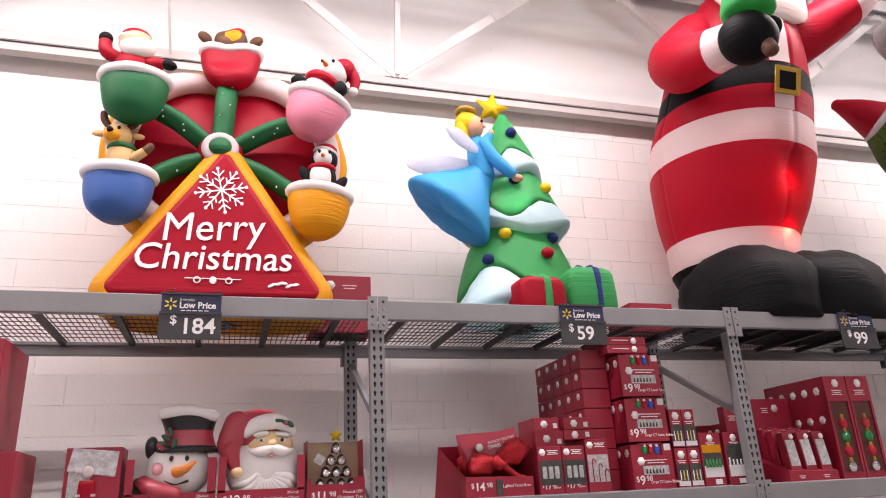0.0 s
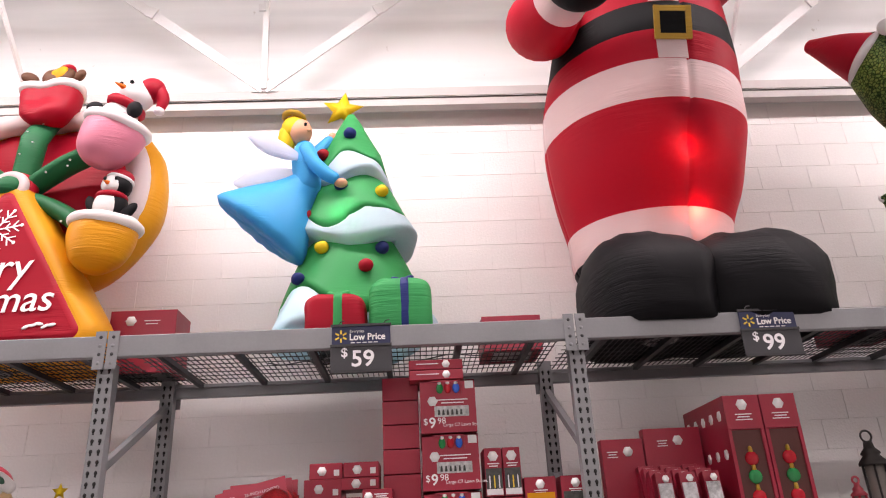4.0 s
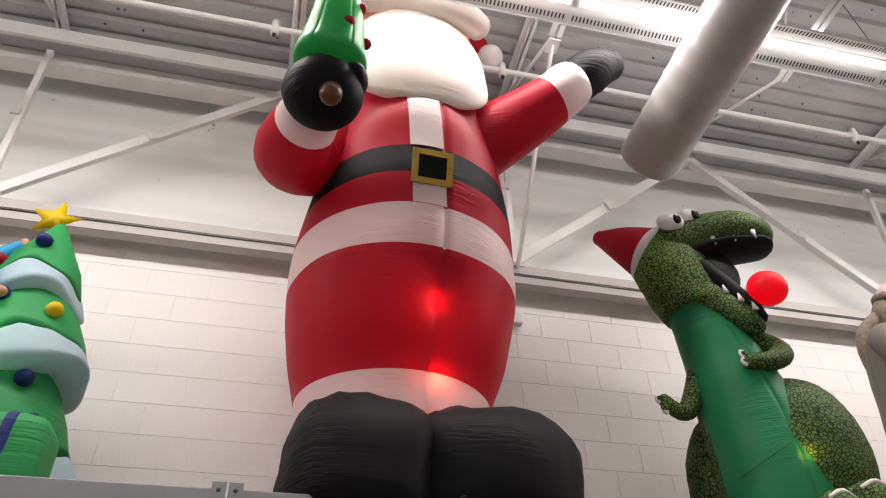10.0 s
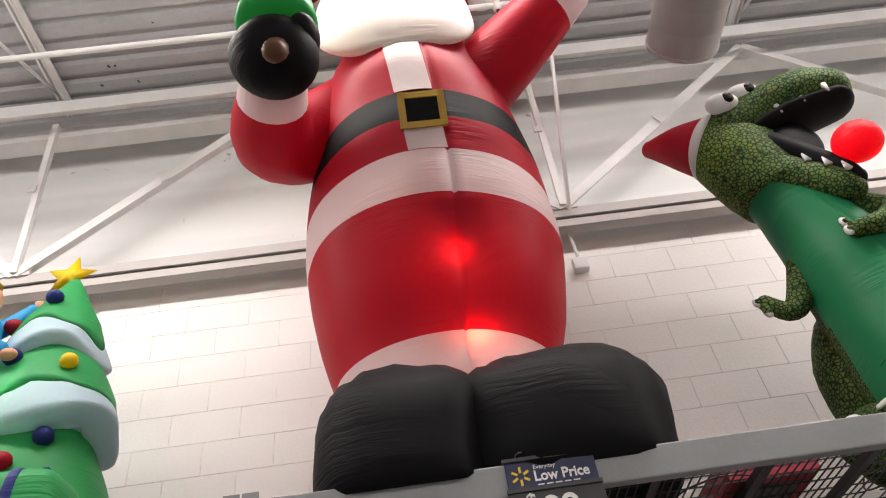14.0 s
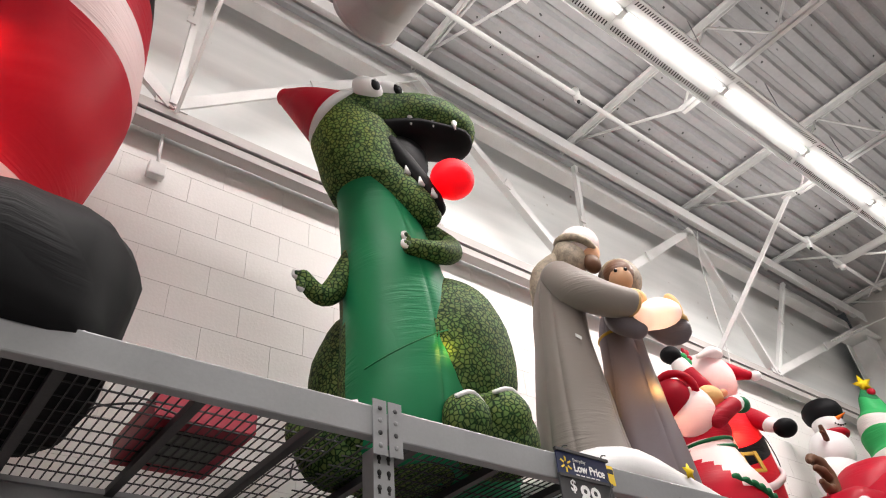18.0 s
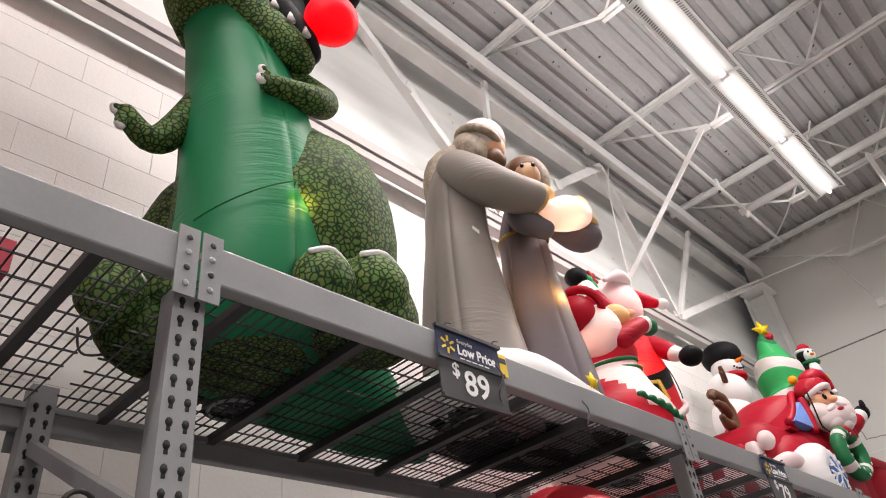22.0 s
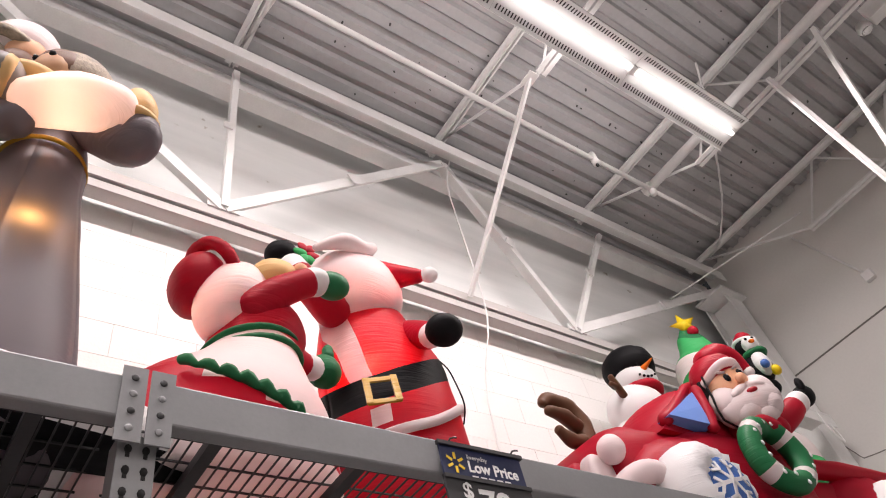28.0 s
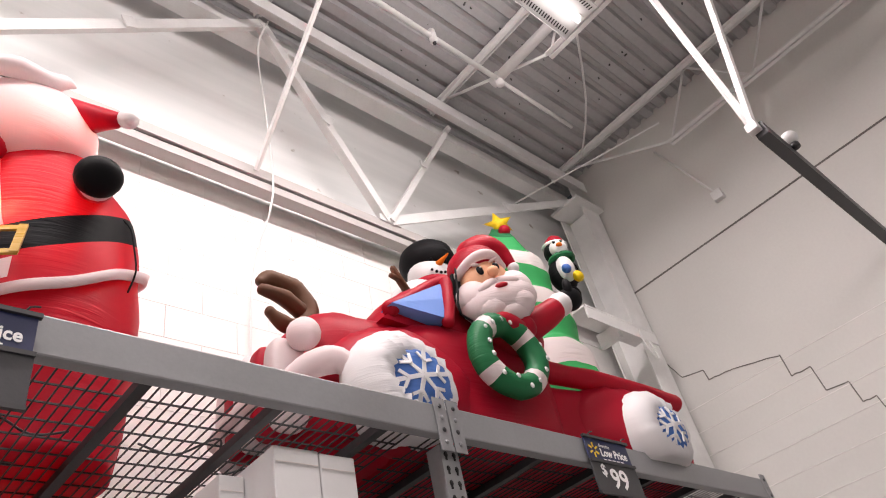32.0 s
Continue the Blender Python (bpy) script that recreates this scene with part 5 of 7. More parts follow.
for f in ((v[0], v[1], v[2], v[3]), (w[3], w[2], w[1], w[0]), (v[0], w[0], w[1], v[1]), (v[1], w[1], w[2], v[2]), (v[2], w[2], w[3], v[3]), (v[3], w[3], w[0], v[0])):
    sh.bm.faces.new(f).material_index = sh.mi(WINDOWBLUE)
sh.done("side_window", truck, "blue printed side window")
Shape().box((11.76, 4.455, 3.60), (0.15, 0.02, 0.17), BLACK, R3(0, 12, -6), bevel=0.004).done("open_window", truck, "dark open window")
Shape().tube([(11.70, 4.42, 3.70), (11.665, 4.41, 3.55), (11.64, 4.405, 3.40), (11.80, 4.395, 3.37), (11.96, 4.385, 3.36)], [.006] * 5, BLACK, seg=6, sub=2).done("window_piping", truck, "black window piping")
for wx, wz, wr, wd in ((11.235, 2.95, .145, -.04), (12.70, 2.925, .125, -.02)):
    wy = flank(wx) + wd
    sh = Shape()
    sh.torus((wx, wy, wz), wr, .105, WHITE, R3(90, 0, 0), 40, 16)
    for q in sh.bm.verts:
        a = math.atan2(q.co.z - wz, q.co.x - wx)
        q.co.y += .008 * math.sin(18 * a)
        q.co.y = wy + (q.co.y - wy) * 1.15
        q.co.z = max(q.co.z, DECK)
    sh.swell(0.010, 12)
    wh = sh.done("wheel", truck, "puffed white wheel")
    turn = R3(0, 0, -7)
    Shape().ball((wx + .012, wy - .075, wz), (wr + .022, .06, wr + .022), MIDBLUE, turn, seg=26).done("hub_disc", wh, "blue hub disc")
    sh = Shape()
    for k in range(6):
        a = math.pi * k / 3 + 0.25
        d = Vector((math.cos(a), -.12 * math.cos(a), math.sin(a)))
        e = Vector((-math.sin(a), 0, math.cos(a)))
        c = Vector((wx + .006, wy - .139, wz))
        reach = wr - .02
        sh.bar(c, c + d * reach + Vector((0, .020, 0)), 0.006, 0.018, WHITE, up=e)
        for m in (-1, 1):
            sh.bar(c + d * reach * .55 + Vector((0, .005, 0)), c + d * reach * .78 + e * m * .036 + Vector((0, .014, 0)), 0.006, 0.013, WHITE, up=e)
    sh.done("snowflake", wh, "white snowflake print")
sh = Shape()
sh.ball((10.935, 4.62, 3.235), (.068, .062, .072), PINKWHITE, R3(0, 20, 0), seg=20)
pucker(sh, .004).done("headlight", truck, "pale puffed headlight")
sh = Shape()
sh.tube([(10.86, 4.66, 3.00), (10.92, 4.56, 3.055), (11.0, 4.50, 3.06), (11.05, 4.47, 2.99)], [.045, .055, .05, .035], PINKWHITE, seg=16)
sh.tube([(10.86, 4.68, 3.01), (10.83, 4.9, 3.01), (10.85, 5.15, 3.01)], [.045, .05, .045], PINKWHITE, seg=16)
pucker(sh, .004).done("bumper", truck, "pale puffed bumper")
for k in range(5):
    sh = Shape()
    slab(sh, 10.80 + .012 * abs(k - 2), 10.98, 4.66 + .095 * k, 4.765 + .095 * k, 2.86, 3.27 - .012 * abs(k - 2), PINKWHITE if k % 2 == 0 else RED, .5)
    sh.done("grille_bar", truck, "puffed grille bar")
sh = Shape()
sh.tube([(11.10, 4.88, 3.34), (11.14, 4.88, 3.48), (11.14, 4.88, 3.60), (11.06, 4.88, 3.69), (10.97, 4.88, 3.70), (10.91, 4.88, 3.67)], [.045, .05, .052, .05, .045, .03], BROWN, seg=14)
sh.tube([(11.12, 4.88, 3.56), (11.02, 4.86, 3.60), (10.90, 4.85, 3.60)], [.042, .04, .028], BROWN, seg=12)
sh.tube([(11.12, 4.88, 3.48), (11.02, 4.87, 3.46), (10.94, 4.86, 3.50)], [.04, .038, .025], BROWN, seg=12)
sh.swell(0.012, 14)
sh.done("antler", truck, "brown cloth antler")


def wreath_band(i):
    return PINKWHITE if i % 11 in (4, 5) else DARKGREEN


sh = Shape()
sh.torus((11.80, 4.335, 3.185), .158, .056, DARKGREEN, R3(90, 0, -7), 44, 12, bands=wreath_band)
wr = pucker(sh, .004).done("wreath", truck, "dark green puffed wreath")
rnd = random.Random(8)
for k in range(14):
    a = 2 * math.pi * k / 14 + rnd.uniform(-.15, .15)
    q = .158 + rnd.uniform(-.02, .02)
    Shape().ball((11.80 + q * math.cos(a), 4.282 - .115 * q * math.cos(a), 3.185 + q * math.sin(a)), (.013, .006, .013), WHITE, seg=6).done("print_dot", wr, "white printed dot")
Shape().ball((11.86, 4.31, 3.345), (.105, .045, .05), RED, R3(0, 15, 0), seg=16).ball((11.95, 4.30, 3.36), (.06, .04, .06), RED, seg=12).done("bow", wr, "red bow")

# driver leaning out of the window, head tilted
HEAD = Matrix.Translation((11.86, 4.39, 3.625)) @ R3(0, 0, -32) @ R3(0, -14, 0) @ Matrix.Scale(.84, 4)
sh = Shape()
sh.ball((0, 0, .02), (.15, .135, .15), SKIN, seg=26)
sh.ball((0, -.04, -.15), (.235, .125, .14), PINKWHITE, seg=28)
for q in (-1, 1):
    sh.ball((q * .125, -.03, -.09), (.115, .105, .12), PINKWHITE, seg=18)
    sh.ball((q * .075, -.055, -.20), (.115, .10, .095), PINKWHITE, seg=18)
    sh.ball((q * .062, -.128, -.078), (.075, .036, .032), PINKWHITE, R3(0, q * 14, 0), seg=18)
    sh.ball((q * .052, -.128, .035), (.021, .014, .031), BLACK, seg=12)
    sh.ball((q * .052 + .006, -.141, .048), .007, WHITE, seg=6)
    sh.ball((q * .058, -.120, .087), (.034, .012, .010), PINKWHITE, R3(0, -q * 16, 0), seg=10)
sh.ball((0, -.05, -.25), (.13, .09, .075), PINKWHITE, seg=18)
sh.ball((0, -.160, -.012), (.036, .03, .032), SKIN, seg=14)
sh.ball((0, -.155, -.118), (.042, .02, .018), DEEPRED, seg=12)
sh.tube([(-.155, -.01, .095), (-.08, -.105, .125), (0, -.135, .135), (.08, -.105, .125), (.155, -.01, .095)], [.026, .03, .032, .03, .026], PINKWHITE, seg=14)
sh.ball((0, .02, .15), (.165, .15, .145), RED, seg=26)
sh.tube([(.02, .0, .24), (.12, -.01, .265), (.20, -.01, .20), (.225, 0, .10)], [.10, .085, .055, .03], RED, seg=16)
sh.ball((.225, 0, .075), .035, WHITE, seg=12)
for v in sh.bm.verts:
    v.co = HEAD @ v.co
sh.ball((12.0, 4.45, 3.40), (.22, .12, .13), RED, seg=20)
sh.tube([(12.02, 4.40, 3.40), (12.12, 4.32, 3.46), (12.20, 4.27, 3.52), (12.235, 4.255, 3.545)], [.08, .072, .062, .064], [RED, RED, WHITE], seg=16)
sh.ball((12.31, 4.235, 3.59), (.08, .06, .062), BLACK, R3(0, -25, 0), seg=16)
sh.ball((12.265, 4.20, 3.635), (.025, .025, .045), BLACK, seg=10)
sh.swell(0.005, 9)
sh.done("driver_figure", truck, "red-capped bearded driver figure")

BED_TREE = ((3.16, .30), (3.38, .345), (3.47, .335), (3.64, .325), (3.72, .275), (3.92, .30), (4.06, .285), (4.13, .225), (4.30, .245), (4.43, .225), (4.50, .165), (4.66, .10), (4.76, .035))
sh = Shape()
sh.body([(12.80, 4.86, z, r, r * .94) for z, r in BED_TREE],
        [GREEN, GREEN, PINKWHITE, GREEN, GREEN, PINKWHITE, GREEN, GREEN, PINKWHITE, GREEN, GREEN, DARKGREEN], seg=40)
for v in sh.bm.verts:
    a = math.atan2(v.co.y - 4.86, v.co.x - 12.80)
    v.co.z += .035 * math.sin(2 * a + 1.2 + v.co.z * 3)
pucker(sh.swell(0.012, 6), .004)
tt = sh.done("bed_tree", truck, "green and white banded tree")
Shape().star((12.85, 4.86, 4.86), .115, .055, .035, YELLOW, R3(0, -10, -40)).done("star", tt, "yellow star")
Shape().ball((12.81, 4.81, 4.735), .042, RED).done("bauble", tt)
Shape().ball((12.53, 4.70, 4.14), .042, AMBER).done("bauble", tt)

sh = Shape()
sh.ball((12.92, 4.52, 4.63), (.105, .10, .11), BLACK, seg=18)
sh.ball((12.875, 4.465, 4.61), (.08, .07, .085), WHITE, seg=16)
sh.ball((12.825, 4.42, 4.60), (.028, .028, .02), ORANGE, seg=10)
eyes(sh, (12.825, 4.425, 4.64), 0.03, 0.012, (-0.6, -0.8, 0))
santa_hat(sh, (12.93, 4.52, 4.70), .085, (13.05, 4.50, 4.76))
sh.ball((12.93, 4.54, 4.40), (.12, .11, .17), BLACK, seg=18)
sh.ball((12.885, 4.475, 4.40), (.08, .07, .13), WHITE, seg=16)
sh.torus((12.92, 4.50, 4.53), .085, .028, DARKGREEN, None, 18, 8)
sh.ball((13.05, 4.52, 4.48), (.035, .06, .12), BLACK, R3(0, -20, 0), seg=12)
sh.ball((12.93, 4.42, 4.30), (.055, .04, .05), YELLOW, seg=12)
sh.ball((12.80, 4.42, 4.33), (.045, .035, .04), MIDBLUE, seg=12)
sh.ball((12.95, 4.55, 4.2), (.09, .08, .08), BLACK, seg=12)
for v in sh.bm.verts:
    v.co = Vector((12.93, 4.52, 4.60)) + (v.co - Vector((12.93, 4.52, 4.60))) * 0.84
sh.done("penguin", truck, "black and white penguin figure")

sh = Shape()
sh.ball((12.05, 5.02, 4.22), (.30, .22, .26), WHITE, seg=24)
sh.ball((12.05, 5.05, 3.85), (.36, .24, .36), WHITE, seg=24)
sh.ball((12.16, 4.99, 4.56), (.20, .17, .18), WHITE, seg=22)
sh.tube([(12.16, 5.0, 4.72), (12.16, 5.0, 4.745)], [.225, .225], BLACK, seg=26, round_ends=True)
sh.ball((12.16, 5.0, 4.80), (.18, .165, .12), BLACK, seg=22)
hc, hd_ = Vector((12.16, 4.99, 4.56)), Vector((-0.35, -0.94, 0))
hs = Vector((-hd_.y, hd_.x, 0))
sh.tube([hc + hd_ * .16 + Vector((0, 0, .03)), hc + hd_ * .27 + Vector((.05, 0, .06))], [.03, .006], ORANGE, seg=10)
for q in (-.055, .055):
    sh.ball(hc + hd_ * .165 + hs * q + Vector((0, 0, .07)), .017, BLACK, seg=8)
for k in range(5):
    sh.ball(hc + hd_ * .172 + hs * (.035 * (k - 2)) + Vector((0, 0, -.045 - .02 * math.sin(math.pi * k / 4))), .011, BLACK, seg=8)
sh.torus((12.13, 4.99, 4.42), .16, .04, RED, None, 22, 8)
sh.tube([(11.85, 4.95, 4.25), (11.72, 4.9, 4.33), (11.66, 4.88, 4.40)], [.035, .03, .02], BROWN, seg=10)
sh.tube([(11.72, 4.9, 4.33), (11.64, 4.89, 4.33)], [.025, .02], BROWN, seg=8)
sh.swell(0.006, 6)
for v in sh.bm.verts:
    v.co = Vector((12.2, 5.0, 4.45)) + (v.co - Vector((12.12, 5.0, 4.45))) * 0.86
sh.done("snowman", truck, "white snowman in a black hat")


def rider_stand(dx, dy):
    return lambda x, y, z: (x + dx, y + dy, DECK + (z - DECK) * .93)


settle(truck, rider_stand(.14, .11), only=("penguin",))
settle(truck, rider_stand(.15, .20), only=("snowman",))
bulb(11.86, 4.37, 3.52, 1.3, (1.0, 0.42, 0.25), 0.03)


# ferris wheel display
wheel = thing("inflatable_ferris_wheel", "red inflatable ferris wheel with lettered front", "inflatable")
FX, FZ = 0.60, 3.96
sh = Shape()
sh.rings([(Vector((FX, y, FZ)), Vector((r, 0, 0)), Vector((0, 0, r * .95)), 48) for y, r in ((4.98, .5), (4.93, .69), (4.85, .71), (4.78, .69), (4.74, .5), (4.73, .1))], RED)
sh.swell(0.015, 4)
sh.done("wheel_disc", wheel, "red puffed wheel disc")
sh = Shape().torus((FX, 4.83, FZ), .715, .115, AMBER, R3(90, 0, 0), 64, 16, squash=0.95)
for v in sh.bm.verts:
    v.co.y = 4.83 + (v.co.y - 4.83) * 1.35
sh.swell(0.014, 6)
sh.done("wheel_rim", wheel, "yellow puffed rim")
sh = Shape().torus((FX, 4.71, FZ), .685, .085, PINKWHITE, R3(90, 0, 0), 56, 12, squash=0.95)
sh.done("rim_band", wheel, "pale inner rim band")
HUB = Vector((0.55, 4.60, 3.91))
SEATS = [((0.0, 4.46, 4.31), DARKGREEN), ((0.58, 4.56, 4.76), RED), ((1.19, 4.45, 4.29), PINK), ((1.20, 4.54, 3.60), AMBER), ((-0.03, 4.54, 3.64), MIDBLUE)]
for c, m in SEATS:
    c = Vector(c)
    sh = Shape().tube([HUB + Vector((0, .06, 0)), HUB.lerp(c, 0.5) + Vector((0, .05, 0)), c + Vector((0, .05, -.10))], [.075, .085, .08], DARKGREEN, seg=16, flat=0.7)
    sp_ = sh.done("spoke", wheel, "dark green spoke")
    a = HUB + Vector((0, -.015, 0))
    for k in range(1, 5):
        q = a.lerp(c + Vector((0, -.02, -.1)), 0.25 + 0.12 * k)
        Shape().ball(q + Vector((.03 * (-1) ** k, 0, 0)), .007, WHITE, seg=6).done("light_dot", sp_, "small white light dot")
    sh = Shape()
    sh.body([(c.x, c.y, c.z - .30, .03, .03), (c.x, c.y, c.z - .29, .08, .07), (c.x, c.y, c.z - .22, .16, .135), (c.x, c.y, c.z - .10, .20, .165), (c.x, c.y, c.z, .205, .17), (c.x, c.y, c.z + .03, .18, .15)], m, seg=28)
    tilt = -20 if m is PINK else (-6 if m is AMBER else 0)
    if tilt:
        bmesh.ops.rotate(sh.bm, verts=sh.bm.verts, cent=c, matrix=R3(0, -tilt, 0).to_3x3())
    sh.swell(0.008, 6)
    g = sh.done("gondola", wheel)
    sh = Shape().torus(c + Vector((0, 0, .015)), .195, .036, WHITE, R3(0, -tilt, 0), 32, 10, squash=0.83)
    sh.swell(0.006, 10)
    sh.done("fur_trim", g, "white fur trim")
hub = Shape().ball(HUB, (.145, .09, .14), RED, seg=24).done("hub", wheel, "red puffed hub")
Shape().torus(HUB + Vector((0, -.06, .0)), .085, .035, PINKWHITE, R3(90, 0, 0), 28, 10).done("hub_ring", hub, "white hub ring")
Shape().ball(HUB + Vector((0, -.08, 0)), (.075, .06, .07), DARKGREEN, seg=20).done("hub_button", hub, "green button")


def tri_ring(y, grow, n=60):
    """Rounded triangle outline at depth y."""
    pts, rad, out = [Vector((0.585, 3.80)), Vector((1.13, 2.93)), Vector((0.03, 2.93))], [0.09, 0.10, 0.10], []
    for i in range(3):
        p, a, b = pts[i], pts[i - 1], pts[(i + 1) % 3]
        d0, d1 = (p - a).normalized(), (b - p).normalized()
        n0, n1 = Vector((-d0.y, d0.x)), Vector((-d1.y, d1.x))
        for k in range(n // 3):
            t = k / (n // 3 - 1)
            out.append(p + (n0 * (1 - t) + n1 * t).normalized() * (rad[i] + grow))
    return [Vector((q.x, y, q.y)) for q in out]


def skin_rings(sh, rows, m):
    vs = [[sh.bm.verts.new(p) for p in r] for r in rows]
    n = len(rows[0])
    for i in range(len(rows) - 1):
        for k in range(n):
            f = sh.bm.faces.new((vs[i][k], vs[i][(k + 1) % n], vs[i + 1][(k + 1) % n], vs[i + 1][k]))
            f.smooth = True
            f.material_index = sh.mi(m)
    for r in (vs[0], vs[-1]):
        sh.bm.faces.new(r).material_index = sh.mi(m)


sh = Shape()
skin_rings(sh, [tri_ring(4.90, -.04), tri_ring(4.86, .02), tri_ring(4.74, .06), tri_ring(4.62, .06), tri_ring(4.54, .035), tri_ring(4.505, -.005), tri_ring(4.495, -.03)], AMBER)
for v in sh.bm.verts:
    v.co.z = max(v.co.z, DECK)
sh.done("sign_border", wheel, "amber cushion border")
sh = Shape()
skin_rings(sh, [tri_ring(4.51, -.035), tri_ring(4.492, -.045), tri_ring(4.484, -.075)], RED)
front = sh.done("sign_front", wheel, "red printed front")
sh = Shape()
slab(sh, -.06, 1.26, 4.56, 5.14, DECK, 2.92, AMBER)
sh.swell(0.01, 5)
for v in sh.bm.verts:
    v.co.z = max(v.co.z, DECK)
sh.done("base_cushion", wheel, "amber base cushion")
lettering("Merry", 0.265, INKWHITE, Matrix.Translation((0.545, 4.478, 3.235)) @ R3(90, 0, 0) @ R3(0, 0, 3), parent=front, align="CENTER", shear=0.12, squeeze=0.92, bold=0.0)
lettering("Christmas", 0.235, INKWHITE, Matrix.Translation((0.56, 4.478, 3.045)) @ R3(90, 0, 0) @ R3(0, 0, 1), parent=front, align="CENTER", shear=0.12, squeeze=0.95, bold=0.001)
sh = Shape()
fc = Vector((0.575, 4.480, 3.58))
for k in range(8):
    a = math.pi * k / 4 + 0.2
    d, e = Vector((math.cos(a), 0, math.sin(a))), Vector((-math.sin(a), 0, math.cos(a)))
    sh.bar(fc, fc + d * .15, 0.003, 0.009, INKWHITE, up=e)
    for q, w in ((.06, .035), (.10, .045)):
        for s in (-1, 1):
            sh.bar(fc + d * q, fc + d * (q + w * .8) + e * s * w * .8, 0.003, 0.008, INKWHITE, up=e)
    sh.ball(fc + d * .155, (.012, .002, .012), INKWHITE, seg=6)
sh.done("snowflake_print", front, "white snowflake print")
sh = Shape()
for s in (-1, 1):
    sh.bar((0.56, 4.480, 2.985), (0.56 + s * .16, 4.480, 2.985), 0.003, 0.005, INKWHITE, up=(0, 0, 1))
    sh.torus((0.56 + s * .09, 4.480, 2.975), .018, .004, INKWHITE, R3(90, 0, 0), 14, 6)
sh.ball((0.56, 4.48, 2.975), (.02, .003, .025), INKWHITE, seg=8)
sh.done("flourish_print", front, "white scroll print")
sh = Shape()
for k in range(5):
    sh.ball((0.90 + .035 * k, 4.480, 2.955 + .008 * (k % 3)), (.026, .003, .010), INKWHITE, R3(0, -30 + 20 * (k % 3), 0), seg=8)
sh.done("leaf_print", front, "white leaf sprig print")

# riders of the wheel
sh = Shape()
c = Vector((-0.02, 4.46, 4.355))
sh.ball(c + Vector((0, 0, .10)), (.12, .09, .12), RED).ball(c + Vector((0, -.03, .24)), (.11, .09, .10), SKIN).ball(c + Vector((.02, -.07, .19)), (.115, .06, .08), WHITE)
sh.ball(c + Vector((-.01, 0, .31)), (.10, .09, .065), RED).torus(c + Vector((-.01, -.01, .285)), .085, .025, WHITE, R3(10, 0, 0), 18, 8)
sh.tube([c + Vector((-.08, 0, .12)), c + Vector((-.17, -.02, .16)), c + Vector((-.19, -.02, .24))], [.045, .045, .04], RED).ball(c + Vector((-.19, -.02, .27)), .045, BLACK)
sh.tube([c + Vector((.08, -.03, .10)), c + Vector((.16, -.06, .08))], [.045, .045], RED).ball(c + Vector((.22, -.07, .08)), (.05, .04, .035), BLACK)
sh.done("rider_red_cap", wheel, "small bearded rider in red")
sh = Shape()
c = Vector((0.57, 4.56, 4.85))
sh.ball(c + Vector((0, 0, .08)), (.12, .09, .11), BROWN).ball(c + Vector((.01, -.05, .10)), (.07, .05, .07), AMBER)
sh.ball(c + Vector((.02, 0, .165)), (.08, .07, .04), RED).ball(c + Vector((.03, -.05, .12)), (.02, .02, .015), BLACK)
for s in (-1, 1):
    sh.ball(c + Vector((s * .18, -.02, .05)), (.05, .035, .045), BROWN)
sh.done("rider_bear", wheel, "small brown rider")
sh = Shape()
c = Vector((1.20, 4.46, 4.31))
sh.ball(c + Vector((-.02, 0, .06)), (.10, .09, .10), WHITE).ball(c + Vector((.05, -.01, .20)), (.105, .09, .095), WHITE)
sh.torus(c + Vector((.01, 0, .13)), .08, .03, RED, R3(0, 25, 0), 18, 8)
sh.ball(c + Vector((.13, 0, .24)), (.07, .075, .08), RED, R3(0, 40, 0)).tube([c + Vector((.15, 0, .26)), c + Vector((.20, 0, .18)), c + Vector((.19, 0, .10))], [.05, .035, .02], RED).ball(c + Vector((.19, 0, .10)), .028, WHITE)
sh.tube([c + Vector((.02, -.09, .205)), c + Vector((-.005, -.14, .20))], [.016, .004], ORANGE)
for q in ((.0, -.085, .235), (.06, -.098, .235)):
    sh.ball(c + Vector(q), .011, BLACK, seg=8)
sh.ball(c + Vector((-.13, -.05, .10)), (.045, .03, .035), BLACK).ball(c + Vector((.10, -.09, .05)), (.04, .035, .05), BLACK)
for v in sh.bm.verts:
    v.co = c + (v.co - c) * 1.22
sh.done("rider_snowman", wheel, "small snowman rider")
sh = Shape()
c = Vector((1.21, 4.53, 3.64))
sh.ball(c + Vector((0, 0, .10)), (.10, .09, .13), BLACK).ball(c + Vector((-.01, -.05, .09)), (.075, .05, .10), WHITE).ball(c + Vector((.02, -.01, .24)), (.09, .085, .09), BLACK).ball(c + Vector((.01, -.05, .235)), (.07, .05, .07), WHITE)
pg = sh.done("rider_penguin", wheel, "small penguin rider")
Shape().tube([c + Vector((.0, -.085, .23)), c + Vector((-.01, -.13, .225))], [.018, .004], ORANGE).done("beak", pg, "orange beak")
for q in (-.025, .045):
    Shape().ball(c + Vector((q, -.094, .262)), (.011, .009, .014), BLACK, seg=8).done("eye", pg, "black eye")
Shape().torus(c + Vector((.0, -.01, .16)), .075, .022, RED, None, 18, 8).done("scarf", pg, "red scarf")
Shape().ball(c + Vector((.03, 0, .31)), (.08, .075, .055), RED).done("cap", pg, "red cap")
Shape().torus(c + Vector((.03, 0, .295)), .07, .018, WHITE, R3(0, 15, 0), 18, 6).done("cap_trim", pg, "white cap trim")
for q, r in (((-.105, -.02, .10), -25), ((.115, -.02, .05), 40)):
    Shape().ball(c + Vector(q), (.035, .03, .08), BLACK, R3(0, r, 0)).done("flipper", pg, "black flipper")
sh = Shape()
c = Vector((-0.04, 4.54, 3.685))
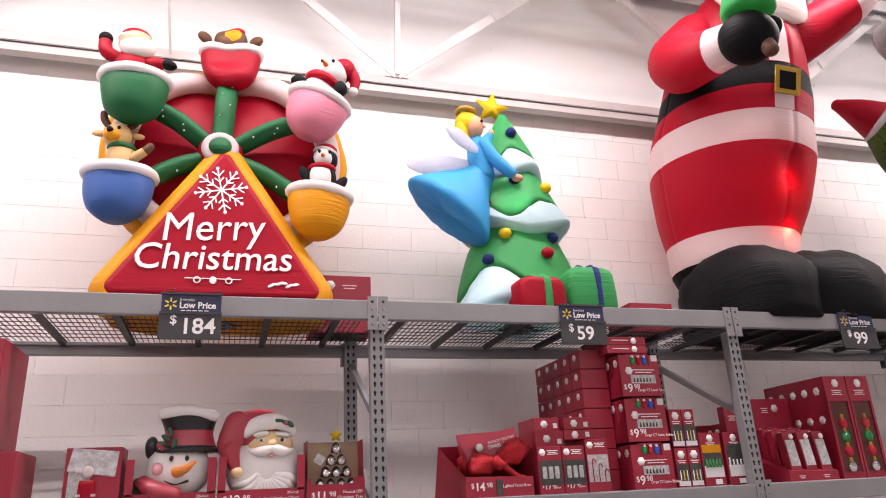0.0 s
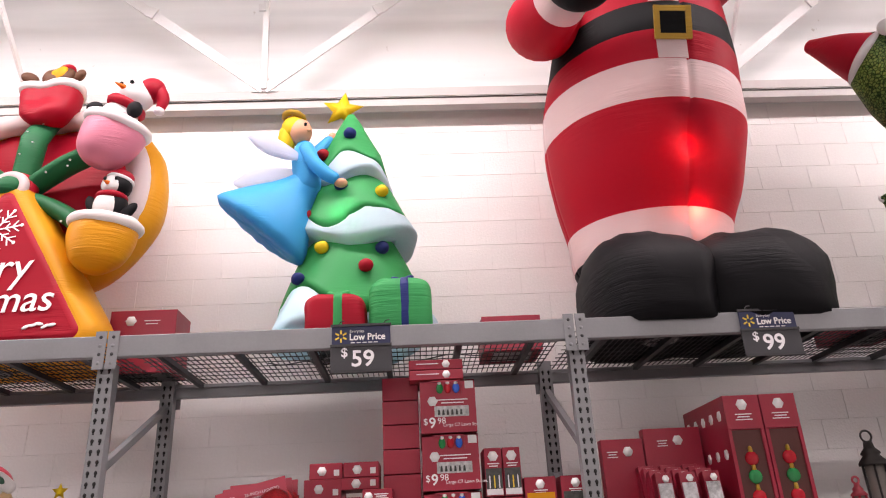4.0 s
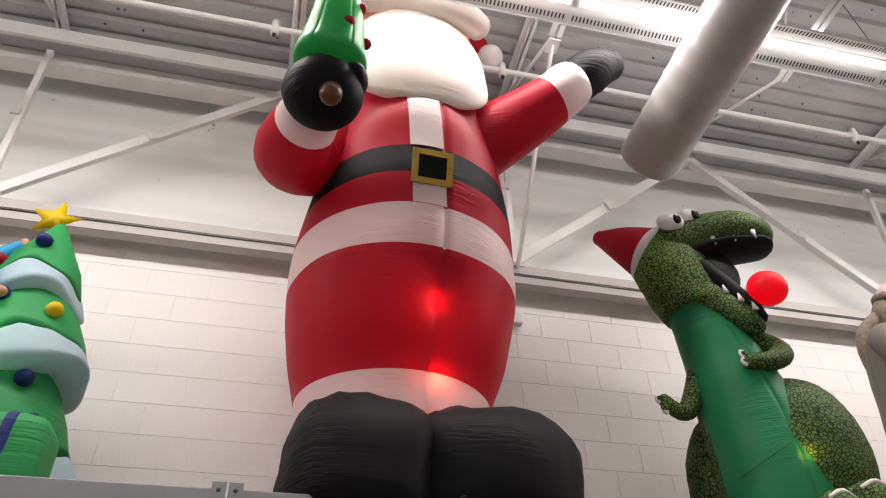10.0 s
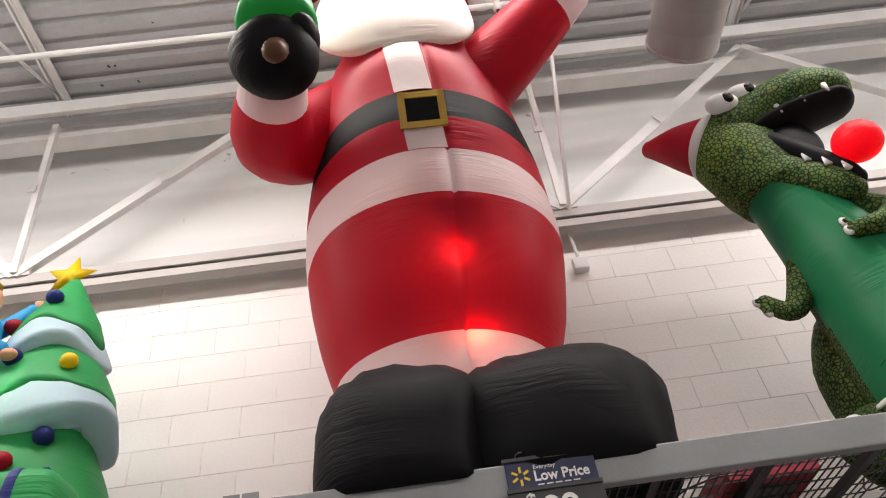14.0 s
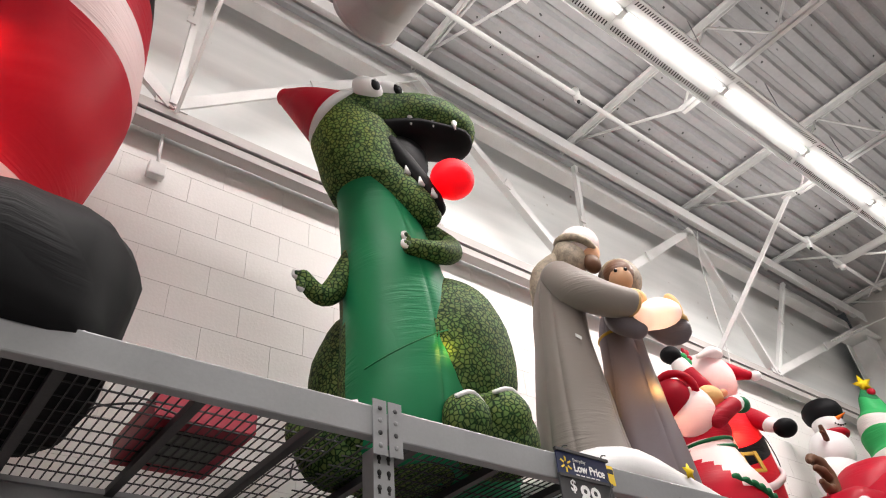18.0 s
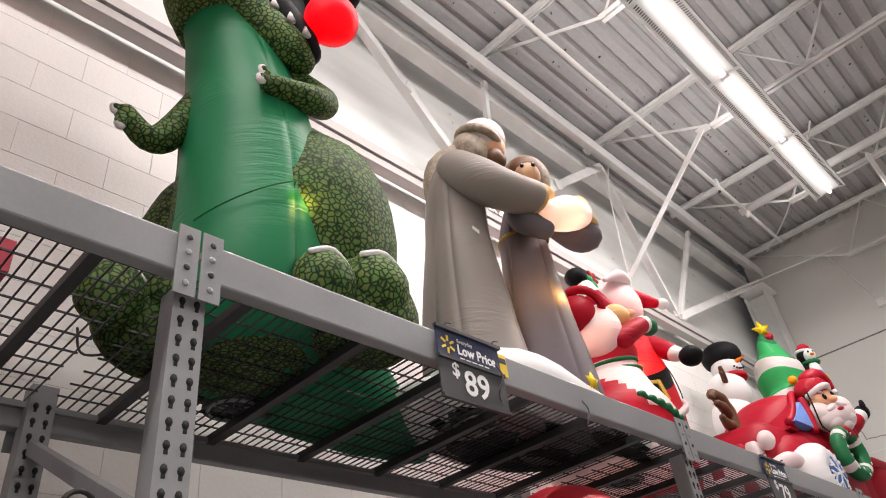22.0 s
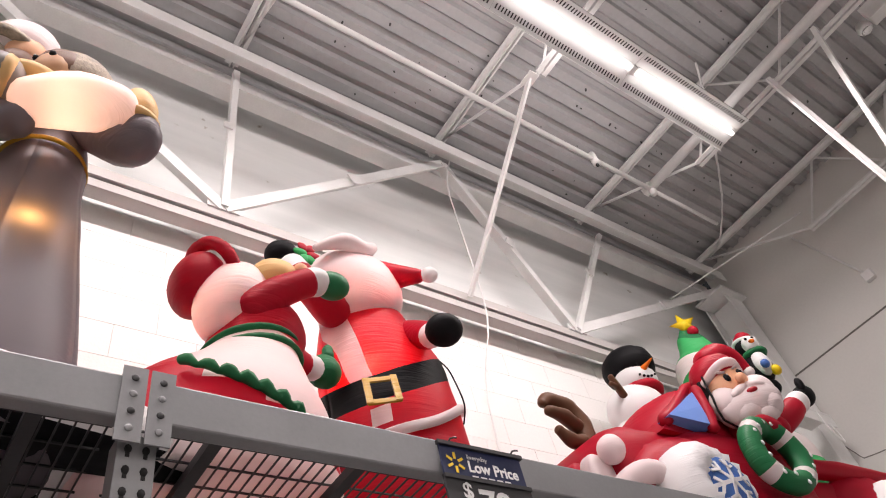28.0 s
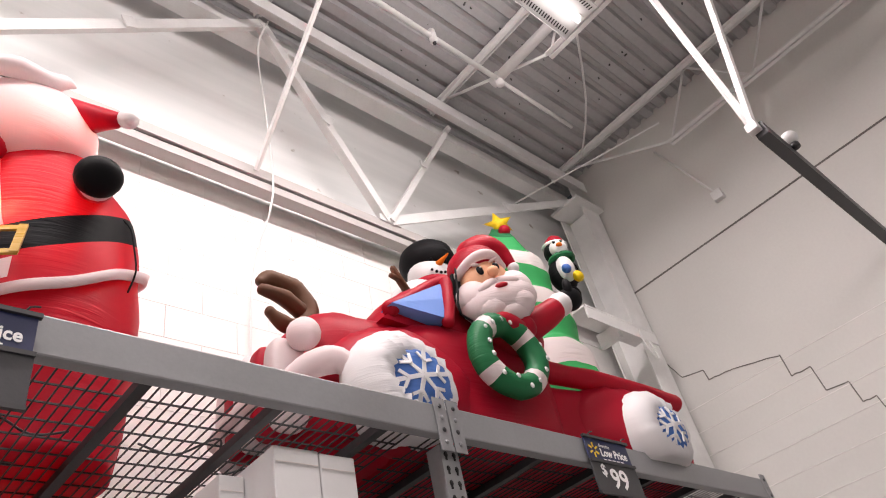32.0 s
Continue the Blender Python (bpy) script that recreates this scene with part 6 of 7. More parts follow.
sh.ball(c + Vector((0, 0, .09)), (.09, .08, .12), TAN).ball(c + Vector((-.03, -.02, .24)), (.085, .08, .09), TAN).ball(c + Vector((-.05, -.08, .215)), (.05, .05, .04), AMBER).ball(c + Vector((-.06, -.125, .23)), .02, BLACK)
eyes(sh, c + Vector((-.045, -.09, .265)), 0.03, 0.011, (-.2, -1, 0))
for s in (-1, 1):
    sh.tube([c + Vector((-.03 + s * .05, 0, .31)), c + Vector((-.03 + s * .09, 0, .36)), c + Vector((-.03 + s * .10, -.01, .41))], [.02, .025, .022], BROWN, seg=10)
    sh.ball(c + Vector((-.03 + s * .11, 0, .26)), (.045, .02, .022), TAN)
sh.torus(c + Vector((0, 0, .16)), .07, .018, DARKGREEN, None, 16, 6)
sh.tube([c + Vector((.07, -.03, .08)), c + Vector((.14, -.05, .13)), c + Vector((.17, -.05, .17))], [.035, .03, .028], [TAN, BROWN], seg=10)
sh.done("rider_deer", wheel, "small antlered rider")


def wheel_stand(x, y, z):
    h = z - DECK
    top = max(0.0, 1 - abs(x - .55) / .4) * max(0.0, min(1.0, (z - 4.35) / .3))
    return (x + .01, y + .06 + .11 * h + .2 * top, DECK + h * (1.0 + .02 * min(1.0, h)))


settle(wheel, wheel_stand)
bulb(*wheel_stand(-0.02, 4.50, 4.45), 0.4, (1.0, 0.5, 0.4))
bulb(*wheel_stand(0.53, 4.57, 4.86), 0.25, (1.0, 0.4, 0.1))

# tree with a winged figure and gifts
tree = thing("inflatable_tree", "green inflatable tree with snow tiers and baubles", "inflatable")


TREE_Y = 4.98


def tier_point(tier_, a, t):
    """A place on a tier: a goes round it, t from hem (0) to top (1)."""
    cx, z0, z1, r0, r1, ph = tier_
    r = r1 + (r0 - r1) * (1 - t) ** .9 + .035 * math.sin(math.pi * min(1, t * 1.2)) * r0
    tip_ = max(0.0, 1 - t * 2.5)
    r *= 1 + .07 * tip_ * math.cos(3 * a + ph)
    z = z0 + (z1 - z0) * t + .05 * tip_ * math.sin(3 * a + ph + .8)
    return Vector((cx + r * math.cos(a), TREE_Y + .8 * r * math.sin(a), max(z, DECK)))


def snow_line(a, ph):
    return .22 + .10 * math.sin(3 * a + ph + 2.0) + .05 * math.sin(5 * a + ph)


def tier(tier_, name):
    """A green cone over a drooping snow hem whose upper edge runs in waves."""
    n, ph = 72, tier_[5]
    turn = [2 * math.pi * k / n for k in range(n)]
    mid = Vector((tier_[0], TREE_Y, 0))
    sh = Shape()
    skin_rings(sh, [[tier_point(tier_, a, snow_line(a, ph) + (1 - snow_line(a, ph)) * q - .01 * (1 - q)) for a in turn] for q in (0, .12, .3, .5, .7, .85, 1)], GREEN)
    g = pucker(sh.swell(0.010, 6), .004).done(name, tree, "green cone tier")
    sh = Shape()
    rows = []
    for q, back in ((-.25, .72), (-.18, .86), (-.08, .97), (.0, 1.01), (.15, 1.025), (.4, 1.02), (.7, 1.012), (.93, 1.008), (1.0, .985)):
        row = []
        for a in turn:
            p = tier_point(tier_, a, max(0, q) * snow_line(a, ph))
            low = min(0, q) * .20
            row.append(Vector((mid.x + (p.x - mid.x) * back, mid.y + (p.y - mid.y) * back, max(DECK, p.z + low))))
        rows.append(row)
    skin_rings(sh, rows, ICE)
    pucker(sh.swell(0.012, 7), .005).done("snow_hem", g, "pale blue-white snow hem")


TIERS = ((2.70, 2.90, 3.74, .52, .20, 0.4), (2.71, 3.55, 4.14, .42, .15, 2.3), (2.69, 4.00, 4.58, .29, .025, 4.0))
for tier_, name in zip(TIERS, ("bottom_tier", "middle_tier", "top_tier")):
    tier(tier_, name)
Shape().star((2.625, 5.02, 4.655), .155, .072, .04, YELLOW, R3(0, 8, 0)).done("star", tree, "yellow star")
for bx, bz, m in ((2.695, 4.345, NAVY), (2.51, 4.19, DEEPRED), (2.645, 3.90, NAVY), (2.905, 3.86, YELLOW), (2.42, 3.70, DEEPRED), (2.53, 3.455, YELLOW), (2.905, 3.445, NAVY), (2.81, 3.295, RED), (2.39, 3.255, NAVY)):
    tr_ = [q for q in TIERS if q[1] < bz][-1]
    t = (bz - tr_[1]) / (tr_[2] - tr_[1])
    r = abs(tier_point(tr_, 0, t).x - tr_[0])
    c = (bx, TREE_Y - .8 * math.sqrt(max(.001, r * r - (bx - tr_[0]) ** 2)) - .02, bz)
    Shape().ball(c, (.045, .045, .042), m, seg=14).swell(0.006, 20).done("bauble", tree)
for gx, gw, gh, gy, m, rb in ((2.645, .345, .28, 4.55, RED, GREEN), (3.015, .36, .36, 4.55, GREEN, NAVY)):
    sh = Shape()
    slab(sh, gx - gw / 2, gx + gw / 2, gy - .15, gy + .15, DECK, DECK + gh, m)
    pucker(sh.swell(0.008, 6), .004)
    gift = sh.done("gift", tree, "puffed gift parcel")
    sh = Shape()
    slab(sh, gx - .03 + gw * .06, gx + .035 + gw * .06, gy - .157, gy + .157, DECK, DECK + gh + .007, rb)
    sh.done("ribbon", gift, "cloth ribbon")
    Shape().ball((gx - .02, gy, DECK + gh + .02), (.04, .02, .02), rb, R3(0, 25, 0), seg=10).ball((gx + .045, gy, DECK + gh + .025), (.04, .02, .02), rb, R3(0, -25, 0), seg=10).done("bow", gift)

# winged figure: a wide bell of a gown swinging out behind
sh = Shape()
wide, axis = Vector((.77, 0, -.64)), Vector((-.64, 0, -.77))
rows_ = []
for d, r in ((-.03, .07), (0, .095), (.08, .125), (.16, .17), (.26, .245), (.36, .315), (.42, .35), (.455, .36), (.475, .335), (.485, .28), (.48, .15), (.475, .02)):
    rows_.append((Vector((2.425, 4.80, 3.96)) + axis * d + wide * (-.02 * d), wide * r, Vector((0, r * .66, 0)), 40))
sh.rings(rows_, BLUE)
for v in sh.bm.verts:
    d = (v.co - Vector((2.425, 4.80, 3.96))).dot(axis)
    a = math.atan2(v.co.y - 4.80, (v.co - Vector((2.425, 4.80, 3.96))).dot(wide))
    v.co += axis * .004 * math.sin(11 * a) * max(0, d / .48) ** 3
sh.tube([(2.425, 4.80, 3.93), (2.41, 4.80, 4.05), (2.395, 4.80, 4.17), (2.385, 4.80, 4.23)], [.088, .09, .085, .05], BLUE, seg=20)
sh.tube([(2.42, 4.735, 4.17), (2.475, 4.70, 4.04), (2.56, 4.69, 3.945), (2.61, 4.69, 3.915)], [.052, .05, .044, .04], BLUE, seg=14).ball((2.65, 4.695, 3.885), (.045, .032, .032), SKIN)
sh.tube([(2.43, 4.86, 4.17), (2.49, 4.90, 4.26), (2.545, 4.92, 4.34)], [.048, .044, .036], BLUE, seg=12).ball((2.565, 4.93, 4.375), (.03, .03, .035), SKIN)
sh.ball((2.365, 4.785, 4.325), (.080, .08, .098), SKIN, seg=22)
sh.ball((2.325, 4.81, 4.355), (.092, .095, .105), YELLOW, seg=22).tube([(2.28, 4.80, 4.33), (2.275, 4.80, 4.24), (2.29, 4.80, 4.19)], [.06, .06, .04], YELLOW)
sh.ball((2.41, 4.715, 4.345), (.011, .008, .014), BLACK, seg=8)
sh.ball((2.43, 4.735, 4.31), (.02, .015, .012), SKIN, seg=8)
sh.swell(0.006, 6)
sh.done("winged_figure", tree, "blue-gowned winged figure")
Shape().torus((2.318, 4.80, 4.455), .062, .024, GOLD, R3(0, 8, 0), 20, 8).swell(0.01, 30).done("crown", tree, "brown and gold tinsel crown")
for a, b, wid in (((2.37, 4.73, 4.10), (2.09, 4.58, 4.17), .07), ((2.33, 4.88, 4.06), (1.91, 4.98, 4.06), .085)):
    a, b = Vector(a), Vector(b)
    d = b - a
    sh = Shape().tube([a, a + d * .3, a + d * .6, a + d * .85, b], [wid * .4, wid * .85, wid, wid * .75, wid * .3], LILAC, seg=18, flat=1.0)
    n = d.cross(Vector((0, 0, 1))).normalized()
    for v in sh.bm.verts:
        v.co -= n * (v.co - a).dot(n) * .68
    pucker(sh, .004).done("wing", tree, "sheer pale wing")


bulb(2.68, 4.74, 3.02, 5, (0.75, 1.0, 0.95), 0.03)
bulb(2.68, 4.78, 3.66, 4, (0.75, 1.0, 0.95), 0.03)


# ---- price signs ----
def price_sign(x, price, tilt=0.0, w=0.305):
    t = thing("price_sign", "navy and charcoal hanging price sign reading " + price, "sign", group="price signs", at=(x, FRONT - 0.035, 2.80))
    up_ = Shape().box((w / 2, 0, -0.043), (w, 0.006, 0.102), SIGNBLUE, bevel=0.002).done("header", t, "navy header card")
    lo = Shape().box((w / 2, -0.002, -0.164), (w + .012, 0.008, 0.136), SIGNGREY, bevel=0.002).done("price_card", t, "charcoal price card")
    for z in (0.012, -0.096, -0.233):
        Shape().box((w / 2, -0.006, z), (w + .012, 0.014, 0.012), BLACKPIPE).done("rail_strip", t, "black plastic rail")
    sh = Shape()
    for k in range(6):
        a = math.pi * k / 3 + math.pi / 6
        d = Vector((math.cos(a), 0, math.sin(a)))
        c = Vector((0.048, -0.0045, -0.045))
        sh.bar(c + d * .012, c + d * .033, 0.002, 0.008, INKYELLOW, up=Vector((-d.z, 0, d.x)))
    sh.done("emblem", up_, "yellow burst emblem")
    F = R3(90, 0, 0)
    lettering("Everyday", 0.021, INKWHITE, Matrix.Translation((0.093, -0.0045, -0.026)) @ F, parent=up_, depth=.0006)
    lettering("Low Price", 0.050, INKWHITE, Matrix.Translation((0.091, -0.0045, -0.067)) @ F, parent=up_, depth=.0006, squeeze=0.92, bold=0.0012)
    sh = Shape()
    for k in range(5):
        sh.box((0.11 + .03 * k, -0.0045, -0.081), (0.022, 0.001, 0.004), INKWHITE)
    sh.done("small_print", up_)
    lettering("$", 0.068, INKWHITE, Matrix.Translation((0.048, -0.0075, -0.155)) @ F, parent=lo, depth=.0006, bold=0.001)
    lettering(price[1:], 0.120, INKWHITE, Matrix.Translation((0.100, -0.0075, -0.206)) @ F, parent=lo, depth=.0006, squeeze=1.02, bold=0.002)
    for q in (0.035, 0.27):
        Shape().tube([(q, 0, 0.01), (q + .01, -.01, .03), (q + .03, -.012, .035)], [.003] * 3, BLACKPIPE, seg=6, sub=2).done("zip_tie", t)
    t.rotation_euler = (0, radians(tilt), 0)
    return t


for x, p, tl in ((0.325, "$184", 0), (2.655, "$59", 0), (4.83, "$99", 0), (7.195, "$89", 0), (9.625, "$79", 0), (12.03, "$99", 0)):
    t = price_sign(x, p, tl)
    t.location.z -= 0.005 if p == "$89" else 0.035 if p == "$79" else 0.012
cl = tagged(Shape().box((7.53, FRONT - .026, 2.755), (0.045, 0.003, 0.085), INKYELLOW).done("caution_label"), "yellow and black caution label on the beam", "label")
Shape().box((7.53, FRONT - .0285, 2.772), (0.035, 0.002, 0.02), SIGNGREY).done("label_print", cl)


# ---- goods on the lower shelf ----
SHELF = 1.684
GY = 4.40
BULBS = [plain("bulb_blue", (0.02, 0.10, 0.55), 0.1), plain("bulb_green", (0.01, 0.22, 0.06), 0.1), plain("bulb_red", (0.45, 0.01, 0.02), 0.1)]
GLASSDARK = plain("lantern_smoked_glass", (0.22, 0.20, 0.18), 0.08)
BLOWWHITE = plain("moulded_white_plastic", (0.80, 0.79, 0.77), 0.32, vary=0.05, scale=9, bump=0.1)
BLOWRED = plain("moulded_red_paint", (0.42, 0.05, 0.07), 0.3, vary=0.18, scale=9)
BLOWSKIN = plain("moulded_peach_paint", (0.80, 0.60, 0.33), 0.4, vary=0.1, scale=14)
BLOWBLACK = plain("moulded_black_paint", (0.02, 0.02, 0.022), 0.3, vary=0.1)
BLOWGREEN = plain("moulded_green_paint", (0.02, 0.09, 0.05), 0.35)
BLOWPINK = plain("moulded_pink_paint", (0.75, 0.36, 0.38), 0.4)
BLOWORANGE = plain("moulded_orange_paint", (0.80, 0.27, 0.05), 0.35, vary=0.15, scale=20)
TAGYELLOW = plain("shelf_tag_yellow", (0.80, 0.62, 0.05), 0.5)
F90 = R3(90, 0, 0)


def hexagon(parent, c, r, side=False, m=INKWHITE, name="badge"):
    """A six-sided badge lying on a front face, or on a left side face."""
    n = Vector((-1, 0, 0)) if side else Vector((0, -1, 0))
    u = Vector((0, 1, 0)) if side else Vector((1, 0, 0))
    c = Vector(c)
    Shape().rings([(c, u * r * .5, Vector((0, 0, r * .5)), 6), (c + n * .0015, u * r * .5, Vector((0, 0, r * .5)), 6)], m).done(name, parent, "white six-sided badge")


def bars(parent, x, z, w, y, rows=2, step=0.014, m=INKWHITE, h=0.005, slope=0.0):
    sh = Shape()
    for k in range(rows):
        sh.box((x, y, z - step * k), (w * (1 - .25 * (k % 2)), 0.0015, h), m, R3(0, -slope, 0))
    sh.done("small_print", parent)


def price(parent, x, y, z, whole, cents, size=0.07):
    lettering("$", size * .62, INKWHITE, Matrix.Translation((x, y, z + size * .22)) @ F90, parent=parent, depth=.0005)
    lettering(whole, size, INKWHITE, Matrix.Translation((x + size * .38, y, z)) @ F90, parent=parent, depth=.0005, bold=.0012)
    lettering(cents, size * .6, INKWHITE, Matrix.Translation((x + size * (.42 + .56 * len(whole)), y, z + size * .26)) @ F90, parent=parent, depth=.0005)


def carton(x0, x1, y0, y1, z0, z1, label, m=CARTON, group="", name="carton", bev=0.003):
    ob = Shape().box(((x0 + x1) / 2, (y0 + y1) / 2, (z0 + z1) / 2), (x1 - x0, y1 - y0, z1 - z0), m, bevel=bev).done(name)
    return tagged(ob, label, "carton", group)


def stake_tray(x0, z0, w=0.29, h=0.272, depth=0.72):
    """Display tray of bulb stakes: folded tray, a file of inner boxes, a printed front."""
    t = thing("stake_tray", "crimson display tray of large bulb lawn stakes", "carton", "stacked stake trays", at=(x0, GY, z0))
    Shape().box((w / 2, depth / 2, h * .26), (w, depth, h * .52), CARTON, bevel=.002).done("tray", t, "crimson tray wall")
    n = 7
    for k in range(n):
        y = depth * (k + .5) / n
        b = Shape().box((w / 2, y, h * .52 + h * .23), (w - .012, depth / n - .006, h * .46), CARTON, bevel=.002).done("inner_box", t)
        hexagon(b, (0.0055, y, h * .80), .055, True)
    fr = Shape()
    for c, s in (((w / 2, -.004, h * .36), (w, .008, h * .72)), ((.03, -.004, h * .86), (.06, .008, h * .28)), ((w - .035, -.004, h * .86), (.07, .008, h * .28)), ((w / 2, -.004, h * .985), (w, .008, h * .03))):
        fr.box(c, s, CARTON)
    fr = fr.done("front_panel", t, "crimson printed front with a window")
    sh = Shape().box((w / 2, .010, h * .86), (w - .08, .004, h * .26), PHOTO)
    sh.done("window_back", fr)
    for k in range(3):
        sh = Shape().ball((w * (.36 + .15 * k), .0, h * .85), (.019, .012, .028), BULBS[(k + int(z0 * 10)) % 3], seg=12)
        sh.tube([(w * (.36 + .15 * k), .0, h * .92), (w * (.36 + .15 * k), .0, h * .96)], [.010, .010], WHITECARD, seg=8, sub=1)
        sh.done("bulb", fr, "coloured glass bulb")
    hexagon(fr, (w * .22, -.0085, h * .60), .055)
    bars(fr, w * .58, h * .62, w * .55, -.009, 2, .016)
    Shape().box((w * .56, -.009, h * .40), (w * .62, .002, h * .20), PHOTOPALE).done("photo_strip", fr, "printed strip of snowy trees")
    sh = Shape()
    for k in range(6):
        sh.body([(w * (.33 + .08 * k), -.011, h * .33, .007, .002), (w * (.33 + .08 * k), -.011, h * .43, .001, .002)], PHOTO, seg=6, sub=1)
    sh.done("photo_trees", fr)
    price(fr, .012, -.009, h * .10, "9", "98", .075)
    lettering("Large C7 Lawn Stakes", .0235, INKWHITE, Matrix.Translation((.115, -.009, h * .115)) @ F90, parent=fr, depth=.0005)
    Shape().box((w - .03, -.009, h * .90), (.045, .002, .04), WHITECARD).done("sticker", fr, "white sticker")
    return t


for k in range(3):
    stake_tray(3.105, SHELF + .282 * k)
for k in range(2):
    b = carton(3.05, 3.34, GY + .02, GY + .32, SHELF + .848 + .056 * k, SHELF + .900 + .056 * k, "flat crimson carton on top of the stacked trays", group="stacked stake trays")
    hexagon(b, (3.25, GY + .019, SHELF + .875 + .056 * k), .045)
    bars(b, 3.15, SHELF + .878 + .056 * k, .12, GY + .019, 1)
# files of plain crimson cartons standing behind the trays
for k in range(7):
    for j in range(5):
        y0 = GY + .14 + .145 * j
        b = carton(2.90, 3.095, y0, y0 + .138, SHELF + .128 * k, SHELF + .128 * k + .123, "crimson stake carton in a stacked file", group="filed stake cartons")
        hexagon(b, (2.8995, y0 + .069, SHELF + .128 * k + .08), .05, True)

# small cartons by the trays
for x0, x1, z0, z1, dy in ((2.50, 2.69, 1.958, 2.052, .06), (2.52, 2.69, 2.056, 2.135, .10), (2.70, 2.88, 2.056, 2.13, .06), (2.69, 2.88, 1.995, 2.052, .05)):
    b = carton(x0, x1, GY + dy, GY + dy + .26, z0, z1, "small crimson carton with a white badge", group="small light cartons")
    hexagon(b, ((x0 + x1) / 2 - .02, GY + dy - .001, (z0 + z1) / 2), .05)
    Shape().box((x1 - .03, GY + dy - .001, z0 + .03), (.028, .002, .03), WHITECARD).done("barcode", b)
for x0, x1, z1, kind_ in ((2.48, 2.635, 1.955, 0), (2.64, 2.79, 1.955, 0), (2.80, 2.95, 1.99, 1)):
    t = carton(x0, x1, GY, GY + .24, SHELF, z1, "crimson stake carton with a printed photo", group="small light cartons")
    h = z1 - SHELF
    ph = Shape().box(((x0 + x1) / 2, GY - .002, SHELF + h * .44), (x1 - x0 - .012, .003, h * .52), PHOTO if not kind_ else PHOTOPALE).done("photo_print", t, "printed product photo")
    hexagon(t, (x0 + .03, GY - .001, z1 - .035), .045)
    bars(t, (x0 + x1) / 2 + .02, z1 - .025, .07, GY - .001, 3, .010)
    sh = Shape()
    for k in range(3):
        x = x0 + .035 + .04 * k
        if kind_:
            sh.tube([(x, GY - .006, SHELF + .06), (x, GY - .006, SHELF + .17 - .03 * k), (x + .012, GY - .006, SHELF + .19 - .03 * k), (x + .024, GY - .006, SHELF + .17 - .03 * k)], [.003] * 4, RED, seg=6)
        else:
            sh.box((x, GY - .006, SHELF + .12), (.028, .006, .07), PHOTOPALE, bevel=.004)
    sh.done("photo_shape", ph)
    if kind_ == 0:
        price(t, x0 + .012, GY - .0015, SHELF + .028, "17", "44", .042)
        lettering("Stakes", .018, INKWHITE, Matrix.Translation((x0 + .085, GY - .0015, SHELF + .03)) @ F90, parent=t, depth=.0004)
for k, (x0, z0) in enumerate(((3.42, SHELF), (3.515, SHELF), (3.42, SHELF + .242), (3.515, SHELF + .242))):
    t = carton(x0, x0 + .09, GY, GY + .2, z0, z0 + .236, "slim crimson stake box with a tree photo", group="slim stake boxes")
    Shape().box((x0 + .045, GY - .0015, z0 + .085), (.082, .002, .10), PHOTO).done("photo_print", t)
    sh = Shape()
    for j in range(3):
        sh.box((x0 + .022 + .024 * j, GY - .003, z0 + .07), (.006, .002, .06), INKYELLOW if j == 1 else INKWHITE)
    sh.done("photo_stakes", t)
    Shape().box((x0 + .045, GY - .0015, z0 + .022), (.082, .002, .03), WHITECARD).done("barcode", t)
    hexagon(t, (x0 + .045, GY - .001, z0 + .195), .055)
    bars(t, x0 + .045, z0 + .158, .06, GY - .001, 2, .012)
for x0, x1, col in ((3.615, 3.775, 0), (3.80, 3.95, 1)):
    t = carton(x0, x1, GY, GY + .3, SHELF, 2.01, "crimson box with a snowy lights photo", group="photo light boxes")
    ph = Shape().box(((x0 + x1) / 2, GY - .0015, SHELF + .15), (x1 - x0 - .02, .002, .20), PHOTO).done("photo_print", t)
    Shape().box(((x0 + x1) / 2, GY - .003, SHELF + .085), (x1 - x0 - .02, .002, .07), WHITECARD).done("photo_snow", ph, "white snow print")
    if col == 0:
        Shape().box(((x0 + x1) / 2, GY - .003, SHELF + .225), (x1 - x0 - .02, .002, .05), AMBER).done("photo_sky", ph, "amber printed sky")
    sh = Shape()
    for j in range(5 if col == 0 else 16):
        if col == 0:
            sh.body([(x0 + .03 + .025 * j, GY - .005, SHELF + .11, .012, .002), (x0 + .03 + .025 * j, GY - .005, SHELF + .16, .001, .002)], GREEN, seg=6, sub=1)
        else:
            sh.ball((x0 + .02 + .028 * (j % 5), GY - .004, SHELF + .125 + .012 * (j // 5)), .006, INKWHITE, seg=6)
    sh.done("photo_shape", ph)
    hexagon(t, ((x0 + x1) / 2, GY - .001, 1.975), .05)
    bars(t, (x0 + x1) / 2, 1.945, .07, GY - .001, 2, .011)
    Shape().box(((x0 + x1) / 2 + .02, GY - .003, SHELF + .022), (.05, .002, .03), INKWHITE).done("barcode", t)

# slanted tray of rod boxes and tall cartons of baubles
t = thing("rod_tray", "slanted crimson tray of boxed light rods", "carton")
sh = Shape()
v = [sh.bm.verts.new(p) for p in ((4.13, GY + .42, SHELF), (4.13, GY + .42, 1.90), (4.26, GY - .01, 1.75), (4.26, GY - .01, SHELF), (4.66, GY - .01, SHELF), (4.66, GY - .01, 1.74), (4.66, GY + .42, SHELF), (4.66, GY + .42, 1.90))]
for f in ((0, 1, 2, 3), (3, 2, 5, 4), (0, 3, 4, 6), (0, 6, 7, 1), (4, 5, 7, 6), (1, 7, 5, 2)):
    sh.bm.faces.new([v[i] for i in f]).material_index = sh.mi(CARTON)
sh.done("tray", t, "crimson slanted tray")
bars(t, 4.36, 1.715, .05, GY - .012, 2, .012)
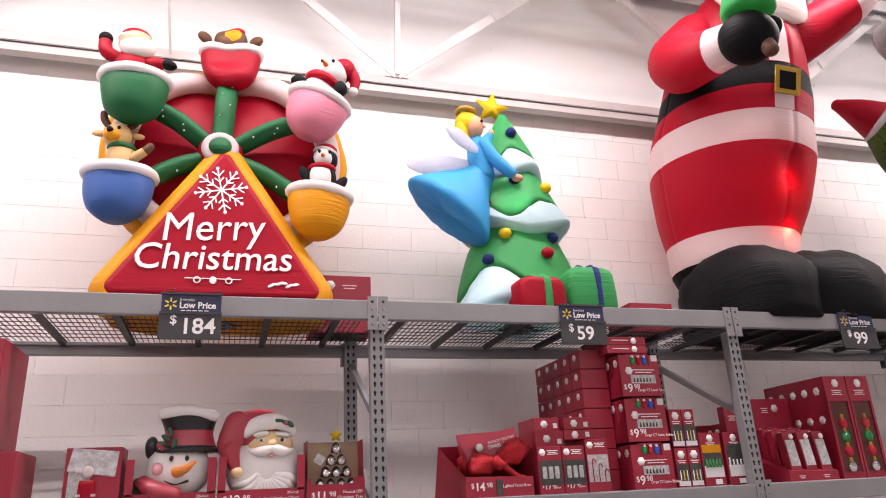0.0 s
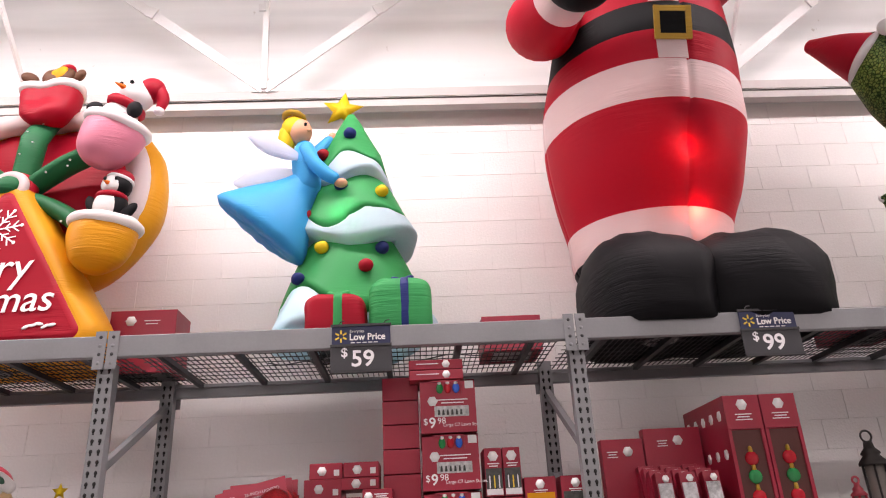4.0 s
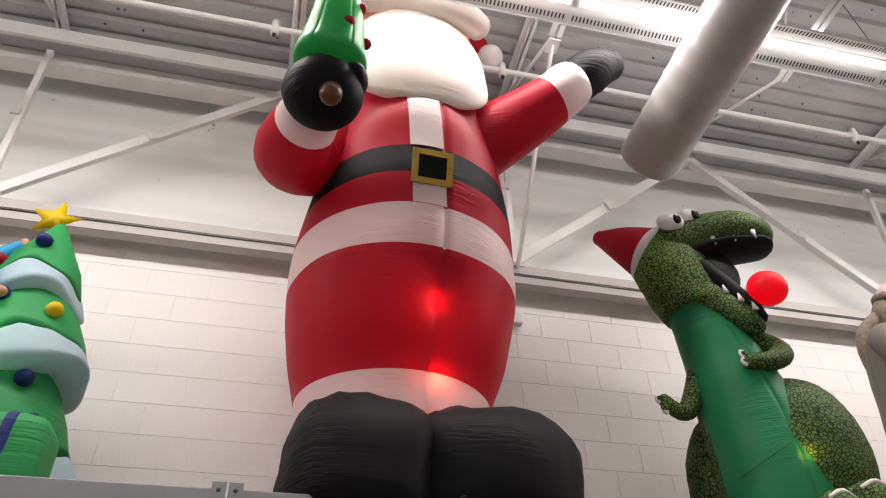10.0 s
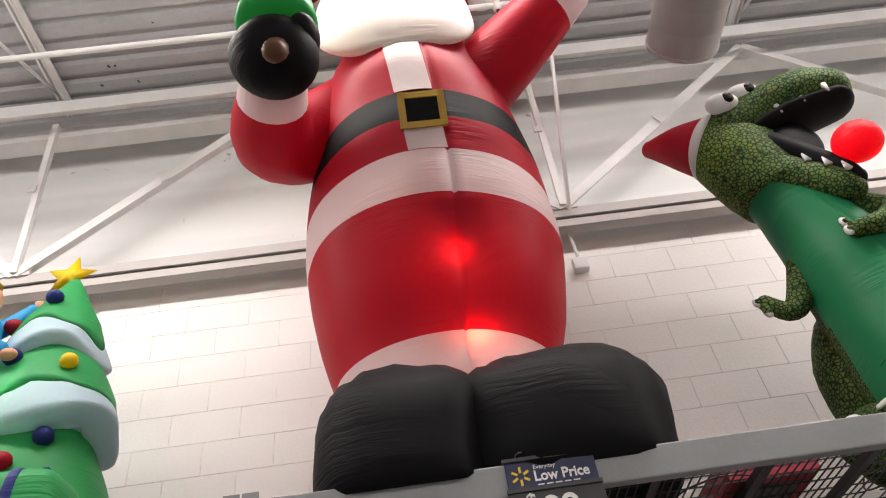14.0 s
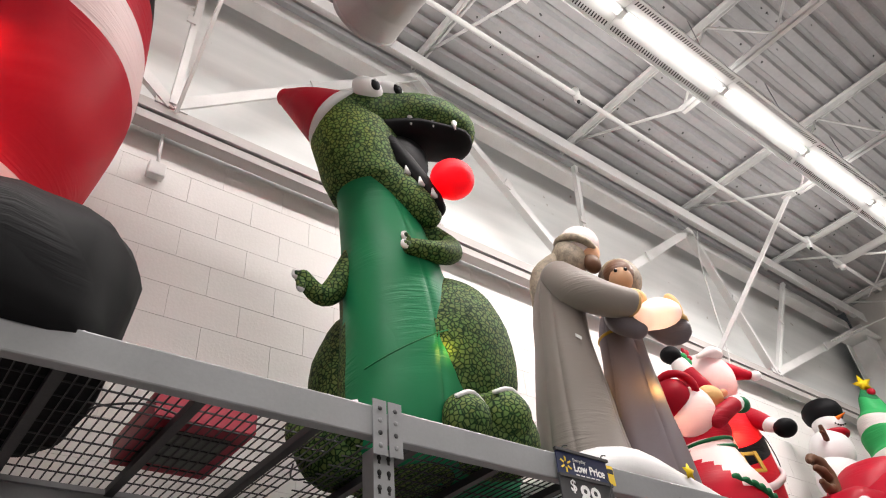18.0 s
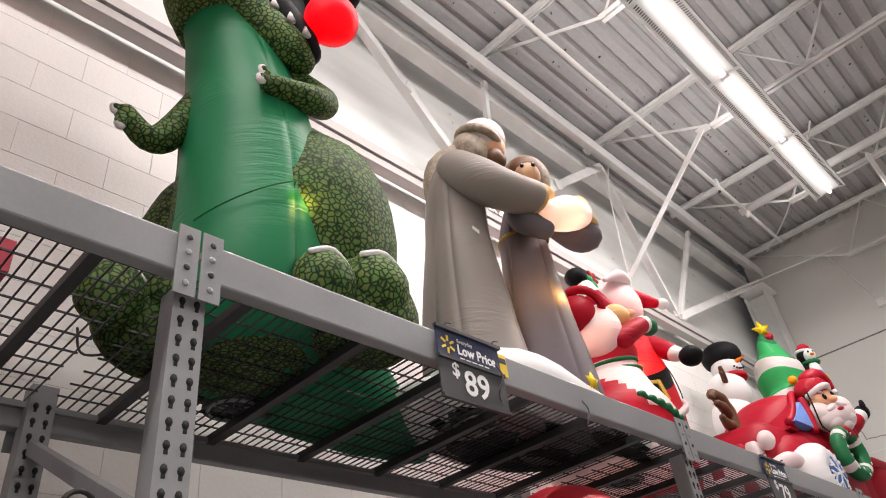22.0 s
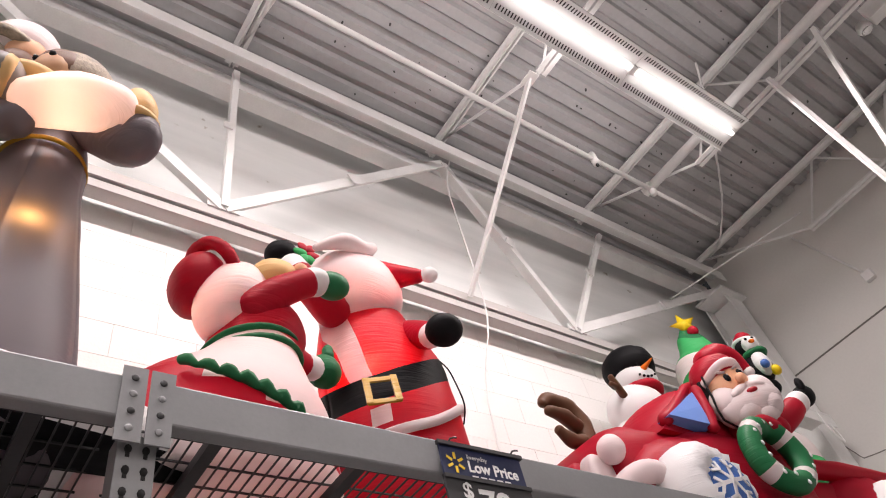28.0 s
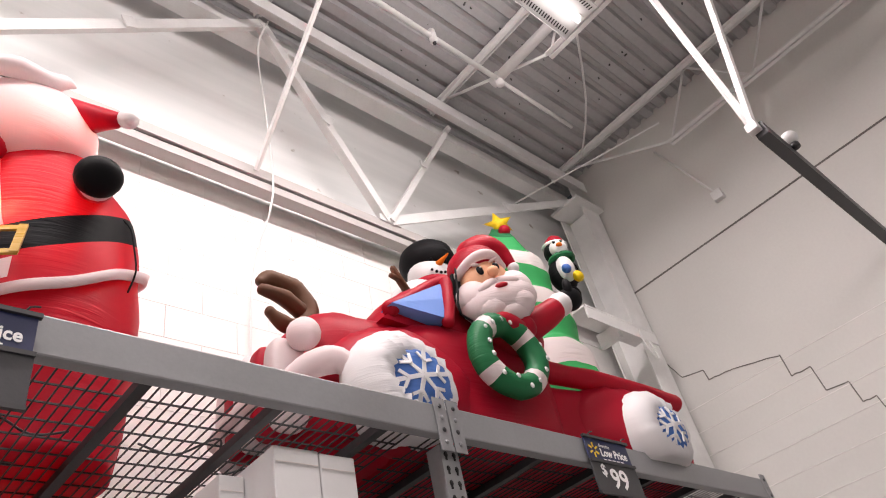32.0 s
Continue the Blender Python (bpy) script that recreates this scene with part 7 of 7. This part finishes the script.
bars(t, 4.56, 1.715, .05, GY - .012, 2, .012)
for j in range(4):
    for i in range(3):
        x, y = 4.30 + .125 * i, GY + .05 + .09 * j
        b = Shape().box((x + .04, y, 1.87 + .02 * j), (.085, .06, .26), CARTON, R3(-8, 0, 0), bevel=.002).done("rod_box", t, "crimson rod box")
        hexagon(b, (x + .04, y - .046, 1.97 + .02 * j), .04)
        if j == 0:
            Shape().box((x + .04, y - .036, 1.865), (.072, .006, .17), PHOTOPALE if i != 1 else CLEAR, R3(-8, 0, 0)).done("rod_window", b, "clear window with silver rods")
for i in range(2):
    x0 = 4.71 + .20 * i
    t = thing("bauble_carton", "tall crimson carton with an open bauble window", "carton", "tall bauble cartons")
    sh = Shape()
    z1 = 2.375
    for c, s in (((x0 + .098, GY + .31, (SHELF + 2.20) / 2), (.192, .59, 2.20 - SHELF)), ((x0 + .098, GY + .30, (2.20 + z1) / 2), (.192, .60, z1 - 2.20))):
        sh.box(c, s, CARTON)
    for q in (.010, .186):
        sh.box((x0 + q, GY + .007, (SHELF + 2.2) / 2), (.018, .012, 2.2 - SHELF), CARTON)
    sh.box((x0 + .098, GY + .007, SHELF + .02), (.16, .012, .04), CARTON)
    bx = sh.done("box_body", t, "crimson card body")
    first_body = bx if i == 0 else first_body
    Shape().box((x0 + .098, GY + .0135, (SHELF + 2.2) / 2 + .02), (.158, .002, 2.2 - SHELF - .05), CARTONDARK).done("window_back", bx, "dark card window back")
    hexagon(bx, (x0 + .098, GY - .0015, 2.325), .062)
    bars(bx, x0 + .098, 2.275, .09, GY - .0015, 3, .014)
    for k, (q, m) in enumerate(((1.76, SILVER), (1.86, BULBS[2]), (1.96, BULBS[1]), (2.05, BULBS[2]))):
        sh = Shape().ball((x0 + .10, GY + .008, q), (.036, .022, .036), m, seg=14)
        sh.tube([(x0 + .10, GY + .008, q + .034), (x0 + .10, GY + .008, q + .055)], [.012, .010], GOLD, seg=8, sub=1)
        sh.done("bauble", bx, "shiny bauble stake head")
for k in range(2):
    for j in range(5):
        hexagon(first_body, (4.7115, GY + .08 + .115 * j, 2.28 - .20 * k), .06, True)
# side faces of the tall cartons carry rows of badges
for j in range(4):
    for k in range(2):
        b = carton(4.30 + .10 * (3 - j), 4.70, GY + .44 + .16 * j, GY + .59 + .16 * j, SHELF + .23 * k, SHELF + .23 * k + .226, "crimson carton in a rising file behind the tray", group="filed bauble cartons")
        hexagon(b, (4.2995 + .10 * (3 - j), GY + .515 + .16 * j, SHELF + .23 * k + .16), .06, True)
        hexagon(b, (4.40 + .10 * (3 - j), GY + .4385 + .16 * j, SHELF + .23 * k + .16), .06)
for x0, x1, z1 in ((4.12, 4.36, 2.22), (4.37, 4.70, 2.27)):
    b = carton(x0, x1, GY + .36, GY + .43, SHELF, z1, "upright crimson carton with white badge", group="filed bauble cartons")
    hexagon(b, ((x0 + x1) / 2 + .03, GY + .359, z1 - .07), .06)
    bars(b, (x0 + x1) / 2 - .06, z1 - .07, .06, GY + .359, 3, .014)

# tray of glitter bows
t = thing("bow_tray", "crimson tray of red glitter tinsel bows", "carton")
sh = Shape()
v = [sh.bm.verts.new(p) for p in ((1.95, GY + .42, SHELF), (1.95, GY + .30, 1.99), (2.02, GY, 1.80), (2.02, GY, SHELF), (2.44, GY, SHELF), (2.44, GY, 1.79), (2.44, GY + .30, 2.0), (2.44, GY + .42, SHELF))]
for f in ((0, 1, 2, 3), (3, 2, 5, 4), (4, 5, 6, 7), (0, 3, 4, 7), (0, 7, 6, 1)):
    sh.bm.faces.new([v[i] for i in f]).material_index = sh.mi(CARTON)
tr = sh.done("tray", t, "crimson card tray")
price(tr, 2.05, GY - .0015, 1.722, "14", "98", .062)
lettering("Lighted Tinsel Bow", .0225, INKWHITE, Matrix.Translation((2.245, GY - .0015, 1.735)) @ F90, parent=tr, depth=.0005)
Shape().box((2.225, GY - .003, 1.735), (.04, .003, .085), PHOTO).done("hang_label", tr, "small printed label")
for j in range(3):
    hd = Shape().box((2.235 + .01 * j, GY + .10 + .09 * j, 1.965 + .012 * j), (.36, .004, .17), CARTON, R3(-14, -13 + 5 * j, 0)).done("header_card", t, "crimson header card")
    if j == 0:
        lettering("36-INCH LIGHTED", .022, INKWHITE, Matrix.Translation((2.20, GY + .078, 1.985)) @ R3(76, -12, 0), parent=hd, depth=.0005)
        lettering("TINSEL BOW", .030, INKWHITE, Matrix.Translation((2.20, GY + .082, 1.955)) @ R3(76, -12, 0), parent=hd, depth=.0005)
        hexagon(hd, (2.14, GY + .07, 1.965), .05)
    sh = Shape()
    y = GY + .045 + .09 * j
    sh.ball((2.135, y, 1.865 + .01 * j), (.095, .045, .068), GLITTER, R3(0, -22, 0), seg=18)
    sh.ball((2.345, y, 1.935 + .01 * j), (.100, .045, .075), GLITTER, R3(0, -28, 0), seg=18)
    sh.ball((2.235, y - .02, 1.87), (.045, .04, .042), GLITTER, seg=16)
    sh.tube([(2.25, y, 1.86), (2.33, y + .01, 1.80), (2.40, y + .01, 1.77)], [.035, .05, .045], GLITTER, seg=12, flat=.5)
    sh.swell(0.022, 26)
    sh.done("bow", t, "red glitter bow")

# boxed tree of silver bells
t = thing("bell_tree_box", "open crimson box with a silver bell tree", "carton")
sh = Shape()
x0, x1 = 1.12, 1.435
sh.box(((x0 + x1) / 2, GY + .20, (SHELF + 2.03) / 2), (x1 - x0, .006, 2.03 - SHELF), KRAFT)
for x in (x0 + .004, x1 - .004):
    v = [sh.bm.verts.new(p) for p in ((x, GY, SHELF), (x, GY + .2, SHELF), (x, GY + .2, 2.03), (x, GY + .03, 2.03), (x, GY + .0, 1.81))]
    sh.bm.faces.new(v).material_index = sh.mi(CARTON)
sh.box(((x0 + x1) / 2, GY - .002, SHELF + .055), (x1 - x0, .005, .11), CARTON)
sh.box((x0 + .012, GY - .002, SHELF + .125), (.024, .005, .035), CARTON)
sh.box((x1 - .03, GY - .002, SHELF + .125), (.06, .005, .035), CARTON)
bx = sh.done("box_body", t, "crimson box with kraft lining")
price(bx, 1.145, GY - .006, SHELF + .03, "11", "98", .062)
lettering("Musical LED", .022, INKWHITE, Matrix.Translation((1.425, GY - .006, SHELF + .06)) @ F90, parent=bx, depth=.0005, align="RIGHT")
lettering("Christmas Tree", .022, INKWHITE, Matrix.Translation((1.425, GY - .006, SHELF + .033)) @ F90, parent=bx, depth=.0005, align="RIGHT")
for row, n in enumerate((4, 3, 2, 1)):
    for k in range(n):
        x, z = 1.285 + (k - (n - 1) / 2) * .058, SHELF + .115 + .064 * row
        sh = Shape().body([(x, GY + .06, z - .03, .030, .030), (x, GY + .06, z + .01, .022, .022), (x, GY + .06, z + .028, .006, .006)], BLACKPIPE, seg=12, sub=2)
        sh.ball((x, GY + .035, z - .012), (.025, .02, .025), SILVER, seg=14)
        sh.done("bell", t, "silver bell")
Shape().star((1.285, GY + .06, 2.055), .042, .020, .014, YELLOW).done("star", t, "yellow star topper")
Shape().box((1.19, GY + .02, 1.925), (.05, .003, .05), PHOTOPALE, R3(0, 30, 10)).done("try_me_tag", t)

# moulded lighted heads in open trays
for x0, x1, who in ((0.21, 0.65, 0), (0.66, 1.11, 1)):
    t = thing("moulded_head", "moulded snowman head in black hat in crimson tray" if who == 0 else "moulded bearded head in red cap in crimson tray", "decoration", "moulded lighted heads")
    sh = Shape()
    sh.box(((x0 + x1) / 2, GY, SHELF + .045), (x1 - x0 - .006, .006, .11), CARTON)
    for x in (x0 + .022, x1 - .022):
        sh.box((x, GY, SHELF + .18), (.038, .006, .18), CARTON)
    for x in (x0 + .004, x1 - .004):
        sh.box((x, GY + .13, SHELF + .135), (.006, .26, .27), CARTON)
    tr = sh.done("tray", t, "crimson cut-out tray")
    lettering("20-Inch", .021, INKWHITE, Matrix.Translation((x1 - .03, GY - .005, SHELF + .072)) @ F90, parent=tr, depth=.0005, align="RIGHT")
    lettering("Lighted Outdoor D\u00e9cor", .021, INKWHITE, Matrix.Translation((x1 - .03, GY - .005, SHELF + .045)) @ F90, parent=tr, depth=.0005, align="RIGHT")
    if who == 1:
        price(tr, x0 + .03, GY - .005, SHELF + .03, "12", "98", .065)
    y = GY + .11
    sh = Shape()
    if who == 0:
        sh.ball((.455, y, 1.90), (.165, .10, .15), BLOWWHITE, seg=28)
        sh.ball((.36, y - .085, 1.905), (.030, .016, .030), BLOWPINK, seg=14)
        sh.tube([(.45, y - .10, 1.885), (.50, y - .135, 1.90), (.545, y - .15, 1.93)], [.028, .022, .006], BLOWORANGE, seg=14)
        for ex in (.425, .50):
            sh.ball((ex, y - .098, 1.955), (.013, .008, .016), BLOWBLACK, seg=10)
        sh.tube([(.40, y - .096, 1.845), (.45, y - .104, 1.825), (.51, y - .10, 1.84)], [.004] * 3, BLOWBLACK, seg=6)
        sh.body([(.50, y, 1.985, .16, .11), (.50, y, 2.0, .17, .115), (.50, y, 2.02, .14, .10), (.50, y, 2.10, .125, .09), (.495, y, 2.18, .15, .10), (.495, y, 2.20, .14, .095)], [BLOWBLACK, BLOWBLACK, BLOWRED, BLOWBLACK, BLOWBLACK], seg=28)
        sh.tube([(.36, y - .06, 2.185), (.50, y - .085, 2.20), (.63, y - .05, 2.17)], [.025, .03, .025], BLOWWHITE, seg=12)
        sh.ball((.49, y, 2.20), (.15, .095, .025), BLOWWHITE, seg=22)
        sh.ball((.315, y, 2.02), (.035, .04, .06), BLOWBLACK, seg=12)
        for k in range(4):
            sh.ball((.37 + .02 * k, y - .09, 2.03 + .03 * (k % 3)), (.028, .012, .014), BLOWGREEN, R3(0, 35 * k, 0), seg=10)
        sh.ball((.36, y - .10, 2.02), .012, BLOWRED, seg=8).ball((.375, y - .10, 2.005), .011, BLOWRED, seg=8)
        sh.tube([(.29, y - .03, 1.84), (.36, y - .09, 1.80), (.46, y - .11, 1.775)], [.04, .045, .04], BLOWRED, seg=14)
        sh.ball((.27, y, 1.80), (.05, .05, .07), BLOWGREEN, seg=12)
    else:
        sh.ball((.90, y, 1.88), (.20, .10, .19), BLOWWHITE, seg=30)
        for k in range(11):
            a = math.radians(200 + 14 * k)
            sh.tube([(.91 + .05 * math.cos(a), y - .095, 1.87 + .05 * math.sin(a)), (.91 + .12 * math.cos(a + .12), y - .085, 1.87 + .12 * math.sin(a + .12)), (.91 + .18 * math.cos(a), y - .05, 1.87 + .18 * math.sin(a))], [.016, .022, .010], BLOWWHITE, seg=10)
        sh.ball((.925, y - .03, 2.01), (.125, .075, .10), BLOWSKIN, seg=22)
        sh.ball((.93, y - .11, 2.015), (.028, .022, .022), BLOWSKIN, seg=12)
        for s in (-1, 1):
            sh.ball((.93 + s * .055, y - .094, 2.035), (.022, .012, .011), BLOWWHITE, seg=10)
            sh.ball((.93 + s * .055, y - .105, 2.035), .008, BLOWBLACK, seg=8)
            sh.ball((.93 + s * .055, y - .098, 2.066), (.042, .014, .014), BLOWWHITE, R3(0, s * 8, 0), seg=12)
            sh.tube([(.93, y - .115, 1.99), (.93 + s * .06, y - .11, 1.975), (.93 + s * .115, y - .085, 1.985)], [.022, .026, .010], BLOWWHITE, seg=12)
        sh.ball((.93, y - .115, 1.955), (.020, .010, .012), BLOWPINK, seg=10)
        sh.ball((.86, y, 2.10), (.16, .09, .115), BLOWRED, seg=24)
        sh.tube([(.76, y - .03, 2.13), (.71, y - .05, 2.02), (.745, y - .07, 1.90)], [.08, .065, .03], BLOWRED, seg=16)
        sh.ball((.755, y - .08, 1.875), (.032, .03, .030), BLOWSKIN, seg=14)
        sh.tube([(.79, y - .06, 2.08), (.86, y - .085, 2.125), (.96, y - .085, 2.13), (1.04, y - .05, 2.085)], [.035, .042, .042, .03], BLOWWHITE, seg=16)
        for k in range(3):
            sh.ball((.965 + .03 * k, y - .125, 2.135 - .01 * k), (.026, .010, .012), BLOWGREEN, R3(0, 20 * k, 0), seg=10)
        sh.ball((1.0, y - .13, 2.12), .011, BLOWRED, seg=8)
    sh.swell(0.006, 16)
    sh.done("painted_head", t, "painted blow-moulded plastic")

# wrapped box and tall display at the near end
t = carton(-.07, .19, GY, GY + .22, SHELF, 2.02, "crimson boxed figure in shiny clear wrap", name="wrapped_box")
Shape().box((.0, GY - .002, 1.86), (.10, .003, .22), PHOTOPALE).done("photo_print", t)
sh = Shape()
sh.body([(.04, GY - .012, 1.70, .03, .01), (.04, GY - .012, 1.80, .04, .012), (.04, GY - .012, 1.86, .035, .012)], RED, seg=12, sub=2).ball((.04, GY - .015, 1.90), (.028, .012, .03), PINKWHITE, seg=10)
sh.box((.04, GY - .018, 1.79), (.09, .006, .012), PINKWHITE)
sh.done("printed_suit", t)
sh = Shape().box((.06, GY - .006, 1.95), (.22, .010, .12), CLEAR, R3(6, 8, 0), bevel=.004)
sh.swell(0.02, 30)
sh.done("wrap", t, "crumpled clear wrap")
t = thing("floor_display", "tall stepped crimson card floor display", "display")
Shape().box((-.62, GY + .02, (1.6 + 2.53) / 2), (.52, .46, .93), CARTON, bevel=.004).done("upper_box", t)
Shape().box((-.55, GY + .02, (SHELF + 2.0) / 2), (.60, .40, 2.0 - SHELF), CARTON, bevel=.004).done("lower_box", t)
Shape().box((-.62, GY - .214, 2.2), (.36, .004, .36), PHOTO).done("photo_print", t)

# lanterns
for k, (x, r, m) in enumerate(((5.38, .035, BLOWRED), (5.50, .06, IRON), (5.68, .07, IRON), (5.88, .07, IRON), (6.08, .075, IRON), (6.28, .07, IRON))):
    h = (.26, .50, .54, .55, .56, .55)[k]
    t = thing("lantern", "black metal lantern with smoked glass" if m is IRON else "small red metal lantern", "lantern", "lanterns on the shelf", at=(x, GY + .10, SHELF))
    sh = Shape().body([(0, 0, 0, r * 1.25, r * 1.25), (0, 0, .03, r * 1.25, r * 1.25), (0, 0, .035, r, r)], m, seg=6, sub=1)
    sh.done("base", t)
    Shape().body([(0, 0, .035, r * .86, r * .86), (0, 0, h * .62, r * .86, r * .86)], GLASSDARK, seg=6, sub=1).done("glass", t, "smoked glass")
    for j in range(6):
        a = math.pi * j / 3
        Shape().rod((r * math.cos(a), r * math.sin(a), .03), (r * math.cos(a), r * math.sin(a), h * .63), .006, m, 6).done("bar", t)
    Shape().body([(0, 0, h * .62, r * 1.35, r * 1.35), (0, 0, h * .65, r * 1.3, r * 1.3), (0, 0, h * .72, r * .75, r * .75), (0, 0, h * .74, r * .95, r * .95), (0, 0, h * .80, r * .5, r * .5), (0, 0, h * .86, r * .42, r * .42)], m, seg=6, sub=1).done("roof", t)
    Shape().torus((0, 0, h * .92), r * .5, .006, m, R3(90, 0, 0), 16, 6).done("ring_handle", t)

# yellow price tags along the lower beam
for k in range(22):
    x = 1.72 + .235 * k + (.04 if k % 3 else 0)
    tg = tagged(Shape().box((x, FRONT - .006, 1.645), (.055, .003, .034), TAGYELLOW if k % 4 else INKWHITE).done("price_tag"), "small yellow shelf price tag on the beam", "price tag", "shelf price tags")
    Shape().box((x - .012, FRONT - .009, 1.645), (.018, .002, .02), SIGNGREY).done("tag_print", tg)

# ---- things on the upper deck ----
b = carton(1.19, 1.60, 4.98, 5.26, DECK, 3.17, "crimson carton with white badge on the deck")
Shape().box((1.395, 5.12, DECK - .002), (.34, .22, .003), PHOTO).done("base_print", b)
hexagon(b, (1.32, 4.979, 3.10), .07)
bars(b, 1.45, 3.10, .10, 4.979, 2, .02)
b = carton(3.50, 3.86, 4.80, 5.14, DECK, 2.99, "flat crimson printed carton on the deck")
Shape().box((3.68, 4.798, 2.90), (.20, .003, .10), PHOTOPALE).done("photo_print", b)
Shape().box((3.68, 4.95, DECK - .002), (.24, .22, .003), PHOTOPALE).done("base_print", b)
b = carton(5.70, 6.06, 4.62, 5.08, DECK, 2.87, "flat crimson carton lying behind the beam")
Shape().box((5.88, 4.85, DECK - .002), (.26, .3, .003), PHOTO).done("base_print", b)


def blower(x, y, r=.11):
    t = thing("blower", "black plastic inflating fan on the wire deck", "blower", "inflating fans", at=(x, y, DECK - .003))
    Shape().body([(0, 0, 0, r, r), (0, 0, .012, r, r), (0, 0, .05, r * .92, r * .92)], BLACKPIPE, seg=28, sub=1).done("housing", t)
    Shape().torus((0, 0, 0), r * .8, .008, RACK, None, 28, 6).done("grille_ring", t)
    for k in range(6):
        a = math.pi * k / 6
        d = Vector((math.cos(a), math.sin(a), 0)) * r * .8
        Shape().rod(-d + Vector((0, 0, -.002)), d + Vector((0, 0, -.002)), .003, RACK, 6).done("grille_bar", t)
    Shape().ball((0, 0, .0), (.03, .03, .012), BLACKPIPE, seg=12).done("motor_cap", t)
    for s in (-1, 1):
        Shape().box((s * r * 1.15, 0, .01), (.05, .03, .018), BLACKPIPE, bevel=.003).done("foot_tab", t)


for x, y in ((7.86, 4.70), (9.22, 4.86), (9.95, 5.02), (4.55, 4.72), (6.95, 5.05), (11.9, 4.9), (0.6, 4.86), (2.62, 4.86)):
    blower(x, y)


def cord(pts, label="thin black power cord on the wire deck", r=.004):
    tagged(Shape().tube(pts, [r] * len(pts), BLACKPIPE, seg=6, sub=6).done("power_cord"), label, "cord", "power cords")


rnd = random.Random(21)
for x, y in ((2.2, 4.9), (3.1, 5.0), (5.3, 4.7), (6.3, 4.8), (7.2, 4.95), (8.6, 4.9), (9.6, 4.75), (10.4, 4.8), (11.5, 4.7)):
    pts = [(x, y, DECK + .006)]
    for k in range(5):
        pts.append((pts[-1][0] + rnd.uniform(.06, .20), y + rnd.uniform(-.16, .16), DECK + .006))
    cord(pts)
cord([(3.92, 5.3, 2.70), (3.95, 5.29, 2.4), (3.93, 5.30, 2.0), (3.94, 5.3, 1.69)], "thin black power cord hanging down the block wall")
for x, y in ((7.43, 4.29), (7.96, 4.31)):
    cord([(x + .02, y, 2.79), (x + .05, y - .05, 2.70), (x + .03, y - .04, 2.62), (x + .06, y - .03, 2.58)], "black wire end hanging over the beam", .002)

# ---- further goods under the deck ----
t = thing("red_cushion_display", "round red plush cushion top under the wire deck", "decoration")
Shape().ball((8.06, 4.50, 2.20), (.32, .24, .27), DEEPRED, seg=32).ball((7.72, 4.50, 2.07), (.32, .22, .26), DEEPRED, seg=32).swell(.02, 5).done("cushion", t)
Shape().body([(7.95, 4.54, SHELF, .24, .20), (7.95, 4.54, 2.05, .26, .22)], DEEPRED, seg=24, sub=1).done("stem", t)
for x0, x1, y0, z1 in ((10.67, 10.83, 4.45, 2.65), (10.835, 10.97, 4.45, 2.645), (10.58, 10.665, 4.62, 2.62)):
    b = carton(x0, x1, y0, y0 + .36, SHELF, z1, "plain white carton standing under the deck", WHITECARD, "white cartons")
    Shape().box(((x0 + x1) / 2, y0 - .001, z1 - .05), (x1 - x0 - .01, .002, .003), CARTONPALE).done("flap_line", b)

# ---- small fixtures under the roof ----
t = thing("alarm_horn", "dark red round alarm horn under the roof", "alarm", at=(11.44, 1.55, 6.35))
Shape().body([(0, 0, 0, .03, .03), (0, 0, .005, .085, .085), (0, 0, .05, .09, .09), (0, 0, .08, .05, .05)], DEEPRED, seg=24, sub=1).done("horn_body", t)
Shape().ball((0, 0, -.004), (.03, .03, .012), SILVER, seg=12).done("lens", t, "clear silver lens")
Shape().rod((0, 0, .07), (0, 0, .66), .008, RACK).done("stem", t)
t = thing("emergency_light", "pale emergency light box with two lamp heads", "lamp", at=(13.62, 2.18, 6.45))
Shape().box((0, 0, 0), (.12, .50, .17), STEELWHITE, bevel=.008).done("box", t)
for s in (-1, 1):
    hd = Shape().body([(0, s * .32, -.10, .05, .05), (0, s * .32, -.06, .065, .065), (0, s * .32, .0, .04, .04)], STEELWHITE, seg=18, sub=2).done("lamp_head", t)
    Shape().ball((0, s * .32, -.10), (.048, .048, .012), SILVER, seg=14).done("lens", hd)
for s in (-1, 1):
    Shape().rod((0, s * .15, .08), (0, s * .15, .56), .008, RACK).done("stem", t)


# ---- blocks of the rear wall, last ----
BW, BH = 0.4064, 0.2032
bmesh_data = None
sh = Shape().box((0, 0, 0), (BW - 0.003, 0.006, BH - 0.003), BLOCK)
first_block = sh.done("block", wall_n)
first_block.location = (3.295 + BW / 2, WALL_Y, 5.0416 - BH / 2)
rest = Shape()
count = 1
rows = int((5.0416 - 1.55) / BH)
for r in range(rows):
    off = 3.295 + (BW / 2 if r % 2 else 0)
    for k in range(-12, 29):
        x, z = off + BW * (k + 0.5), 5.0416 - BH * (r + 0.5)
        if x < -2.4 or x > 14.9 or (r == 0 and k == 0):
            continue
        if count < 300 and 0.9 < x < 14.2 and r < 10:
            ob = new("block", first_block.data)
            ob.parent = wall_n
            ob.location = (x, WALL_Y, z)
            count += 1
        else:
            rest.box((x, WALL_Y, z), (BW - 0.003, 0.006, BH - 0.003), BLOCK)
tagged(rest.done("far_blocks", wall_n), kind="stuff")
